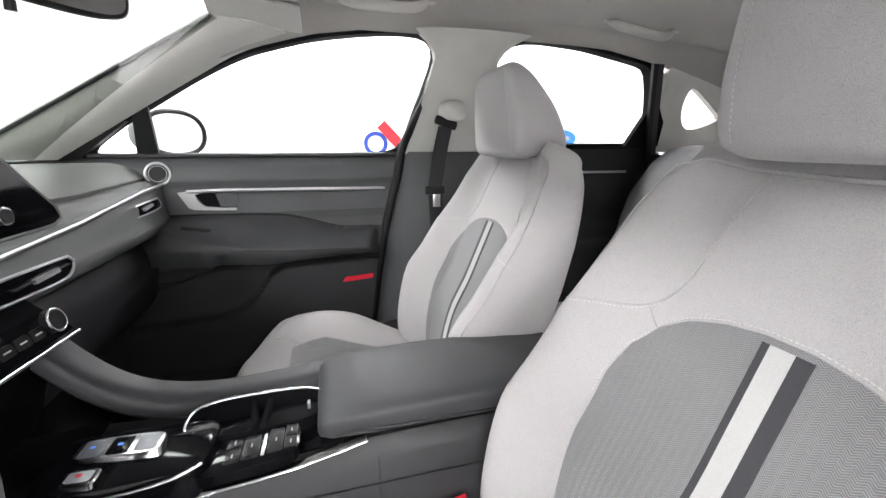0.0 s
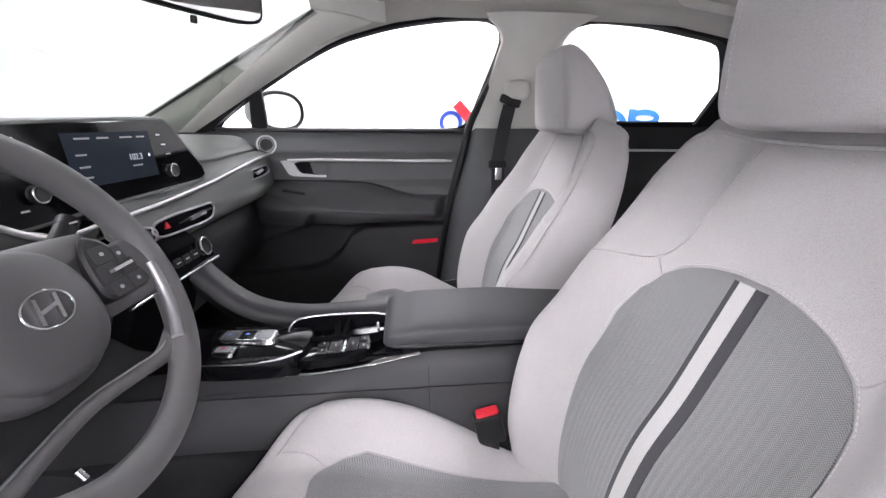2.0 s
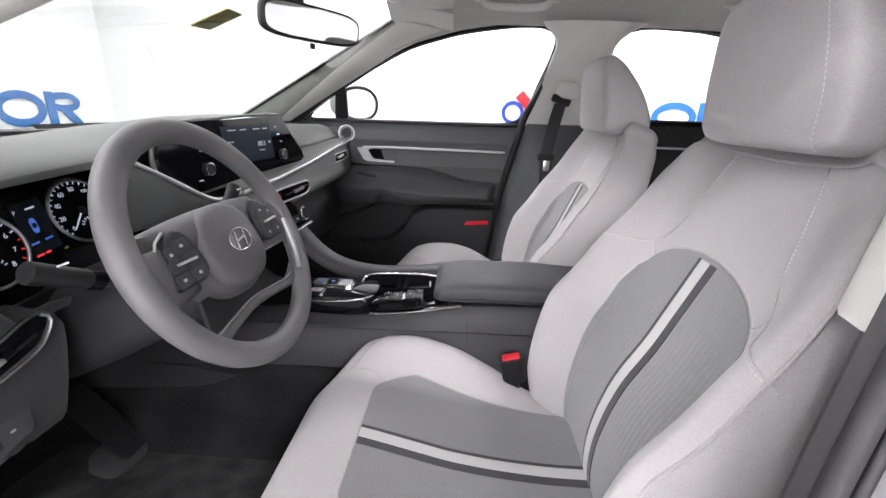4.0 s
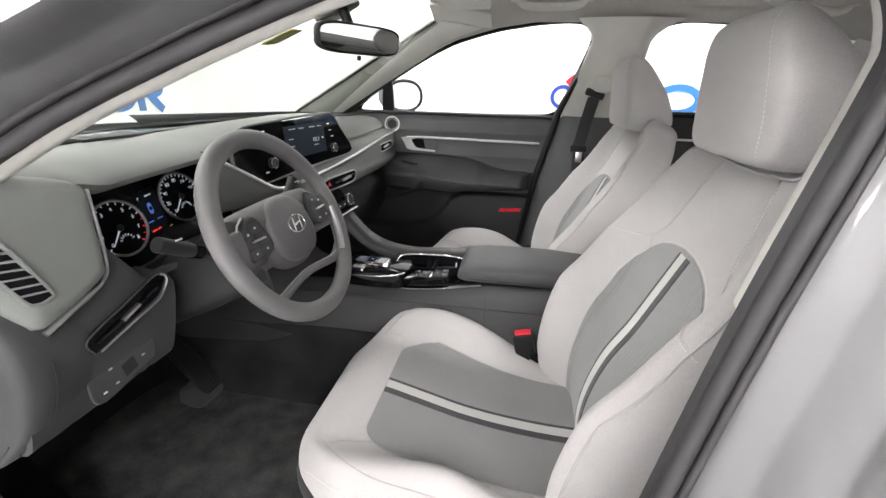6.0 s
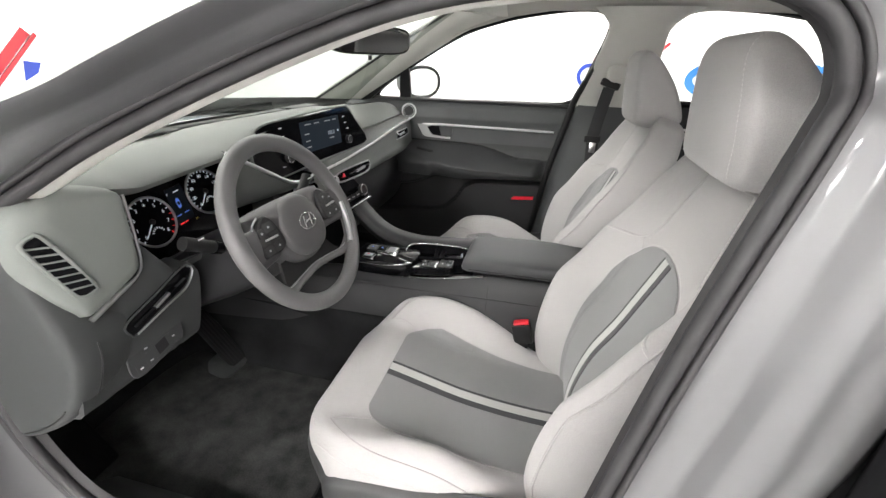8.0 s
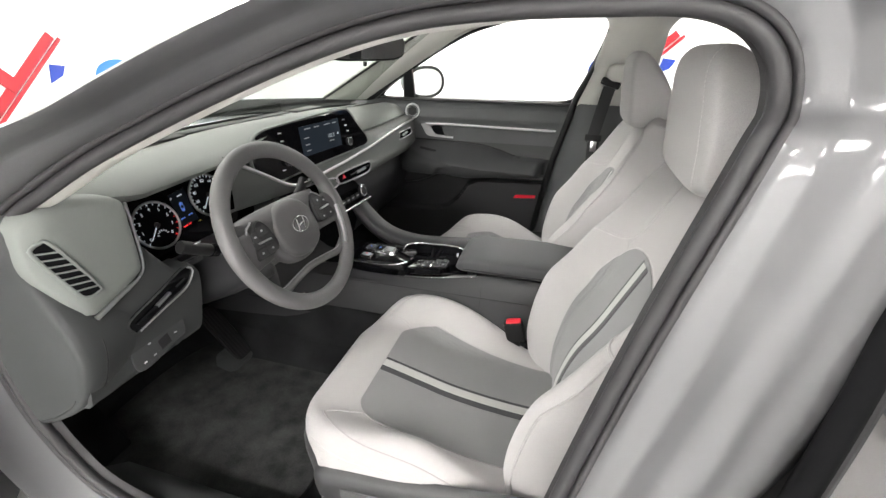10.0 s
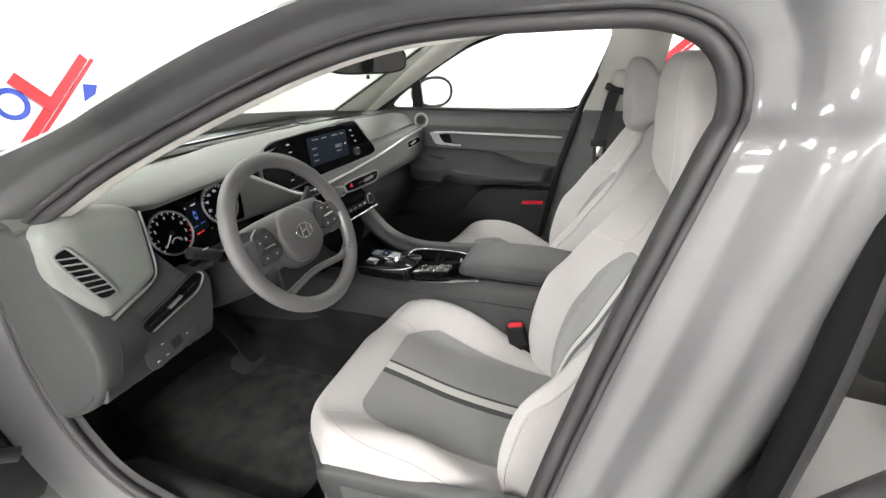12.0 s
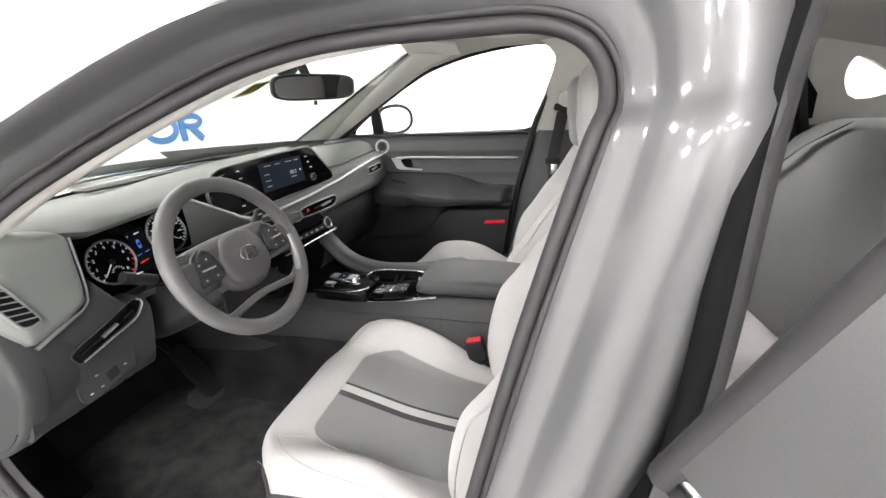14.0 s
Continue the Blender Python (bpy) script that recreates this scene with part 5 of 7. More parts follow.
plate("blank", lambda a, b, c=0.0: SWP(a + 0.003, b - 0.008, c + 0.003), [(-0.011, -0.012), (0.011, -0.008), (0.011, 0.010), (-0.011, 0.006)], 0.001, SATIN_BLACK, sw, "black blanking plug")
for a0, b0 in ((-0.043, -0.022), (-0.023, -0.020), (-0.022, 0.003), (0.028, -0.006), (0.017, 0.010), (0.047, 0.020)):
    s_ = plate("switch", lambda a, b, c=0.0, a0=a0, b0=b0: SWP(a + a0, b + b0, c + 0.0030), oval(0.0088, 0.0075, 24, 7), 0.0007, ARM_SKIN, sw, "small dark switch", round_edge=0.0004)
    plate("print_bar", lambda a, b, c=0.0, a0=a0, b0=b0: SWP(a + a0, b + b0, c + 0.0037), oval(0.0030, 0.0014, 14, 4), 0.0003, WHITE_MARK if b0 in (-0.022, 0.020) else GREY_MARK, s_)
# rounded knee end at the door opening
KNEE = curve([(-0.500, 0.972), (-0.474, 0.955), (-0.468, 0.90), (-0.456, 0.850), (-0.437, 0.805), (-0.431, 0.770), (-0.438, 0.735), (-0.464, 0.683), (-0.515, 0.628), (-0.59, 0.582), (-0.66, 0.562), (-0.76, 0.58), (-0.80, 0.68), (-0.79, 0.85), (-0.73, 0.95), (-0.60, 0.975)], 96, closed=True)
kc = KNEE.mean(0)
rings = []
for y, k in ((-0.655, 0.945), (-0.680, 0.975), (-0.703, 0.992), (-0.720, 1.0), (-0.733, 0.994), (-0.741, 0.978), (-0.7445, 0.95), (-0.746, 0.90), (-0.746, 0.6), (-0.746, 0.3), (-0.746, 0.03)):
    rings.append([(kc[0] + (p[0] - kc[0]) * k, y, kc[1] + (p[1] - kc[1]) * k) for p in KNEE])
loft("knee_end", rings, DASH_LOW, dash, "smooth grey dashboard end cap", sharp=60)
tube("seam", [(kc[0] + (p[0] - kc[0]) * 1.0005, -0.709 - 0.004 * math.sin(i / 6), kc[1] + (p[1] - kc[1]) * 1.0005) for i, p in enumerate(KNEE[16:46])], 0.0014, SATIN_BLACK, dash, "end cap joint", seg=5)
tube("seam", [(kc[0] + (p[0] - kc[0]) * 0.93, -0.7455, kc[1] + (p[1] - kc[1]) * 0.93) for p in KNEE[26:48]], 0.0012, SATIN_BLACK, dash, "cover panel joint", seg=5)
# centre stack: vents, hazard switch, climate panel
CV = frame_of((-0.428, 0.130, 0.828), (1.0, -0.16, 0.16))
co = curve([(-0.085, -0.016), (-0.080, 0.010), (0.07, 0.017), (0.086, 0.014), (0.090, 0.004), (0.068, -0.014), (0.0, -0.018)], 48, closed=True)
cvent = plate("centre_vent", lambda a, b, c=0.0: CV(a, b, c - 0.004), co, 0.010, GLOSS_BLACK, dash, "slim gloss black vent with silver rim")
tube("vent_rim", [CV(a, b, 0.006) for a, b in co], 0.0026, SILVER, cvent, "silver rim", seg=6, closed=True)
bar("vent_tab", lambda a, b, c=0.0: CV(a, b, c + 0.007), (0.005, -0.002), (0.052, 0.003), 0.007, CHROME, cvent)
bar("vent_blade", lambda a, b, c=0.0: CV(a, b, c + 0.0065), (-0.03, -0.004), (0.075, 0.006), 0.0025, SATIN_BLACK, cvent)
hz = plate("hazard_switch", lambda a, b, c=0.0: CV(a, b, c + 0.0065), [(-0.067, -0.006), (-0.054, -0.006), (-0.0605, 0.006)], 0.003, RED, dash, "red triangle hazard switch")
cv2 = plate("centre_vent", lambda a, b, c=0.0: CV(a - 0.185, b - 0.004, c - 0.004), co * (-1, 1), 0.010, GLOSS_BLACK, dash, "slim gloss black vent with silver rim")
tube("vent_rim", [CV(-a - 0.185, b - 0.004, 0.006) for a, b in co], 0.0026, SILVER, cv2, "silver rim", seg=6, closed=True)
PVN = frame_of((-0.446, 0.610, 0.868), (1.0, -0.15, 0.12))
po = curve([(-0.075, -0.016), (-0.06, 0.004), (0.055, 0.016), (0.070, 0.014), (0.072, -0.006), (0.0, -0.016)], 44, closed=True)
pv = plate("side_vent", lambda a, b, c=0.0: PVN(a, b, c - 0.002), po, 0.009, GLOSS_BLACK, dash, "slim gloss black vent with silver rim")
tube("vent_rim", [PVN(a, b, 0.007) for a, b in po], 0.0022, SILVER, pv, "silver rim", seg=6, closed=True)
bar("vent_tab", lambda a, b, c=0.0: PVN(a, b, c + 0.008), (-0.01, -0.004), (0.030, 0.004), 0.006, CHROME, pv)

CLI = frame_of((-0.402, 0.010, 0.770), (1.0, -0.06, 0.30))
cl = plate("climate_panel", CLI, [(-0.14, -0.024), (0.120, -0.020), (0.108, 0.020), (-0.14, 0.022)], 0.010, GLOSS_BLACK, dash, "gloss black climate control panel", round_edge=0.002)
tube("trim_strip", [CLI(a, -0.026, 0.011) for a in np.linspace(-0.14, 0.124, 12)], 0.0028, BRIGHT_CHROME, cl, "chrome lower edge", seg=8)
turn_knob(lambda a, b, c=0.0: CLI(a + 0.085, b + 0.006, c + 0.010), 0.017, cl)
turn_knob(lambda a, b, c=0.0: CLI(a - 0.115, b + 0.006, c + 0.010), 0.017, cl)
for k in range(6):
    s_ = plate("button", lambda a, b, c=0.0, k=k: CLI(a - 0.078 + 0.027 * k, b, c + 0.010), oval(0.012, 0.008, 20, 6), 0.002, SATIN_BLACK, cl)
    plate("print_bar", lambda a, b, c=0.0, k=k: CLI(a - 0.078 + 0.027 * k, b, c + 0.0122), [(-0.006, -0.001), (0.006, -0.001), (0.006, 0.001), (-0.006, 0.001)], 0.0003, WHITE_MARK, s_)
# stack in near-black, imitating the dark open cubby
G = [[(-0.455, y, 0.815), (-0.425, y, 0.802), (-0.408, y, 0.785), (-0.400, y, 0.745), (-0.420, y, 0.70), (-0.44, y, 0.63), (-0.46, y, 0.59)] for y in np.linspace(-0.100, 0.125, 8)]
sheet("stack_panel", G, VOID_BLACK, dash, "centre stack blackened for the dark cubby", 0.03, (-1, 0, 0), sharp=50)

# ---- steering wheel ----
WN = np.array((0.90, -0.02, 0.436))
WC = np.array((-0.303, -0.386, 0.858))
WHL = frame_of(WC, WN)
wheel = thing("steering_wheel", "dark grey three spoke steering wheel with silver inlay", "steering wheel", at=WC)
R0 = 0.161
V, F = lattice([[WHL((R0 + 0.0165 * math.cos(p)) * math.cos(q), (R0 + 0.0165 * math.cos(p)) * math.sin(q), 0.0155 * math.sin(p) + 0.004) for p in np.linspace(0, 2 * math.pi, 16, endpoint=False)] for q in np.linspace(0, 2 * math.pi, 96, endpoint=False)], True, True)
mesh("rim", V, F, WHEEL_SKIN, wheel, "moulded dark grey wheel rim", 60)
hub_o = curve([(-0.118, 0.047), (-0.085, 0.053), (-0.03, 0.056), (0.03, 0.056), (0.085, 0.053), (0.118, 0.047), (0.095, 0.028), (0.078, 0.002), (0.070, -0.030), (0.052, -0.058), (0.022, -0.072), (-0.022, -0.072), (-0.052, -0.058), (-0.070, -0.030), (-0.078, 0.002), (-0.095, 0.028)], 80, closed=True)
HB = lambda a, b, c=0.0: WHL(a, b, c - 0.012)
hub = dome("hub", HB, hub_o, 0.024, HUB_SKIN, wheel, "soft dark airbag cover", rings=9, base=0.03)
# round raised centre pad with a soft shoulder
rings = []
for k, c in ((1.0, -0.004), (1.0, 0.012), (0.985, 0.019), (0.94, 0.0245), (0.86, 0.0275), (0.7, 0.0300), (0.45, 0.0318), (0.2, 0.0325), (0.02, 0.0326)):
    rings.append([HB(a * k, b * k - 0.006, c) for a, b in oval(0.063, 0.060, 60, 2.3)])
loft("centre_pad", rings, HUB_SKIN, hub, "round dark airbag pad", sharp=60)
EM = lambda a, b, c=0.0: HB(a, b - 0.004, c + 0.0335)
V, F = tube_mesh([EM(0.0235 * math.cos(q), 0.0155 * math.sin(q), 0.001) for q in np.linspace(0, 2 * math.pi, 40, endpoint=False)], 0.0013, 8, True)
mesh("emblem", V, F, BRIGHT_CHROME, hub, "chrome oval emblem", 60)
for p_, q_, w_ in (((-0.0125, -0.0105), (-0.0065, 0.0115), 0.0034), ((0.0065, -0.0115), (0.0125, 0.0105), 0.0034), ((-0.009, -0.001), (0.009, 0.002), 0.0032)):
    bar("emblem", lambda a, b, c=0.0: EM(a, b, c - 0.004 + 0.0004 * (w_ < 0.0033)), p_, q_, w_, BRIGHT_CHROME, hub)
for m in (-1, 1):
    # side spokes
    G = []
    for u in np.linspace(0, 1, 10):
        a = m * (0.075 + (R0 - 0.075) * u)
        w = 0.036 - 0.006 * u + 0.010 * u ** 3
        mid = -0.004 - 0.004 * u
        c = -0.014 + 0.008 * math.sin(u * math.pi) + 0.012 * u
        G.append([WHL(a, mid + w * math.cos(q), c + 0.012 * math.sin(q)) for q in np.linspace(0, 2 * math.pi, 18, endpoint=False)])
    loft("spoke", G, HUB_SKIN, wheel, "dark side spoke", sharp=60)
    pad_o = curve([(m * 0.072, 0.026), (m * 0.088, 0.041), (m * 0.110, 0.026), (m * 0.125, 0.0), (m * 0.132, -0.024), (m * 0.108, -0.027), (m * 0.078, -0.026), (m * 0.066, -0.012)], 44, closed=True)
    PD = lambda a, b, c=0.0: WHL(a, b, c + 0.007)
    pad = plate("button_pad", lambda a, b, c=0.0: PD(a, b, c - 0.010), pad_o, 0.0165, SATIN_BLACK, wheel, "black button pad", round_edge=0.003)
    bar("button_bar", lambda a, b, c=0.0: PD(a, b, c + 0.0078), (m * 0.086, 0.001), (m * 0.114, 0.002), 0.0032, CHROME, pad)
    for a0, b0, w_, h_ in ((0.092, 0.0205, 0.0125, 0.0085), (0.1125, 0.0150, 0.0065, 0.0085), (0.0865, 0.0015, 0.0125, 0.0085), (0.1135, 0.0010, 0.0110, 0.0070), (0.0880, -0.0165, 0.0130, 0.0078), (0.1150, -0.0165, 0.0115, 0.0078)):
        k_ = plate("button", lambda a, b, c=0.0, a0=a0, b0=b0: PD(a + m * a0, b + b0, c + 0.0062), oval(w_, h_, 24, 8), 0.0010, PAD_KEY, pad, round_edge=0.0005)
        if b0 > 0.01 or b0 < -0.01:
            plate("print_bar", lambda a, b, c=0.0, a0=a0, b0=b0: PD(a + m * a0, b + b0, c + 0.0073), oval(0.0026, 0.0020, 12, 3), 0.0003, GREY_MARK, k_)
    # silver strip imitating a light reflection on the spoke
    tube("spoke_silver_line", [WHL(m * 0.096, 0.042, 0.004), WHL(m * 0.112, 0.034, 0.004), WHL(m * 0.122, 0.020, 0.003)], 0.0018, SILVER, wheel, "thin silver line", seg=6)
    if m < 0:
        continue
    # silver inlay on the rim beside the spoke
    V, F = tube_mesh([WHL(0.147 * math.cos(q) * m, 0.147 * math.sin(q), 0.010) for q in np.linspace(radians(-40), radians(-3), 16)], 0.0095, 10, flat=0.7)
    mesh("inlay", V, F, SILVER, wheel, "satin silver rim inlay", 60)
# arched lower spoke with a silver upper edge and a black web up to the hub
arch = curve([(-0.134, -0.090, -0.002), (-0.10, -0.103, -0.008), (-0.06, -0.100, -0.012), (0.0, -0.095, -0.014), (0.06, -0.100, -0.012), (0.10, -0.103, -0.008), (0.134, -0.090, -0.002)], 40)
V, F = tube_mesh([WHL(*p) for p in arch], 0.0085, 12, up=WN, flat=0.85, taper=lambda u: 1.0 + 0.8 * abs(2 * u - 1) ** 4)
mesh("spoke", V, F, WHEEL_SKIN, wheel, "arched lower spoke", 60)
V, F = tube_mesh([WHL(p[0] * 0.985, p[1] + 0.008, p[2] + 0.004) for p in arch[2:-2]], 0.0011, 6)
mesh("spoke_silver_line", V, F, SILVER, wheel, "thin silver line", 60)
G = [[WHL(p[0], p[1] + 0.002, p[2] - 0.002), WHL(p[0] * 0.86, p[1] + 0.020, -0.018), WHL(p[0] * 0.72, -0.052, -0.022)] for p in arch[5:-5]]
sheet("web", G, SATIN_BLACK, wheel, "black web over the lower spoke", 0.006, -WN)
# column shroud and stalks
rings = []
for k, (d, a, b, dz) in enumerate(((-0.02, 0.040, 0.045, -0.01), (-0.05, 0.062, 0.058, -0.018), (-0.12, 0.075, 0.066, -0.020), (-0.20, 0.085, 0.070, -0.02), (-0.30, 0.085, 0.070, -0.02))):
    rings.append([WHL(x, y + dz, d) for x, y in oval(a, b, 32, 3)])
loft("column_shroud", rings, CONSOLE_SKIN, wheel, "dark steering column shroud")
for m, tip in ((-1, (-0.202, 0.056, -0.048)), (1, (0.165, 0.074, -0.050))):
    path = curve([(m * 0.06, -0.004, -0.075), (m * 0.10, 0.010 + 0.02 * (m > 0), -0.066), (m * 0.14, 0.024 + 0.03 * (m > 0), -0.056), tip], 12)
    V, F = tube_mesh([WHL(*p) for p in path], 0.0078, 12, taper=lambda u: 0.75 + 0.65 * ease(0.35, 0.7, u) - 0.3 * ease(0.93, 1.0, u))
    st_ = mesh("stalk", V, F, SATIN_BLACK, wheel, "black column stalk", 60)
    V, F = tube_mesh([WHL(*p) for p in path[6:8]], 0.0118, 14)
    mesh("stalk_ring", V, F, GLOSS_BLACK, st_, "", 60)
    V, F = tube_mesh([WHL(*(path[-1] + (path[-2] - path[-1]) * k)) for k in (0.0, 0.9)], 0.0112, 14)
    mesh("stalk_tip", V, F, SATIN_BLACK, st_, "ribbed stalk end", 30)
    plate("print_bar", lambda a, b, c=0.0: WHL(a + tip[0] * 0.9, b + tip[1] * 0.9, c + tip[2] + 0.016), [(-0.006, -0.001), (0.006, -0.001), (0.006, 0.001), (-0.006, 0.001)], 0.0004, WHITE_MARK, st_)
tube("key_fob", [WHL(0.03, -0.155, -0.10), WHL(0.031, -0.168, -0.10)], 0.004, BRIGHT_CHROME, wheel, "small chrome latch", seg=8)

# ---- centre console ----
con = thing("centre_console", "dark grey centre console with gloss black panel and chrome edging", "console", at=(-0.1, 0, 0.3))
# body: sections along x: x, top z, half width, bottom half width
for nm, mt, lb, rows in (("body", CONSOLE_SKIN, "dark grey console body", ((-1.05, 0.52, 0.120), (-0.70, 0.54, 0.118), (-0.58, 0.565, 0.117), (-0.46, 0.590, 0.114), (-0.352, 0.600, 0.109), (-0.25, 0.598, 0.106), (-0.15, 0.602, 0.108), (-0.05, 0.612, 0.110), (0.05, 0.622, 0.112), (0.20, 0.626, 0.112), (0.40, 0.622, 0.110), (0.52, 0.60, 0.108), (0.56, 0.50, 0.105))),):
    G = []
    for x, zt, w in rows:
        v = w - 0.042
        G.append([(x, y, z) for y, z in ((-v - 0.052, 0.26), (-v - 0.050, 0.44), (-v - 0.036, 0.50), (-v - 0.020, 0.565), (-v - 0.012, zt - 0.030), (-v - 0.004, zt - 0.010), (-v + 0.006, zt), (-v + 0.03, zt - 0.002), (0, zt - 0.004), (w - 0.03, zt - 0.002), (w - 0.006, zt), (w + 0.004, zt - 0.012), (w + 0.012, zt - 0.045), (w + 0.02, 0.50), (w + 0.028, 0.44), (w + 0.030, 0.26))])
    V, F = lattice(G)
    mesh(nm, V, F, mt, con, lb, 45)
# flat black sheet in place of the shade in the open tray
G = [[(x, y, z) for y in np.linspace(-0.062, 0.10, 6)] for x, z in ((-0.56, 0.578), (-0.46, 0.596), (-0.40, 0.601), (-0.345, 0.606))]
sheet("tray_shade", G, VOID_BLACK, con, "black shade sheet for the open tray under the wing", 0.003, (0, 0, -1))
for m in (-1, 1):
    G = [[(x, m * (0.118 if m < 0 else 0.144) - m * 0.0 + m * d, z) for d, z in ((-0.004, 0.470), (0.003, 0.462), (0.006, 0.42), (0.014, 0.34), (0.034, 0.285), (0.075, 0.258))] for x in np.linspace(-1.05, 0.55, 20)]
    sheet("side_carpet", G, CARPET, con, "dark carpet along the console foot", 0.004, (0, -m, 0), sharp=60)
# chrome edge on the driver's side, running round the nose
edge = curve([(0.030, -0.066, 0.622), (-0.06, -0.080, 0.612), (-0.16, -0.084, 0.602), (-0.25, -0.084, 0.598), (-0.315, -0.078, 0.602), (-0.345, -0.055, 0.610), (-0.352, -0.03, 0.616)], 40)
tube("chrome_edge", edge, 0.0048, BRIGHT_CHROME, con, "chrome console edge", seg=8, flat=1.5)
G = [[(x, -0.066 + 0.10 * u * 1.0, z + 0.004 + 0.010 * u) for u in np.linspace(0, 1, 6)] for x, z in ((-0.345, 0.606), (-0.25, 0.599), (-0.16, 0.605), (-0.08, 0.614), (0.0, 0.622))]
sheet("black_panel", G, GLOSS_BLACK, con, "gloss black console panel", 0.004, (0, 0, -1))
# raised wing to the dashboard on the passenger's side
W_TOP = curve([(-0.420, 0.105, 0.775), (-0.385, 0.104, 0.725), (-0.335, 0.103, 0.676), (-0.28, 0.102, 0.648), (-0.20, 0.102, 0.635), (-0.10, 0.102, 0.640), (-0.005, 0.102, 0.648)], 30)
rings = []
for i, p in enumerate(W_TOP):
    d = W_TOP[min(29, i + 1)] - W_TOP[max(0, i - 1)]
    d /= np.linalg.norm(d)
    n = np.array((-d[2], 0, d[0]))
    n = -n if n[2] < 0 else n
    lo_ = min(p[2] - 0.07, 0.60)
    rings.append([p + np.array((0, 0.030, -0.006)) + n * 0, p + np.array((0, 0.026, 0)) + n * 0.002, p + np.array((0, 0.0, 0.004)), p + np.array((0, -0.022, 0.0)), p + np.array((0, -0.032, -0.010)) - n * 0.004, p + np.array((0, -0.032, -0.004)) - n * 0.020, p + np.array((0, -0.020, -0.004)) - n * 0.030, p + np.array((0, 0.032, 0)) - n * 0.075])
loft("wing", rings, CONSOLE_SKIN, con, "dark grey sweeping console wing", sharp=50)
# cup holders
CUP = lambda a, b, c=0.0: np.array((-0.118 + a, 0.008 + b, 0.640 + c + 0.02 * (a + 0.118)))
co_ = np.concatenate([oval(0.092, 0.044, 56, 3.2)])
cup = thing("cup_holder", "twin black cup holder with chrome rim in the console", "cup holder", at=(-0.118, 0.008, 0.60))
tube("rim", [CUP(0.092 * np.sign(math.cos(q)) * abs(math.cos(q)) ** 0.62, 0.044 * np.sign(math.sin(q)) * abs(math.sin(q)) ** 0.62, 0.003) for q in np.linspace(radians(-28), radians(205), 48)], 0.0026, BRIGHT_CHROME, cup, "chrome rim", seg=8)
V, F = lattice([[CUP(a * k, b * k, c) for a, b in co_] for k, c in ((1.0, 0.002), (0.97, -0.004), (0.95, -0.05), (0.05, -0.052))], wrap_v=True)
mesh("well", V, F, VOID_BLACK, cup, "black well", 40)
for m in (-1, 1):
    tube("divider", [CUP(0.012 * m, -0.042, -0.012), CUP(0.006 * m, 0.0, -0.022), CUP(0.012 * m, 0.042, -0.012)], 0.006, VOID_BLACK, cup, "black cup divider", seg=8)
for a, b in ((-0.070, -0.02), (0.070, 0.012)):
    block("grip_finger", CUP(a, b, -0.012), (0.004, 0.010, 0.016), GREY_MARK, cup, "small grey grip finger", 0.0015)
# gear selector block
sel = thing("gear_selector", "gloss black push button gear selector with chrome surround", "gear selector", at=(-0.262, -0.05, 0.62))
so_ = curve([(-0.085, -0.052), (-0.088, 0.03), (-0.075, 0.050), (0.06, 0.050), (0.088, 0.040), (0.094, 0.0), (0.085, -0.045), (0.05, -0.056)], 48, closed=True)
SX = lambda a, b, c=0.0: np.array((-0.255 + a, -0.040 + b, 0.628 + c + 0.10 * max(0, 0.03 - a) * 0))
rings = [[SX(a, b, -0.025) for a, b in so_], [SX(a, b, 0.008) for a, b in so_], [SX(a * 0.97, b * 0.97, 0.014) for a, b in so_], [SX(a * 0.9, b * 0.9, 0.016) for a, b in so_], [SX(a * 0.05, b * 0.05, 0.018) for a, b in so_]]
loft("housing", rings, GLOSS_BLACK, sel, "gloss black selector housing", sharp=40)
SB = lambda a, b, c=0.0: np.array((-0.272 + a, -0.034 + b - 0.14 * a, 0.648 + c + 0.06 * a))
cap_o = oval(0.052, 0.021, 40, 5)
rings = [[SB(a * 1.04, b * 1.1, -0.012) for a, b in cap_o], [SB(a, b, 0.000) for a, b in cap_o], [SB(a * 0.96, b * 0.92, 0.004) for a, b in cap_o], [SB(a * 0.1, b * 0.1, 0.0045) for a, b in cap_o]]
loft("surround", rings, BRIGHT_CHROME, sel, "chrome button surround", sharp=40)
for k, m_ in ((-0.032, BUTTON_DARK), (0.0, GLOSS_BLACK), (0.032, BUTTON_GREY)):
    b_ = dome("button", lambda a, b, c=0.0, k=k: SB(b + k, a, c + 0.0035), oval(0.0172, 0.0138, 28, 7), 0.0022, m_, sel, "gear button", rings=3)
    plate("print_bar", lambda a, b, c=0.0, k=k: SB(b + k, a, c + 0.0058), [(-0.0022, -0.003), (0.0022, -0.003), (0.0022, 0.003), (-0.0022, 0.003)], 0.0003, GLOW_BLUE if k <= 0 else GREY_MARK, b_)
PB = lambda a, b, c=0.0: np.array((-0.295 + a, -0.081 + b - 0.14 * a, 0.650 + c + 0.06 * a))
rings = [[PB(b * 1.16, a * 1.22, c) for a, b in oval(0.011, 0.017, 28, 6)] for c in (-0.018, -0.001)] + [[PB(b * 1.05, a * 1.06, 0.0012) for a, b in oval(0.011, 0.017, 28, 6)]]
loft("park_surround", rings, BRIGHT_CHROME, sel, "chrome park button surround", sharp=40)
pb = dome("park_button", lambda a, b, c=0.0: PB(b, a, c - 0.002), oval(0.011, 0.017, 28, 6), 0.005, BUTTON_GREY, sel, "silver park button", rings=3, base=0.01)
plate("print_bar", lambda a, b, c=0.0: PB(b, a, c + 0.0032), oval(0.003, 0.004, 14), 0.0004, RED, pb)
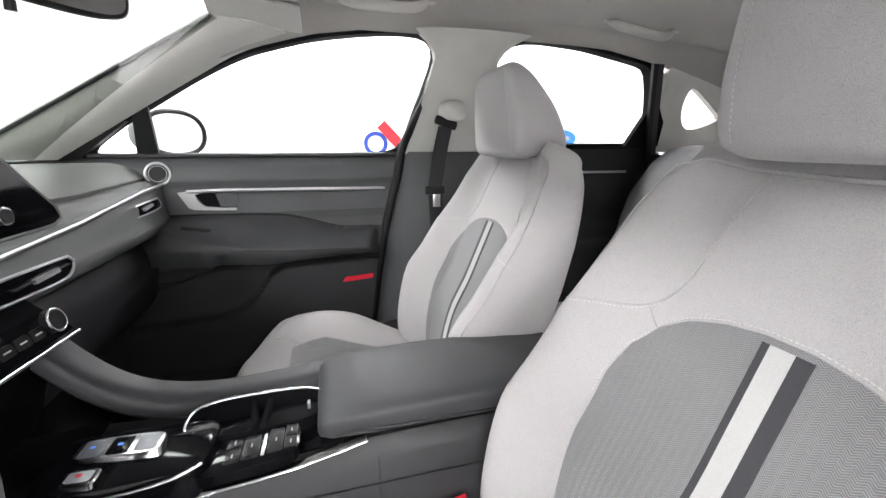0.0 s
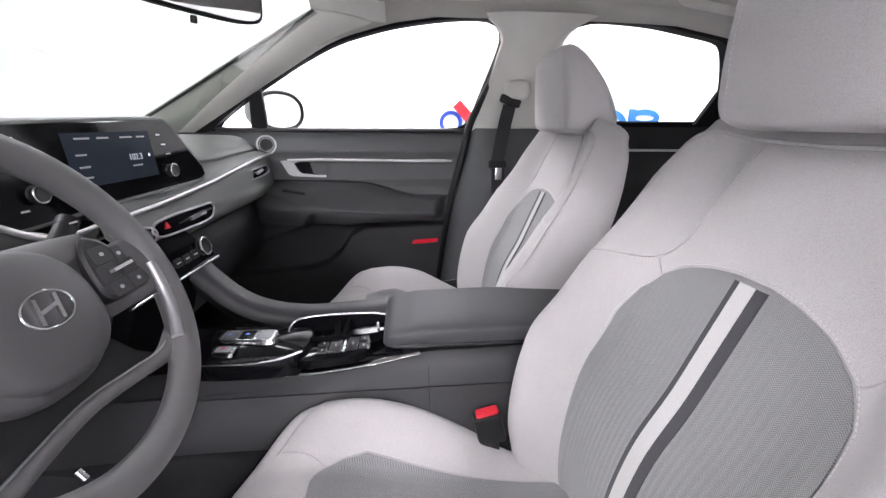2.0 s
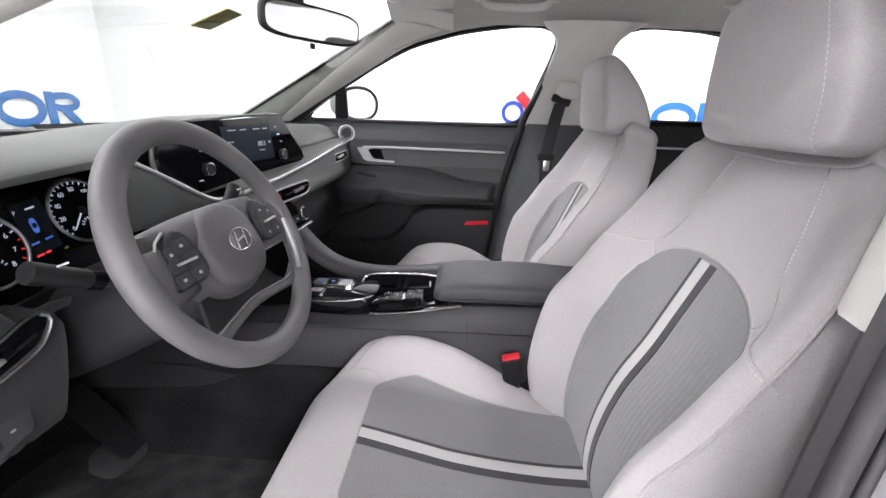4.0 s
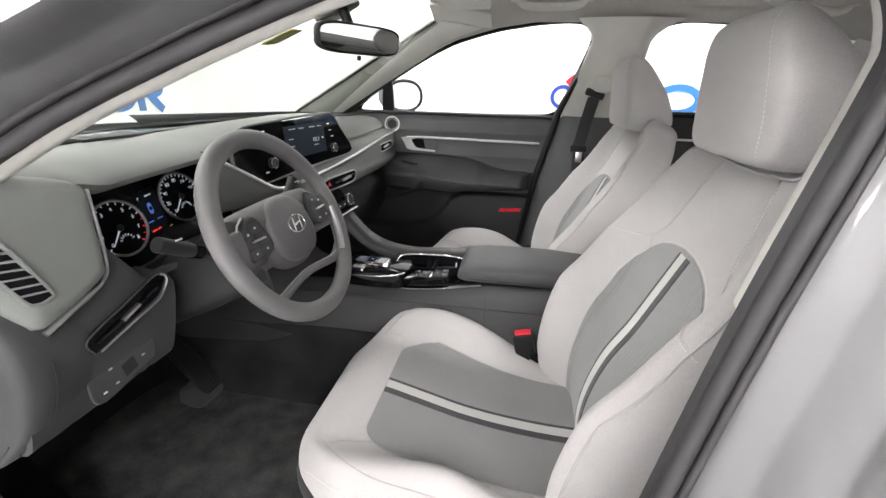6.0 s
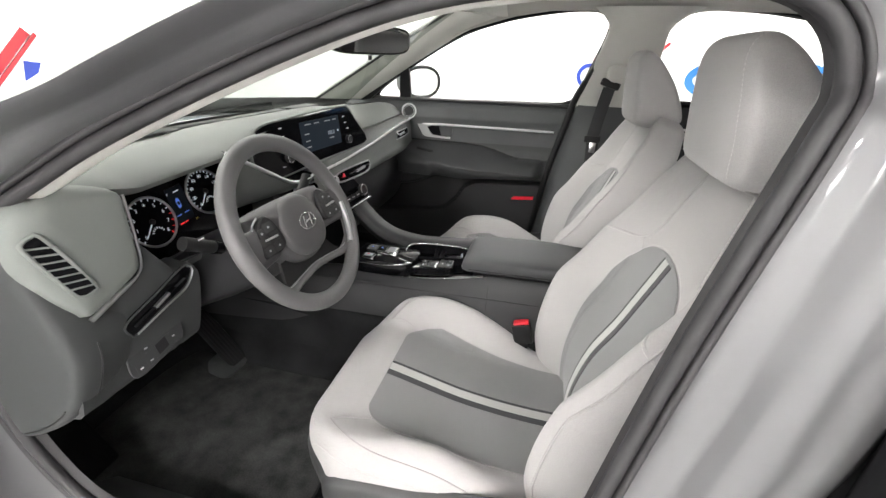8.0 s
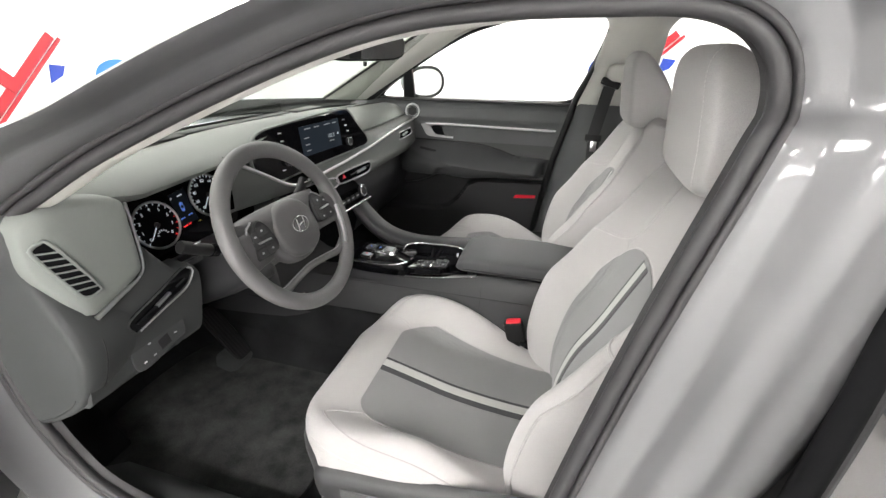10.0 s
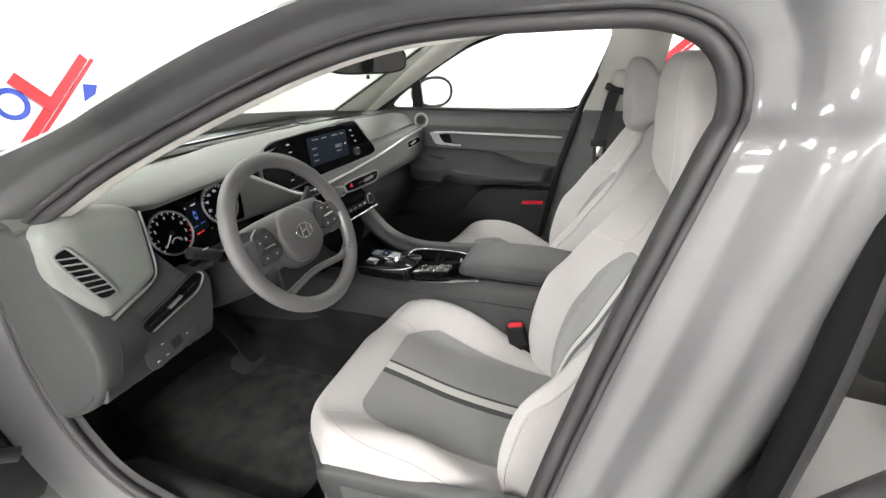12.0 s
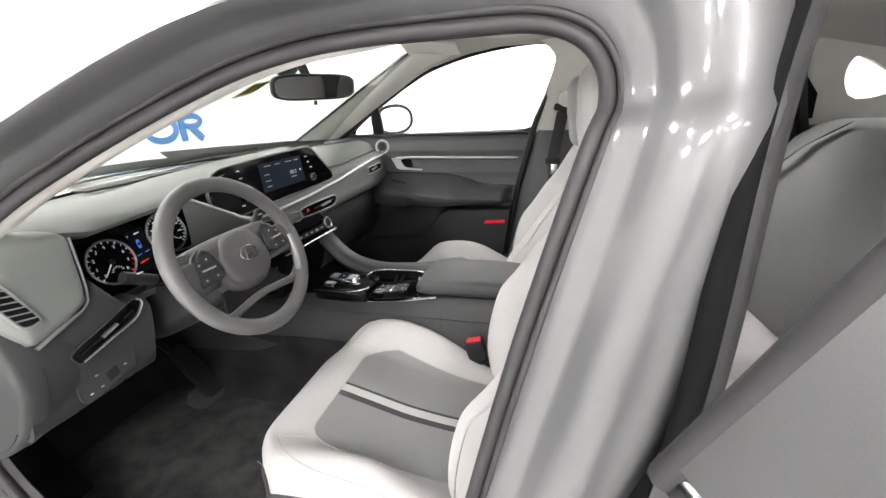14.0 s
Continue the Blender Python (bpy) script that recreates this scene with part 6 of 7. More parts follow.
tube("chrome_edge", curve([SX(-0.085, -0.058, 0.004), SX(0.0, -0.062, 0.006), SX(0.055, -0.060, 0.012), SX(0.088, -0.048, 0.018)], 16), 0.0018, BRIGHT_CHROME, sel, "chrome lower edge", seg=8)
# switch rows behind the selector
SWB = lambda a, b, c=0.0: np.array((-0.120 + a, -0.062 + b, 0.634 + c + 0.10 * a))
swb = thing("console_switches", "gloss black console switch plate with small buttons", "switches", at=(-0.12, -0.062, 0.62))
rings = [[SWB(a, b, z) for a, b in oval(w, h, 36, 4)] for w, h, z in ((0.064, 0.037, -0.012), (0.064, 0.037, 0.002), (0.060, 0.033, 0.004))]
loft("plate", rings, GLOSS_BLACK, swb, sharp=30)
for a, b, w, h, m_ in ((-0.018, 0.013, 0.018, 0.023, KEY_BLACK), (-0.018, -0.012, 0.018, 0.023, KEY_BLACK), (0.004, 0.0, 0.020, 0.048, KEY_BLACK), (0.0195, 0.0, 0.0045, 0.048, BRIGHT_CHROME), (0.034, 0.0, 0.018, 0.046, KEY_BLACK), (0.053, 0.013, 0.015, 0.022, KEY_BLACK), (0.053, -0.011, 0.015, 0.022, KEY_BLACK)):
    s_ = block("switch", SWB(a, b, 0.0030), (w, h, 0.005), m_, swb, "", 0.0008)
    if w > 0.006:
        plate("print_bar", lambda p, q, c=0.0, a=a, b=b: SWB(a + p, b + q, 0.0056 + c), [(-0.0008, -0.0035), (0.0008, -0.0035), (0.0008, 0.0035), (-0.0008, 0.0035)], 0.0003, GREY_MARK, s_)
# armrest lid
lid = thing("armrest_lid", "padded dark grey armrest lid on the console", "armrest", at=(0.18, 0, 0.62))
rings = []
for x, h, w, z in ((-0.034, 0.012, 0.085, 0.638), (-0.030, 0.028, 0.096, 0.642), (-0.015, 0.042, 0.103, 0.645), (0.03, 0.050, 0.106, 0.648), (0.15, 0.052, 0.107, 0.650), (0.30, 0.050, 0.106, 0.650), (0.38, 0.044, 0.103, 0.648), (0.41, 0.026, 0.096, 0.644), (0.416, 0.01, 0.085, 0.642)):
    rings.append([(x, 0.024 + a * 0.90, z + b) for a, b in oval(w, h / 2, 40, 4.5)])
loft("pad", rings, LID_SKIN, lid, "padded leatherette lid", sharp=60)
tube("seam", [(x, -0.0725, 0.640) for x in np.linspace(-0.01, 0.39, 20)], 0.0016, SATIN_BLACK, lid, seg=6)
tube("latch", [(-0.036, 0.085, 0.640), (-0.040, 0.100, 0.642)], 0.004, CHROME, lid, "chrome latch end", seg=8)
# seams of the console flank
tube("seam", [(0.045, y, z) for y, z in ((-0.079, 0.600), (-0.090, 0.565), (-0.1065, 0.50))], 0.0007, SATIN_BLACK, con, seg=5)
tube("seam", [(x, -0.0905, table([(-0.40, 0.560), (-0.1, 0.564), (0.05, 0.566), (0.4, 0.568)], x)) for x in np.linspace(-0.40, 0.50, 24)], 0.0012, SATIN_BLACK, con, seg=5)


def buckle(x, y, z, lean, name="belt_buckle"):
    t = thing(name, "black belt buckle with a red button beside the console", "buckle", "belt buckles", at=(x, y, z - 0.10))
    rot = (lean, -14, 0)
    block("stem", (x + 0.008, y, z - 0.075), (0.030, 0.018, 0.10), SATIN_BLACK, t, "black stem", 0.004, rot)
    block("housing", (x, y, z - 0.018), (0.050, 0.026, 0.062), SATIN_BLACK, t, "black housing", 0.005, rot)
    block("button", (x - 0.005, y, z + 0.012), (0.040, 0.019, 0.012), RED, t, "red release button", 0.003, rot)
    return t


buckle(0.150, -0.118, 0.515, 4)

# ---- floor ----
G = []
for x in np.linspace(-1.15, 1.35, 26):
    row = []
    for y in np.linspace(-0.745, 0.745, 31):
        z = 0.245 + 0.30 * ease(-0.80, -1.15, x)
        z += 0.10 * ease(0.64, 0.745, abs(y))
        z += 0.12 * ease(0.22, 0.10, abs(y)) * ease(0.5, 0.2, x) if abs(y) < 0.22 else 0
        row.append((x, y, z))
    G.append(row)
carpet = sheet("floor_carpet", G, CARPET, None, "", 0.02, (0, 0, -1))
tagged(carpet, "black pile carpet on the cabin floor", "carpet", kind="structure")
mat_o = curve([(-0.86, -0.56), (-0.84, -0.16), (-0.62, -0.14), (-0.30, -0.15), (-0.28, -0.30), (-0.28, -0.60), (-0.55, -0.63), (-0.78, -0.62)], 60, closed=True)
fm = thing("floor_mat", "dark grey pile floor mat in the driver's footwell", "floor mat", at=(-0.55, -0.38, 0.26))
fz = lambda x: 0.256 + 0.30 * ease(-0.80, -1.15, x)
V, F = lattice([[(x, y, fz(x) - 0.006) for x, y in mat_o], [(x, y, fz(x) + 0.006) for x, y in mat_o], [(-0.55 + (x + 0.55) * 0.97, -0.38 + (y + 0.38) * 0.97, fz(x) + 0.010) for x, y in mat_o], [(-0.55 + (x + 0.55) * 0.02, -0.38 + (y + 0.38) * 0.02, 0.266) for x, y in mat_o]], wrap_v=True, cap=True)
mesh("mat_top", V, F, MAT_PILE, fm, "dark grey pile", 40)
# pedals
def pedal(x, y, z, w, h, lean, name, label):
    t = thing(name, label, "pedal", "pedals", at=(x, y, z))
    at = frame_of((x, y, z), (math.cos(radians(lean)), 0, math.sin(radians(lean))))
    o = oval(w / 2, h / 2, 32, 5)
    pd = plate("pad", at, o, 0.010, SATIN_BLACK, t, "ribbed rubber pad", round_edge=0.003)
    for k in range(5 if h > w else 0):
        a_ = w * (k - 2) / 5.6
        plate("rib", lambda p, q, c=0.0, a_=a_: at(p + a_, q, c + 0.009), [(-0.0025, -h * 0.45), (0.0025, -h * 0.45), (0.0025, h * 0.45), (-0.0025, h * 0.45)], 0.003, SATIN_BLACK, pd)
    for k in range(0 if h > w else 6):
        b = -h / 2 + h * (k + 0.8) / 6.6
        plate("rib", lambda p, q, c=0.0, b=b: at(p, q + b, c + 0.009), [(-w * 0.4, -0.003), (w * 0.4, -0.003), (w * 0.4, 0.003), (-w * 0.4, 0.003)], 0.003, SATIN_BLACK, pd)
    tube("arm", curve([at(0, 0, -0.002), at(0, h * 0.6, -0.03), at(0, 0.20, -0.06), at(0, 0.34, -0.10)], 12), 0.009, SATIN_BLACK, t, "black steel arm", seg=8)


pedal(-0.765, -0.200, 0.352, 0.066, 0.205, 38, "accelerator_pedal", "long black rubber accelerator pedal over the carpet")
hinge = loft("pedal_hinge", [[(-0.74 + x0 * g, -0.215 + y0 * g, z) for x0, y0 in oval(0.055, 0.062, 28, 5)] for g, z in ((1.0, 0.262), (1.0, 0.275), (0.9, 0.280), (0.05, 0.281))], DASH_LOW, bpy.data.objects["accelerator_pedal"], "dark floor hinge plate", sharp=40)
pedal(-0.84, -0.330, 0.470, 0.115, 0.062, 30, "brake_pedal", "black rubber brake pedal under the dashboard")
block("foot_rest", (-0.83, -0.60, 0.335), (0.06, 0.085, 0.20), CARPET, None, "", 0.01, (0, -35, 0))
tagged(bpy.data.objects["foot_rest"], "black ribbed foot rest beside the sill", "foot rest")
# firewall
G = [[(-1.12, y, z) for z in (0.25, 0.6, 0.95)] for y in np.linspace(-0.75, 0.75, 5)]
fw = sheet("wall_1", G, CARPET, None, "", 0.03, (-1, 0, 0))
tagged(fw, "black carpeted bulkhead below the dashboard", "bulkhead", kind="structure")
# sill step plate
G = [[(x, y, z) for y, z in ((-0.745, 0.385), (-0.73, 0.398), (-0.69, 0.395), (-0.65, 0.36), (-0.62, 0.27))] for x in np.linspace(-0.62, 0.30, 14)]
sp = sheet("sill_plate", G, DASH_LOW, None, "", 0.012, (0, 0, -1))
tagged(sp, "dark grey plastic sill cover along the door opening", "sill", kind="structure")

# ---- the passenger's door ----
door = thing("passenger_door", "dark grey front passenger door card with armrest and pull handle", "car door", at=(-0.2, 0.80, 0.4))


def rear_edge(z):
    return table([(0.36, 0.085), (0.455, 0.113), (0.69, 0.150), (0.767, 0.165), (0.884, 0.196), (1.0, 0.225)], z)


ARM_TOP = [(-0.62, 0.822), (-0.493, 0.822), (-0.366, 0.820), (-0.215, 0.818), (-0.12, 0.811), (-0.055, 0.794), (0.014, 0.772), (0.15, 0.768)]
ARM_CREST = [(-0.62, 0.808), (-0.467, 0.806), (-0.352, 0.766), (-0.241, 0.738), (-0.136, 0.729), (0.023, 0.726), (0.15, 0.722)]
ARM_LOW = [(-0.62, 0.70), (-0.40, 0.694), (-0.294, 0.688), (-0.174, 0.679), (-0.141, 0.684), (0.023, 0.695), (0.15, 0.704)]


def card_y(x, z):
    """The face of the door card."""
    y = table([(0.36, 0.735), (0.50, 0.740), (0.66, 0.752), (0.80, 0.768), (0.885, 0.768), (0.92, 0.772), (0.965, 0.790), (0.99, 0.806)], z)
    a = ease(-0.66, -0.40, x)
    low, crest, top = table(ARM_LOW, x), table(ARM_CREST, x), table(ARM_TOP, x)
    if z > crest:
        h = min(1, max(0, (top - z) / (top - crest))) ** (0.75 - 0.45 * ease(-0.05, 0.06, x))
    else:
        h = (1 - 0.22 * min(1, (crest - z) / (crest - low)) ** 2) * ease(low - 0.010, low + 0.004, z)
    y -= 0.098 * a * h * (1 - 0.8 * ease(0.10, 0.15, x - 0.12 * (z - 0.73)) ** 2)
    # raised lower panel and the sweep above the map pocket
    lip = table([(-0.76, 0.495), (-0.62, 0.500), (-0.45, 0.512), (-0.33, 0.520), (-0.27, 0.535), (-0.22, 0.580), (-0.18, 0.640), (-0.13, 0.664), (0.15, 0.674)], x)
    y -= 0.030 * (1 - ease(lip - 0.008, lip + 0.006, z))
    rim_z = table([(-0.76, 0.590), (-0.66, 0.602), (-0.50, 0.620), (-0.42, 0.634), (-0.365, 0.655), (-0.32, 0.680), (-0.30, 0.72)], x)
    y -= 0.026 * ease(rim_z - 0.006, rim_z + 0.008, z) * (1 - ease(0.74, 0.80, z)) * (1 - ease(-0.34, -0.27, x))
    # upper waist roll
    y -= 0.010 * ease(0.895, 0.93, z) * (1 - ease(0.955, 0.995, z))
    return y


xs_u = np.linspace(0, 1, 110)
# lower card in near-black: the shade down there is put into its colour
for nm, zs_d, m_, lb in (("lower_card", np.concatenate([np.linspace(0.36, 0.48, 5), np.linspace(0.488, 0.672, 42)]), DOOR_DARK, "lower door card, darkened for shade"), ("armrest", np.linspace(0.672, 0.824, 56), ARM_SKIN, "padded dark grey door armrest"), ("upper_card", np.linspace(0.824, 0.995, 44), DOOR_SKIN, "dark grey upper door card")):
    G = [[(-0.76 + (rear_edge(z) + 0.76) * u, card_y(-0.76 + (rear_edge(z) + 0.76) * u, z), z) for u in xs_u] for z in zs_d]
    sheet(nm, G, m_, door, lb, 0.03, (0, 1, 0), sharp=60)
G = [[(x, y, z) for z, y in ((0.99, 0.845), (0.90, 0.90), (0.70, 0.925), (0.45, 0.92), (0.28, 0.87))] for x in np.linspace(-0.78, 0.26, 8)]
sheet("outer_skin", G, PAINT, door, "grey painted outer skin", 0.01, (0, -1, 0))
window_frame(WINDOW, 0.042, door, "window_frame", FRAME_BLACK, 0.035, "black window frame")
a = outline3(WINDOW, grow=0.01, dy=0.012)
wg = mesh("pane", a, [tuple(range(len(a)))], GLASS, door, "clear side window", 30)
wg.visible_shadow = False
# quarter divider and black mirror triangle
G = [[(-0.478 + 0.018 * u + k * (0.027 - 0.008 * u), glass_y(0.985 + 0.135 * u) - 0.010 - 0.004 * (k == 0), 0.985 + 0.135 * u) for k in (-1, 0, 1)] for u in np.linspace(0, 1, 6)]
sheet("divider", G, SATIN_BLACK, door, "black quarter divider", 0.014, (0, 1, 0))
tri = [(-0.78, 0.955), (-0.64, 0.985), (-0.50, 1.080), (-0.515, 1.098), (-0.60, 1.052), (-0.73, 0.985)]
tri3 = np.array([(x, glass_y(z) - 0.02, z) for x, z in tri])
V, F = lattice([tri3, tri3 + np.array((0, 0.02, 0))], wrap_v=True, cap=True)
mesh("mirror_triangle", V, F, SATIN_BLACK, door, "black mirror base triangle", 30)
# belt seal, silver spear and pull handle
on = lambda x, z, off=0.0: np.array((x, card_y(x, z) - off, z))
tube("belt_seal", [(x, glass_y(0.99) - 0.012, 0.992 + 0.0 * x) for x in np.linspace(-0.62, 0.225, 30)], 0.007, RUBBER, door, "black belt seal", seg=6)
spear = [on(x, table([(-0.40, 0.891), (-0.30, 0.894), (0.18, 0.889)], x), 0.0105) for x in np.linspace(-0.385, 0.178, 50)]
tube("trim_strip", spear, 0.0052, CHROME, door, "satin silver spear strip", seg=8, flat=0.6, taper=lambda u: 1.0 if u < 0.95 else 1.0 - 8 * (u - 0.95))
H_OUT = [(-0.30, 0.8935), (-0.36, 0.8925), (-0.410, 0.889), (-0.386, 0.845), (-0.372, 0.8385), (-0.30, 0.835), (-0.260, 0.834)]
H_IN = [(-0.30, 0.8875), (-0.345, 0.8875), (-0.368, 0.881), (-0.352, 0.855), (-0.342, 0.847), (-0.30, 0.8425), (-0.260, 0.841)]
V, F = lattice([[on(x, z, o) for x, z in L] for L, o in ((H_OUT, -0.004), (H_OUT, 0.007), (H_IN, 0.007), (H_IN, -0.004))])
hd = mesh("door_handle", V, F, CHROME, door, "satin silver handle bezel", 35)
HI = [(-0.366, 0.881), (-0.348, 0.854), (-0.340, 0.848), (-0.30, 0.8435), (-0.262, 0.842), (-0.252, 0.862), (-0.256, 0.886), (-0.30, 0.887), (-0.345, 0.887)]
V, F = lattice([[on(x, z, 0.0025) for x, z in HI], [on(-0.30, 0.866, 0.0025) for _ in HI]], wrap_v=True)
mesh("recess", V, F, VOID_BLACK, hd, "black handle recess", 30)
LV = [(-0.314, 0.8865), (-0.302, 0.845), (-0.262, 0.8425), (-0.252, 0.862), (-0.257, 0.8865)]
V, F = lattice([[on(x, z, 0.002) for x, z in LV], [on(x, z, 0.0045) for x, z in LV], [on(-0.28, 0.866, 0.005) for _ in LV]], wrap_v=True)
mesh("lever", V, F, DOOR_SKIN, hd, "dark pull lever", 30)
# speaker
SPK = frame_of(on(-0.452, 0.942, 0.0), (0.10, -1, 0.14))
spk = plate("speaker", lambda a, b, c=0.0: SPK(a, b, c - 0.004), oval(0.029, 0.029, 40), 0.008, SATIN_BLACK, door, "round black tweeter", round_edge=0.002)
V, F = tube_mesh([SPK(0.030 * math.cos(q), 0.030 * math.sin(q), 0.004) for q in np.linspace(0, 2 * math.pi, 44, endpoint=False)], 0.0036, 8, True)
mesh("speaker_ring", V, F, CHROME, spk, "silver ring", 60)
for r in (0.008, 0.015, 0.022):
    V, F = tube_mesh([SPK(r * math.cos(q), r * math.sin(q), 0.0045) for q in np.linspace(0, 2 * math.pi, 30, endpoint=False)], 0.0012, 5, True)
    mesh("grille_ring", V, F, GREY_MARK if r > 0.02 else SATIN_BLACK, spk, "", 60)
# armrest details
# black tube draws the shadow gap above the armrest
tube("seam", [on(x, table(ARM_TOP, x) + 0.002, 0.0) for x in np.linspace(-0.50, 0.02, 36)], 0.0032, SATIN_BLACK, door, seg=5)
tube("seam", [on(x, table(ARM_CREST, x) - 0.004, 0.0) for x in np.linspace(-0.24, 0.12, 24)], 0.0014, SATIN_BLACK, door, seg=5)
swc = block("window_switch", on(-0.36, 0.790, -0.004), (0.075, 0.010, 0.014), SATIN_BLACK, door, "black window switch plate", 0.003, (-52, 10, 0))
block("switch", on(-0.338, 0.787, 0.000), (0.018, 0.008, 0.008), SATIN_BLACK, swc, "", 0.002, (-52, 10, 0))
RF = frame_of(on(0.080, 0.611, 0.0), (0, -1, 0.05))
plate("reflector", RF, [(-0.050, -0.010), (-0.040, 0.004), (0.046, 0.010), (0.044, -0.004), (-0.02, -0.009)], 0.004, RED_LENS, door, "red door reflector")

# ---- exterior mirror on the passenger's side ----
mir = thing("wing_mirror", "dark grey exterior mirror outside the far window", "wing mirror", at=(-0.45, 0.86, 0.98))
MF = frame_of((-0.43, 0.900, 1.055), (0.86, -0.51, 0.02))
rings = []
for k in np.linspace(0, 1, 9):
    q = k * math.pi / 2
    f = max(0.05, math.cos(q) ** 0.42)
    rings.append([MF(a * f + 0.03 * math.sin(q), b * f, -0.135 * math.sin(q)) for a, b in oval(0.110, 0.068, 36, 2.5)])
loft("housing", rings, DASH_MID, mir, "dark grey mirror housing", sharp=60)
V, F = tube_mesh([MF(a, b, 0.001) for a, b in oval(0.106, 0.064, 44, 2.3)], 0.0075, 8, True)
mesh("rim", V, F, SATIN_BLACK, mir, "black rim", 60)
plate("mirror_glass", MF, oval(0.103, 0.061, 44, 2.3), 0.002, MIRROR, mir, "mirror glass")
block("foot", (-0.475, 0.865, 0.982), (0.07, 0.07, 0.04), SATIN_BLACK, mir, "black mirror foot", 0.015)

# ---- centre pillar, lower part, with belt ----
pl = thing("centre_pillar", "dark grey lower centre pillar cover between the far doors", "pillar trim", kind="structure", at=(0.35, 0.74, 0.4))
G = []
for z in np.linspace(0.36, 1.0, 18):
    x0 = rear_edge(z) + 0.022
    x1 = table([(0.36, 0.62), (0.6, 0.56), (1.0, 0.505)], z)
    bulge = 0.035 * ease(0.98, 0.80, z)
    G.append([(x, 0.775 - (0.045 + bulge) * math.sin(math.pi * u) ** 0.45, z) for u, x in zip(np.linspace(0, 1, 12), np.linspace(x0, x1, 12))])
sheet("lower_cover", G, DOOR_SKIN, pl, "dark grey pillar cover", 0.03, (0, 1, 0), sharp=60)
tube("door_seal", [(rear_edge(z) + 0.012, 0.770 if z < 0.99 else glass_y(z) - 0.025, z) for z in np.linspace(0.37, 1.0, 16)] + [(0.25, glass_y(1.04) - 0.025, 1.04), (0.296, glass_y(1.14) - 0.025, 1.14), (0.335, glass_y(1.25) - 0.025, 1.25)], 0.014, SATIN_BLACK, pl, "black door seal", seg=8)
belt = thing("seat_belt", "dark grey seat belt hanging from the pillar anchor", "seat belt", at=(0.357, 0.68, 1.09))
G = [[(0.352 + a - 0.035 * u, 0.662 + 0.022 * u + 0.008 * math.sin(u * 5), 1.075 - 0.205 * u) for a in np.linspace(-0.022, 0.022, 5)] for u in np.linspace(0, 1, 14)]
sheet("webbing", G, BELT, belt, "dark belt webbing", 0.002, (0, 1, 0))
G = [[(0.325 + a + 0.03 * u, 0.685 + 0.03 * u, 0.88 - 0.50 * u) for a in np.linspace(-0.022, 0.022, 5)] for u in np.linspace(0, 1, 12)]
sheet("webbing", G, BELT, belt, "dark belt webbing", 0.002, (0, 1, 0))
block("anchor", (0.352, 0.660, 1.085), (0.070, 0.014, 0.026), SATIN_BLACK, belt, "black belt anchor", 0.006, (0, 18, 0))
rings = [[(0.375 + a * k, 0.668 - h, 1.118 + b * k) for a, b in oval(0.040, 0.032, 28, 3)] for k, h in ((1.0, -0.01), (0.95, 0.010), (0.75, 0.018), (0.1, 0.020))]
loft("anchor_cover", rings, TRIM_LIGHT, belt, "light grey anchor cover", sharp=60)
block("tongue", (0.322, 0.676, 0.885), (0.062, 0.012, 0.026), SATIN_BLACK, belt, "black tongue grip", 0.005)
block("tongue_plate", (0.327, 0.676, 0.855), (0.024, 0.003, 0.044), BRIGHT_CHROME, belt, "steel tongue plate", 0.001)

# ---- passenger's rear door ----
rdoor = thing("rear_door", "dark rear door card with a thin silver strip", "car door", "far side doors", at=(0.85, 0.80, 0.4))
G = [[(x, 0.768 + 0.10 * max(0, z - 0.88) * 2 - 0.06 * ease(0.64, 0.70, z) * (1 - ease(0.74, 0.80, z)), z) for x in np.linspace(0.52, 1.20, 14)] for z in np.linspace(0.36, 1.027, 24)]
sheet("door_card", G, DOOR_DARK, rdoor, "black rear door card", 0.03, (0, 1, 0), sharp=60)
tube("trim_strip", [(x, 0.762, 0.930 - 0.005 * x) for x in np.linspace(0.53, 1.08, 20)], 0.0045, CHROME, rdoor, "silver strip", seg=8, flat=0.6)
G = [[(x, y, z) for z, y in ((0.99, 0.845), (0.90, 0.90), (0.70, 0.925), (0.45, 0.92), (0.28, 0.87))] for x in np.linspace(0.27, 1.29, 8)]
sheet("outer_skin", G, PAINT, rdoor, "grey painted outer skin", 0.01, (0, -1, 0))
window_frame(REAR_WINDOW, 0.042, rdoor, "window_frame", FRAME_BLACK, 0.035, "black window frame")
for k0, k1, mm in ((0.004, 0.022, SATIN_BLACK), (0.022, 0.048, RUBBER)):
    G = [[(1.038 + 0.42 * (1.270 - z) + 0.35 * max(0, 1.10 - z) ** 2 + k, glass_y(z) - 0.046 + 0.004 * (mm is RUBBER), z) for k in (k0, (k0 + k1) / 2, k1)] for z in np.linspace(0.93, 1.275, 12)]
    sheet("door_seal", G, mm, rdoor, "black rear door seal or dark gap", 0.012, (0, 1, 0))
dv = [(1.066, 1.016), (1.21, 1.016), (1.19, 1.10), (1.118, 1.178)]
dv3 = np.array([(x, glass_y(z) - 0.032, z) for x, z in dv])
V, F = lattice([dv3, dv3 + np.array((0, 0.02, 0))], wrap_v=True, cap=True)
mesh("corner_cover", V, F, FRAME_BLACK, rdoor, "black triangular corner cover", 30)
a = outline3(REAR_WINDOW, grow=0.01, dy=0.012)
wg = mesh("pane", a, [tuple(range(len(a)))], GLASS, rdoor, "clear side window", 30)
wg.visible_shadow = False

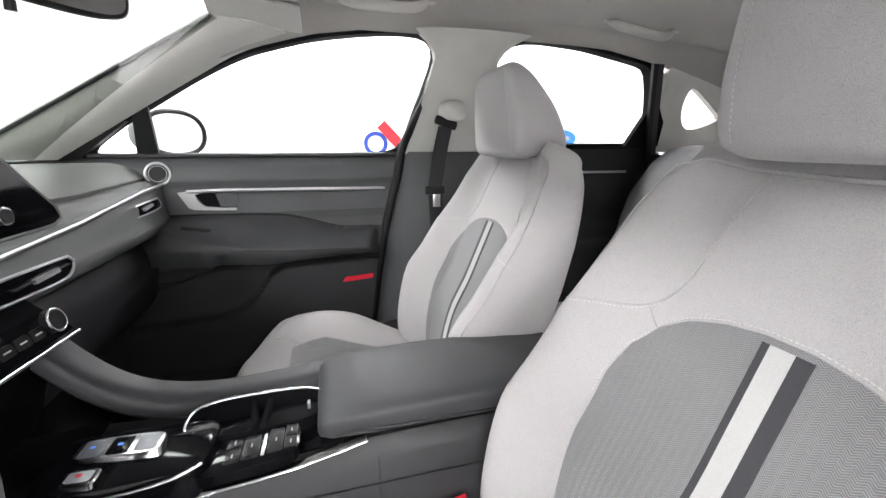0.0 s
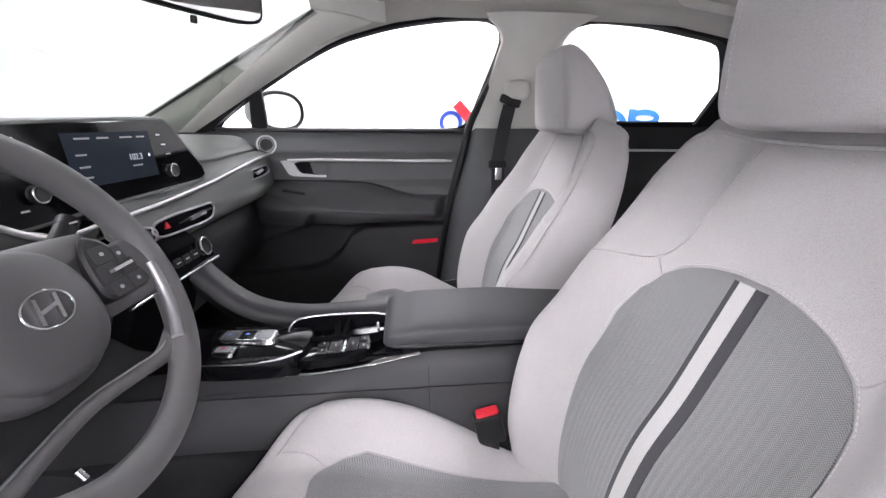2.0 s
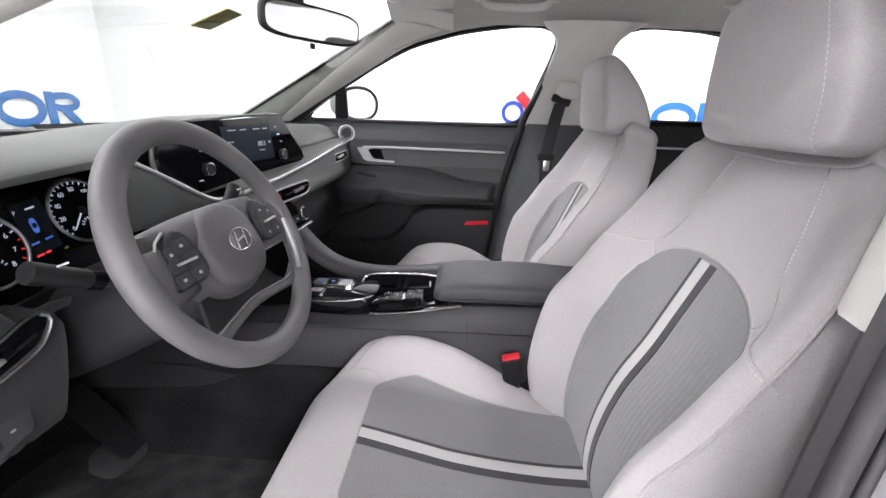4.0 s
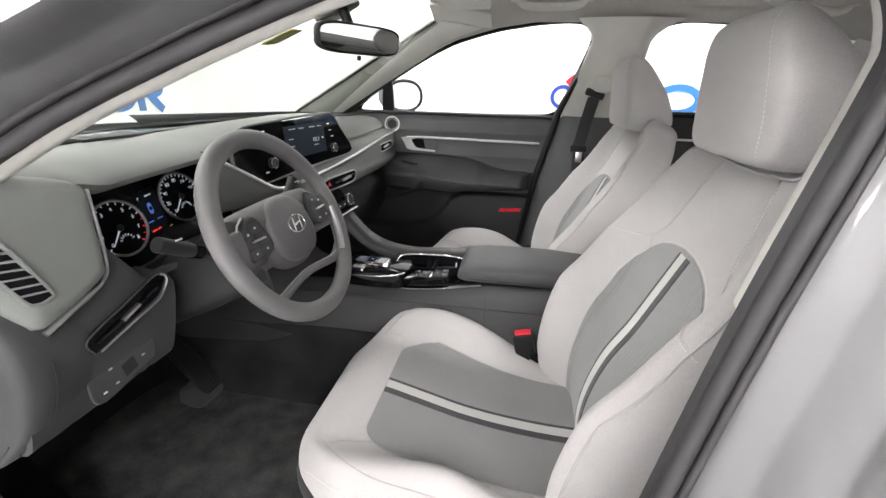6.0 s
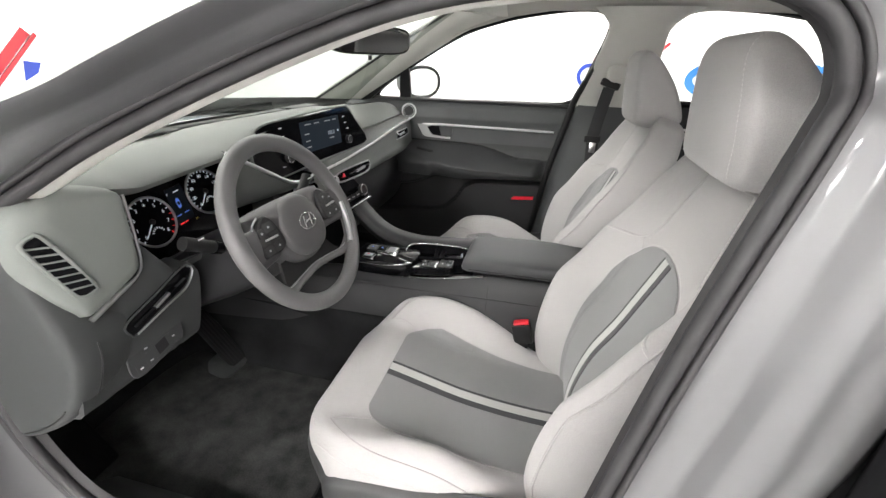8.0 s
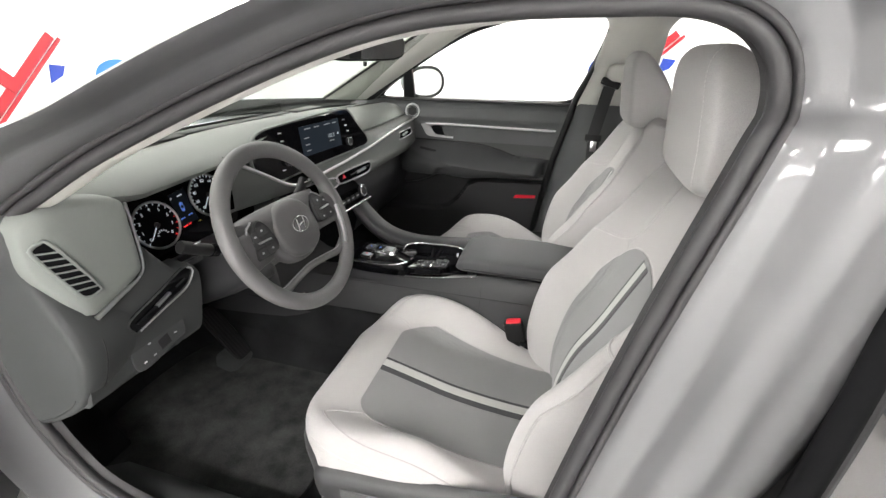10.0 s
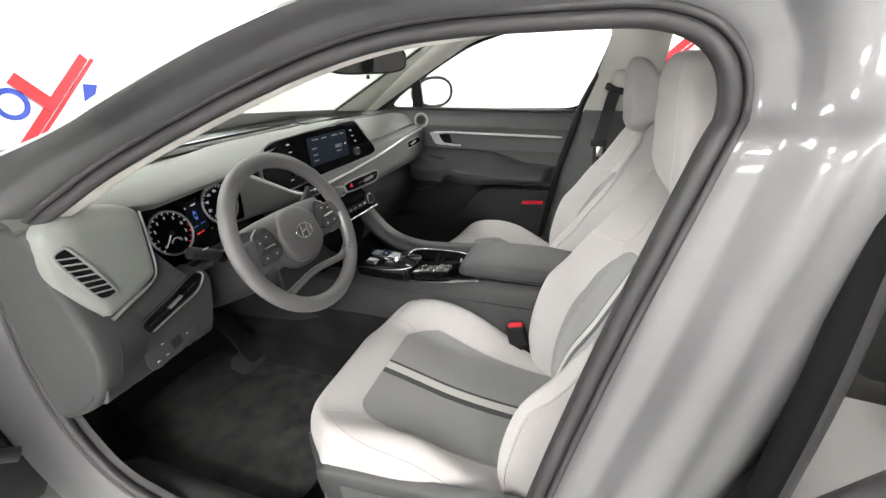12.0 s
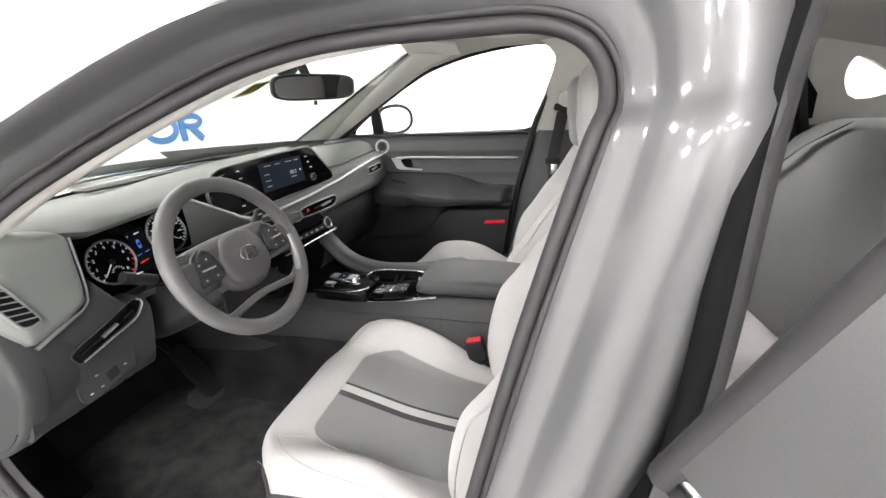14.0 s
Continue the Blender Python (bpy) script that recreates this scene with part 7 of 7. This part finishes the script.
# ---- driver's rear side: centre pillar's back seal and the opened rear door ----
bseal = curve([(0.415, -0.785, 0.46), (0.435, -0.765, 0.70), (0.462, -0.735, 0.92), (0.482, -0.695, 1.10), (0.505, -0.655, 1.20), (0.53, -0.625, 1.255), (0.59, -0.605, 1.285), (0.75, -0.595, 1.295), (1.0, -0.60, 1.28)], 60)
# matt black tube draws the dark gap between pillar paint and flange
tube("rear_gap_tube", [p + np.array((0.010, 0.012, 0)) for p in bseal], 0.012, FRAME_BLACK, car, "black rear door seal or dark gap", seg=8)
G = [[p + np.array((0.014, 0.010, 0)), p + np.array((0.026, 0.010, 0)), p + np.array((0.038, 0.020, 0)), p + np.array((0.042, 0.06, 0.0)), p + np.array((0.045, 0.13, 0.0)), p + np.array((0.01, 0.17, 0.0))] for p in bseal]
sheet("rear_flange", G, RUBBER, car, "black rear opening flange", sharp=60)

# the driver's side rear door, swung open
rd = thing("open_rear_door", "open grey rear door with dark window frame and chrome belt strip", "car door", "near side doors", at=(0.55, -1.0, 0.4))
E_ = np.array((0.046, -0.040, 0.152)) / np.linalg.norm((0.046, -0.040, 0.152))
H_ = np.array((0.40, -0.915, 0.0))
N_ = np.cross(E_, H_)
C0 = np.array((0.413, -0.862, 0.948))
pt = lambda e, h, n=0.0: C0 + E_ * e + H_ * h + N_ * n
G = [[pt(e, h, -0.010 * (h / 0.6) ** 2) for h in np.linspace(0.012, 0.75, 8)] for e in np.linspace(0.012, 0.40, 6)]
sheet("window_frame", G, PILLAR_GLOSS, rd, "dark grey reflecting window surround", 0.006, -N_)
tube("window_frame", [pt(e, 0.006) for e in np.linspace(-0.01, 0.40, 10)] + [pt(0.41, h) for h in np.linspace(0.02, 0.75, 6)], 0.009, RUBBER, rd, "dark window frame", seg=8)
tube("belt_strip", [pt(0.0, h, 0.006) for h in np.linspace(0.0, 0.75, 8)], 0.008, BRIGHT_CHROME, rd, "chrome belt strip", seg=8)
G = [[C0 + H_ * h + np.array((0, 0, z)) + np.array((-0.03, -0.012, 0)) * math.sin(min(1, -z / 0.5) * math.pi) for h in np.linspace(0.0, 0.80, 7)] for z in (-0.014, -0.1, -0.25, -0.40, -0.55, -0.62)]
sheet("outer_skin", G, PAINT, rd, "grey painted door skin", 0.05, (0.915, 0.40, 0))

# the driver's front door, swung wide open ahead of the opening, with its check strap
fd = thing("open_front_door", "grey front door swung wide open ahead of the opening", "car door", "near side doors", at=(-0.95, -1.4, 0.4))
FH = np.array((-0.42, -0.907, 0.0))
F0 = np.array((-0.825, -0.960, 0.0))
FN = np.array((0.907, -0.42, 0.0))
G = [[F0 + FH * h + np.array((0, 0, z)) + FN * 0.02 * math.sin(h * 3) for z in (0.32, 0.5, 0.7, 0.9, 0.97)] for h in np.linspace(0, 1.05, 9)]
sheet("door_card", G, DOOR_SKIN, fd, "dark grey inner card", 0.09, -FN)
G = [[F0 + FH * h - FN * 0.092 + np.array((0, 0, z)) for z in (0.32, 0.5, 0.7, 0.9, 0.97)] for h in np.linspace(0, 1.05, 9)]
sheet("outer_skin", G, PAINT, fd, "grey painted outer skin", 0.02, -FN)
tube("window_frame", [F0 + FH * h + np.array((0, 0, z)) for h, z in ((0.02, 0.97), (0.25, 1.10), (0.50, 1.22), (0.75, 1.28), (0.98, 1.27), (1.02, 1.15), (0.97, 0.97))], 0.022, SATIN_BLACK, fd, "black window frame", seg=8)
tube("check_strap", [(-0.690, -0.800, 0.520), (-0.705, -0.835, 0.545), (-0.74, -0.87, 0.60), (-0.815, -0.955, 0.61)], 0.014, SATIN_BLACK, fd, "black check strap", seg=8)

# ---- cabin roof fittings ----


def visor(y0, name):
    t = thing(name, "light grey folded sun visor against the headliner", "sun visor", "sun visors", at=(-0.1, y0, 1.32))
    o = curve([(-0.20, -0.075), (-0.21, 0.06), (-0.17, 0.085), (0.16, 0.085), (0.195, 0.06), (0.19, -0.06), (0.16, -0.08), (-0.16, -0.085)], 48, closed=True)
    at = lambda a, b, c=0.0: np.array((-0.115 + b, y0 + a, roof_z(-0.1, y0 + a, 0.065) - 0.020 - 0.10 * (-b) * 0.4 - c))
    rings = [[at(a * k, b * k, c) for a, b in o] for k, c in ((0.94, -0.008), (1.0, 0.0), (0.97, 0.009), (0.8, 0.012), (0.1, 0.013))]
    loft("pad", rings, TRIM_LIGHT, t, "light grey visor pad", sharp=60)
    plate("label", lambda a, b, c=0.0: at(a + 0.03, b + 0.02, c + 0.0128), [(-0.05, -0.02), (0.05, -0.02), (0.05, 0.02), (-0.05, 0.02)], 0.0006, WHITE_MARK, t, "white printed label")
    tube("pivot", [at(-0.2, 0.06, -0.01), at(0.20, 0.06, -0.006)], 0.005, TRIM_LIGHT, t, seg=8)


visor(0.34, "sun_visor")


def grab_handle(x0, x1):
    t = thing("grab_handle", "light grey folding grab handle on the roof rail", "grab handle", "grab handles", at=(x0, 0.58, 1.30))
    y = lambda x: 0.545
    z = lambda x: roof_z(x, 0.53, 0.065) + 0.008
    path = curve([(x0, 0.550, z(x0)), (x0 + 0.02, 0.535, z(x0) - 0.022), (x0 + 0.06, 0.53, z(x0) - 0.030), (x1 - 0.06, 0.53, z(x1) - 0.030), (x1 - 0.02, 0.535, z(x1) - 0.022), (x1, 0.550, z(x1))], 26)
    tube("grip", path, 0.0125, TRIM_LIGHT, t, "light grey grip", seg=12, flat=0.8)
    for x in (x0, x1):
        block("mount", (x, 0.553, z(x) - 0.002), (0.050, 0.040, 0.024), TRIM_LIGHT, t, "mount", 0.009)


grab_handle(0.05, 0.27)
grab_handle(0.80, 1.02)
# rear-view mirror
rv = thing("rear_view_mirror", "black framed rear-view mirror under the windscreen top", "mirror", at=(-0.27, -0.04, 1.22))
RN = np.array((0.84, -0.50, -0.105))
RM = frame_of((-0.280, -0.030, 1.192), RN)
ro = oval(0.118, 0.032, 48, 4)
rings = [[RM(a * k, b * k, c) for a, b in ro] for k, c in ((0.55, -0.034), (0.85, -0.026), (1.0, -0.008), (1.0, 0.002), (0.965, 0.005), (0.94, 0.004))]
loft("housing", rings, SATIN_BLACK, rv, "black housing", sharp=50)
plate("mirror_glass", lambda a, b, c=0.0: RM(a, b, c + 0.0046), ro * (0.94, 0.84), 0.0008, MIRROR, rv, "mirror glass")
tube("tab", [RM(0.0, -0.034, -0.006), RM(0.0, -0.044, -0.006)], 0.005, SATIN_BLACK, rv, "small black tab", seg=8)
tube("stem", [RM(0, 0.01, -0.03), (-0.33, -0.01, 1.262)], 0.012, SATIN_BLACK, rv, "black stem", seg=10)
block("sensor_cover", (-0.345, -0.01, 1.262), (0.10, 0.075, 0.035), SATIN_BLACK, rv, "black sensor cover", 0.01, (0, -28, 0))
tag_ = thing("hang_tag", "yellow card tag near the mirror on the windscreen", "card", at=(-0.46, -0.02, 1.2))
block("card", (-0.47, -0.035, 1.196), (0.075, 0.115, 0.002), YELLOW, tag_, "", 0.0, (6, -25, 12))
